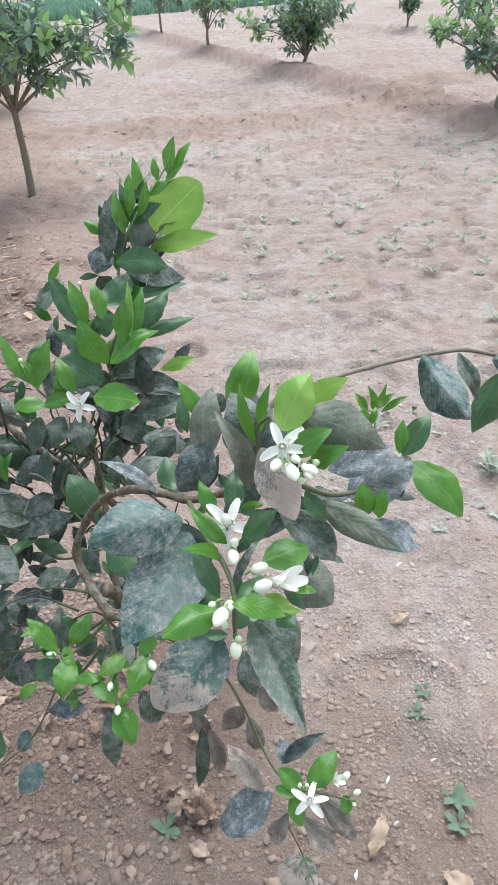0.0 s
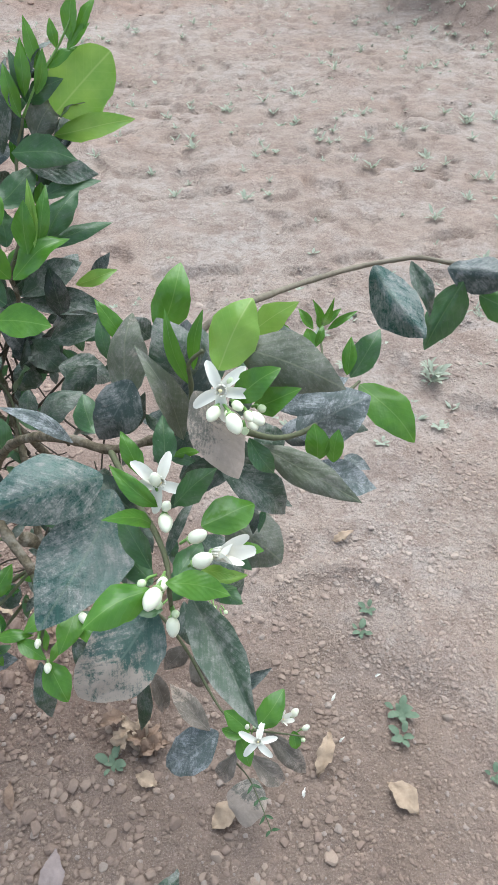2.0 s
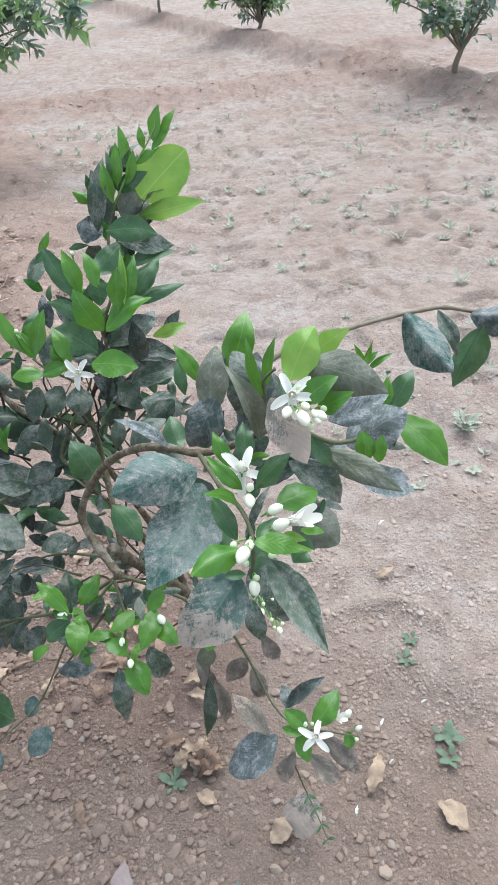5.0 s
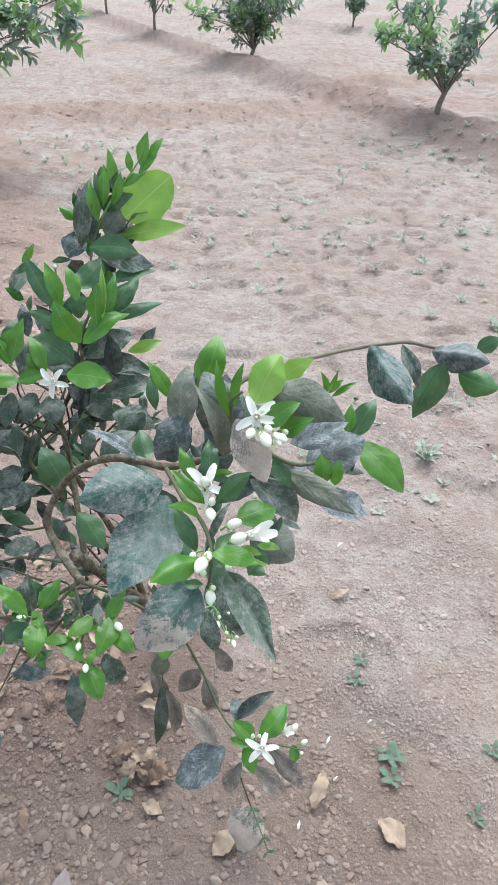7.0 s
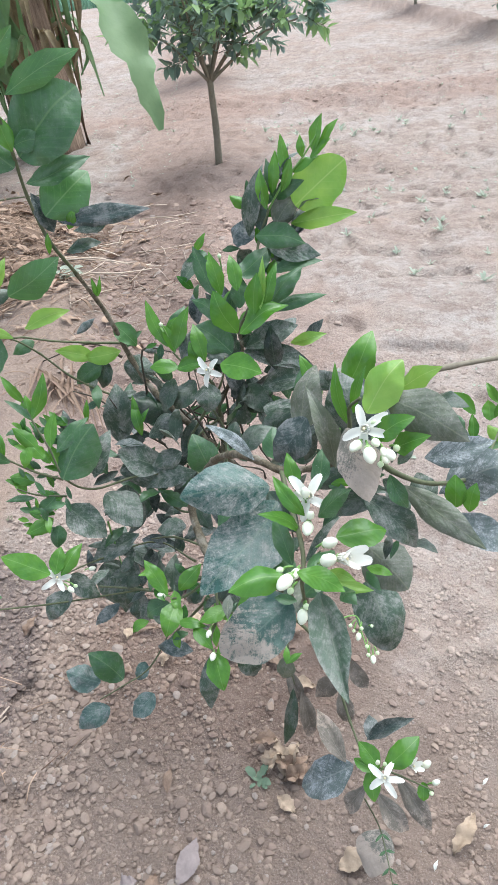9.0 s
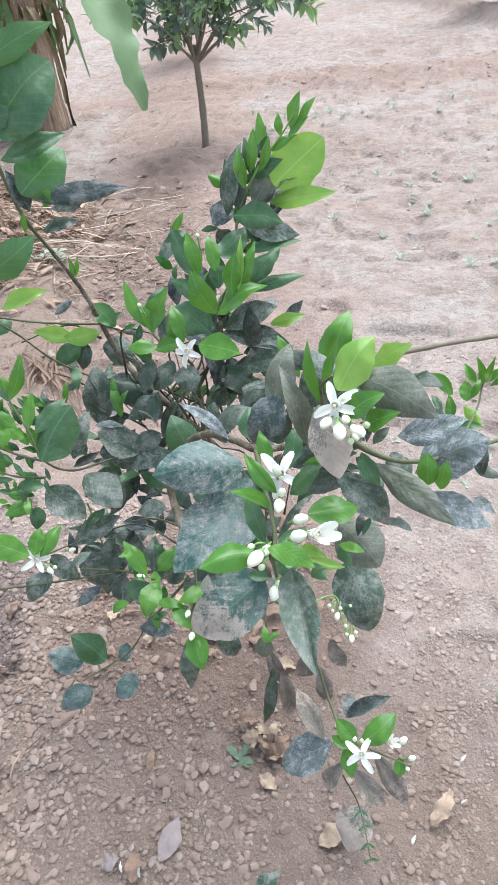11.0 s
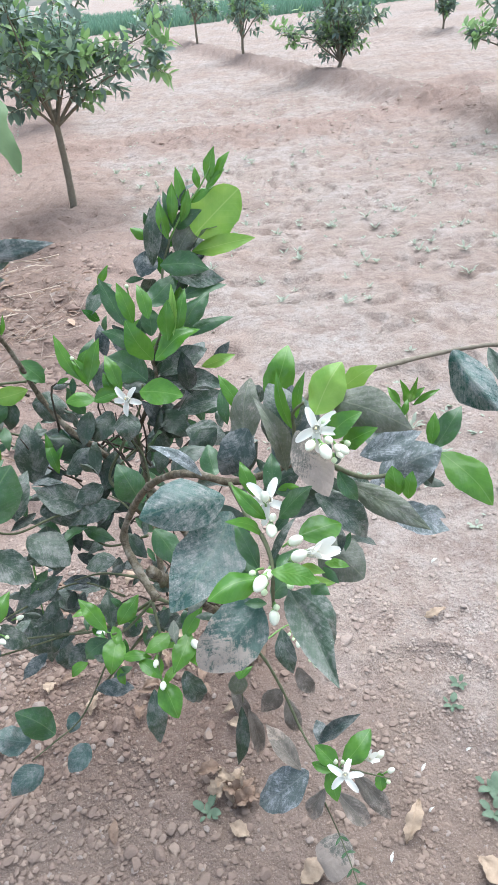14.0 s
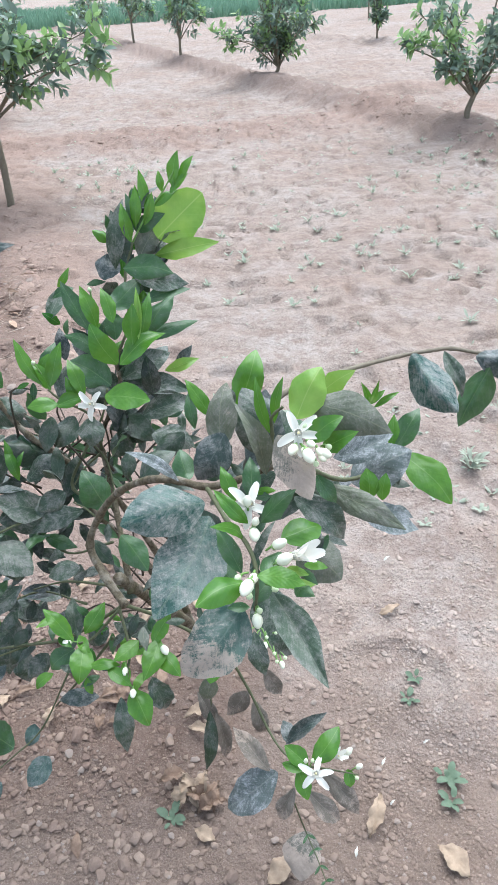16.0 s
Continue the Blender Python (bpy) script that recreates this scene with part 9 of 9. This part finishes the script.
for x, y, long, turn in ((0.392, 1.241, 0.024, 0.3), (0.248, 0.668, 0.02, 0.9), (0.156, 0.496, 0.02, 1.2), (0.347, 0.699, 0.016, 0.0), (0.246, 0.584, 0.015, 0.4), (-0.365, 0.358, 0.018, 1.9), (-0.33, 0.36, 0.022, 1.7)):
    ground_leaf(x, y, 0.75 * long, 0.3 * long, turn, 0.6, PETAL, "small white petal fallen on the soil", "fallen_petal", "petal")
ground_leaf(0.356, 1.062, 0.055, 0.026, 0.2, 0.5, TAN_LEAF, "small dry tan leaf on the soil")
ground_leaf(0.010, 0.480, 0.06, 0.045, 0.6, 0.2, TAN_LEAF, "soil-coloured flat leaf on the soil")
ground_leaf(-0.09, 0.37, 0.07, 0.04, 1.2, 0.3, LEAF["S"], "dusty green fallen leaf on the soil")


def seedling(x, y, size, leaves, seed, material, flat=0.35):
    """A weed seedling: a rosette of lobed leaves."""
    rng = random.Random(seed)
    z = ground_z(x, y)
    plant = thing("weed_seedling", (x, y, z), "small weed seedling growing in the dry soil", "weed", "weed seedlings")
    for k in range(leaves):
        a = k * 2.4 + rng.uniform(-0.3, 0.3)
        way = Vector((math.cos(a), math.sin(a), flat * rng.uniform(0.5, 1.6)))
        s = size * rng.uniform(0.35, 0.7)
        base = Vector((x, y, z + 0.003)) + way * (0.25 * size * (k % 2))
        v, f, _ = blade(base, base + way * s, (0, 0, 1), s * (0.6 if flat < 0.4 else 0.42), 0.3, 0.05, 0.15, rng, 1.1 if flat < 0.4 else 0.6, 5 if leaves > 9 else 8, 1)
        mesh_object("weed_leaf", local(v, (x, y, z)), f, material, plant, origin=(x, y, z))
    return plant


for x, y, size, n, mat in ((0.335, 0.80, 0.055, 6, GREEN_WEED), (0.365, 0.85, 0.045, 5, GREEN_WEED), (0.37, 0.625, 0.065, 7, GREEN_WEED), (0.365, 0.575, 0.055, 5, GREEN_WEED),
                           (-0.195, 0.60, 0.06, 8, GREEN_WEED), (-0.60, 0.28, 0.06, 7, GREEN_WEED), (0.59, 0.60, 0.05, 6, GREEN_WEED), (0.51, 0.48, 0.05, 6, GREEN_WEED),
                           (-1.72, 2.95, 0.17, 26, WEED), (0.71, 1.40, 0.05, 6, WEED), (0.54, 1.37, 0.05, 6, WEED), (-4.2, 5.85, 0.75, 46, GREEN_WEED), (-3.95, 5.6, 0.65, 40, GREEN_WEED), (-4.45, 6.1, 0.8, 46, GREEN_WEED), (-1.23, 1.06, 0.07, 10, OLIVE_GRASS), (-1.18, 0.94, 0.07, 10, OLIVE_GRASS), (-1.07, 1.18, 0.03, 6, OLIVE_GRASS)):
    seedling(x, y, 0.68 * size, n, int(1000 * x + 31), mat, 1.2 if size > 0.5 else 0.35)


def scattered_weeds():
    """The seedlings that dot the open soil."""
    rng = random.Random(9)
    stock = [seedling(1.0 + 0.2 * k, 2.0 + 0.31 * k, 0.045, 11 + k, 50 + k, WEED, 0.6) for k in range(4)]
    done = 0
    while done < 290:
        x, y = rng.uniform(-1.6, 3.6), rng.uniform(1.5, 6.8)
        if lattice(np.array(x * 1.3), np.array(y * 1.3), 12) < 0.36 or x < 0.9 - 0.9 * y * 0.45:
            continue
        s = rng.uniform(0.55, 1.4)
        copy = copy_thing(rng.choice(stock), pose(x, y, float(mesh_z(x, y)), 0, 0, rng.uniform(0, 360)))
        copy.scale = (s, s, s)
        done += 1


scattered_weeds()


def weed_sprouts():
    """Sprouts of a few blades each, too small and too many to tell apart."""
    rng = random.Random(41)
    verts, faces = [], []
    spots = []
    for _ in range(2600):
        x, y = rng.uniform(-2.4, 4.2), 1.4 + 9.5 * rng.random() ** 1.3
        if lattice(np.array(x * 1.1), np.array(y * 1.1), 43) > rng.uniform(0.1, 0.75) and 0.955 * x + 0.295 * y > 0.4:
            spots.append((x, y))
    # sown rows past the straw heap
    for k in range(7):
        for i in range(95):
            across, along = -0.35 - 0.27 * k + rng.gauss(0, 0.025), 5.4 + 0.08 * i + rng.uniform(-0.03, 0.03)
            if rng.random() < 0.75:
                spots.append((0.955 * across - 0.295 * along, 0.295 * across + 0.955 * along))
    for x, y in spots:
        z = float(mesh_z(x, y))
        size = rng.uniform(0.012, 0.034)
        for k in range(rng.randint(2, 5)):
            a = rng.uniform(0, 6.28)
            way = Vector((math.cos(a), math.sin(a), rng.uniform(0.15, 0.9))).normalized() * size * rng.uniform(0.6, 1.2)
            side = way.cross(Vector((0, 0, 1))).normalized() * size * 0.22
            o, n = Vector((x, y, z - 0.002)), len(verts)
            verts += [o, o + way * 0.5 + side, o + way, o + way * 0.5 - side]
            faces += [(n, n + 1, n + 2, n + 3)]
    tagged(mesh_object("weed_sprouts", verts, faces, WEED, smooth=False), "tiny grey-green weed sprouts dotting the dry soil", "weed", kind="stuff")


weed_sprouts()


def clod_mesh(name, seed, material, level):
    """A lump of dry soil: a rough ball broken off along a few flat faces."""
    rng = random.Random(seed)
    bm = bmesh.new()
    bmesh.ops.create_icosphere(bm, subdivisions=level, radius=1.0)
    flat = rng.uniform(0.42, 0.82)
    long = rng.uniform(0.8, 1.45)
    cuts = [(Vector((rng.gauss(0, 1), rng.gauss(0, 1), rng.gauss(0.2, 0.8))).normalized(), rng.uniform(0.42, 0.8)) for _ in range(9)]
    for v in bm.verts:
        v.co *= rng.uniform(0.7, 1.1) if level == 1 else rng.uniform(0.86, 1.08)
        for way, depth in cuts:
            over = v.co.dot(way) - depth
            if over > 0:
                v.co -= way * (over * 0.85)
        v.co.x *= long
        v.co.z *= flat
    me = bpy.data.meshes.new(name)
    bm.to_mesh(me)
    bm.free()
    me.materials.append(material)
    me.polygons.foreach_set("use_smooth", [False] * len(me.polygons))
    return me


def clods():
    """Lumps of dry soil: the nearest as pieces of the ground, the rest and the grit as one loose scatter."""
    rng = random.Random(17)
    meshes = [clod_mesh("clod", 100 + k, CLOD, 2) for k in range(14)]
    for _ in range(290):
        x, y = -0.85 + 1.47 * rng.random() ** 1.5, 0.25 + 0.85 * rng.random() ** 1.1
        r = (0.004 + 0.016 * rng.random() ** 3) * (0.6 if x > 0.2 else 1.0)
        ob = new("clod", rng.choice(meshes))
        ob.parent = ground
        ob.location = (x, y, ground_z(x, y) + 0.15 * r)
        ob.rotation_euler = (rng.uniform(-0.4, 0.4), rng.uniform(-0.4, 0.4), rng.uniform(0, 6.28))
        ob.scale = (r, r, r)
    shapes = {1: [], 2: []}
    for level in shapes:
        for m in [clod_mesh("crumb", 200 + k, CLODS, level) for k in range(14)]:
            shapes[level].append((np.array([v.co[:] for v in m.vertices]), np.array([p.vertices[:] for p in m.polygons])))
    gen = np.random.default_rng(23)

    def scatter(name, areas, label, sink, fine):
        verts, faces, total = [], [], 0
        for count, box, lo, hi, fall in areas:
            for _ in range(count):
                x, y = gen.uniform(*box[:2]), gen.uniform(*box[2:])
                s = 0.955 * x + 0.295 * y
                if lattice(np.array(x * 2.3), np.array(y * 2.3), 31) < gen.uniform(0.0, 0.6) or (-1.06 < s < -0.68 and y > 0.55 and gen.random() < 0.93):
                    continue
                r = lo + (hi - lo) * gen.random() ** fall
                v, f = shapes[2 if r > fine else 1][gen.integers(14)]
                a = gen.uniform(0, 6.28)
                c, s = math.cos(a), math.sin(a)
                verts.append(np.stack(((v[:, 0] * c - v[:, 1] * s) * r + x, (v[:, 0] * s + v[:, 1] * c) * r + y, v[:, 2] * r + mesh_z(x, y) - sink * r), -1))
                faces.append(f + total)
                total += len(v)
        ob = mesh_object(name, np.concatenate(verts), [tuple(map(int, t)) for t in np.concatenate(faces)], CLODS, smooth=False)
        tagged(ob, label, "soil", kind="stuff")

    scatter("soil_grit", ((26000, (-1.2, 0.25, 0.2, 1.3), 0.0013, 0.0092, 2.7), (16000, (0.2, 0.8, 0.2, 1.3), 0.001, 0.0062, 3.2), (300, (-0.8, 0.2, 0.2, 0.9), 0.006, 0.013, 2),
                          (10000, (-1.6, 1.5, 0.9, 2.4), 0.002, 0.010, 3), (4500, (-2.6, -1.3, 0.8, 3.2), 0.003, 0.026, 3), (3500, (-1.2, -0.55, 0.2, 1.05), 0.002, 0.013, 3)),
            "loose crumbs and grit of dry soil", -0.15, 0.0082)
    scatter("soil_lumps", ((3500, (-2.1, 0.35, 1.7, 5.6), 0.004, 0.024, 3), (1300, (-1.35, -0.6, 2.3, 3.2), 0.004, 0.03, 2.5), (1600, (-1.75, -0.9, 3.2, 4.4), 0.004, 0.032, 2.5), (9500, (-2.6, 3.6, 2.2, 7.4), 0.004, 0.02, 2.5), (2600, (-3.0, 3.0, 7.3, 8.9), 0.006, 0.03, 3)),
            "rounded lumps of dry soil lying in the orchard", 0.25, 0.02)


clods()
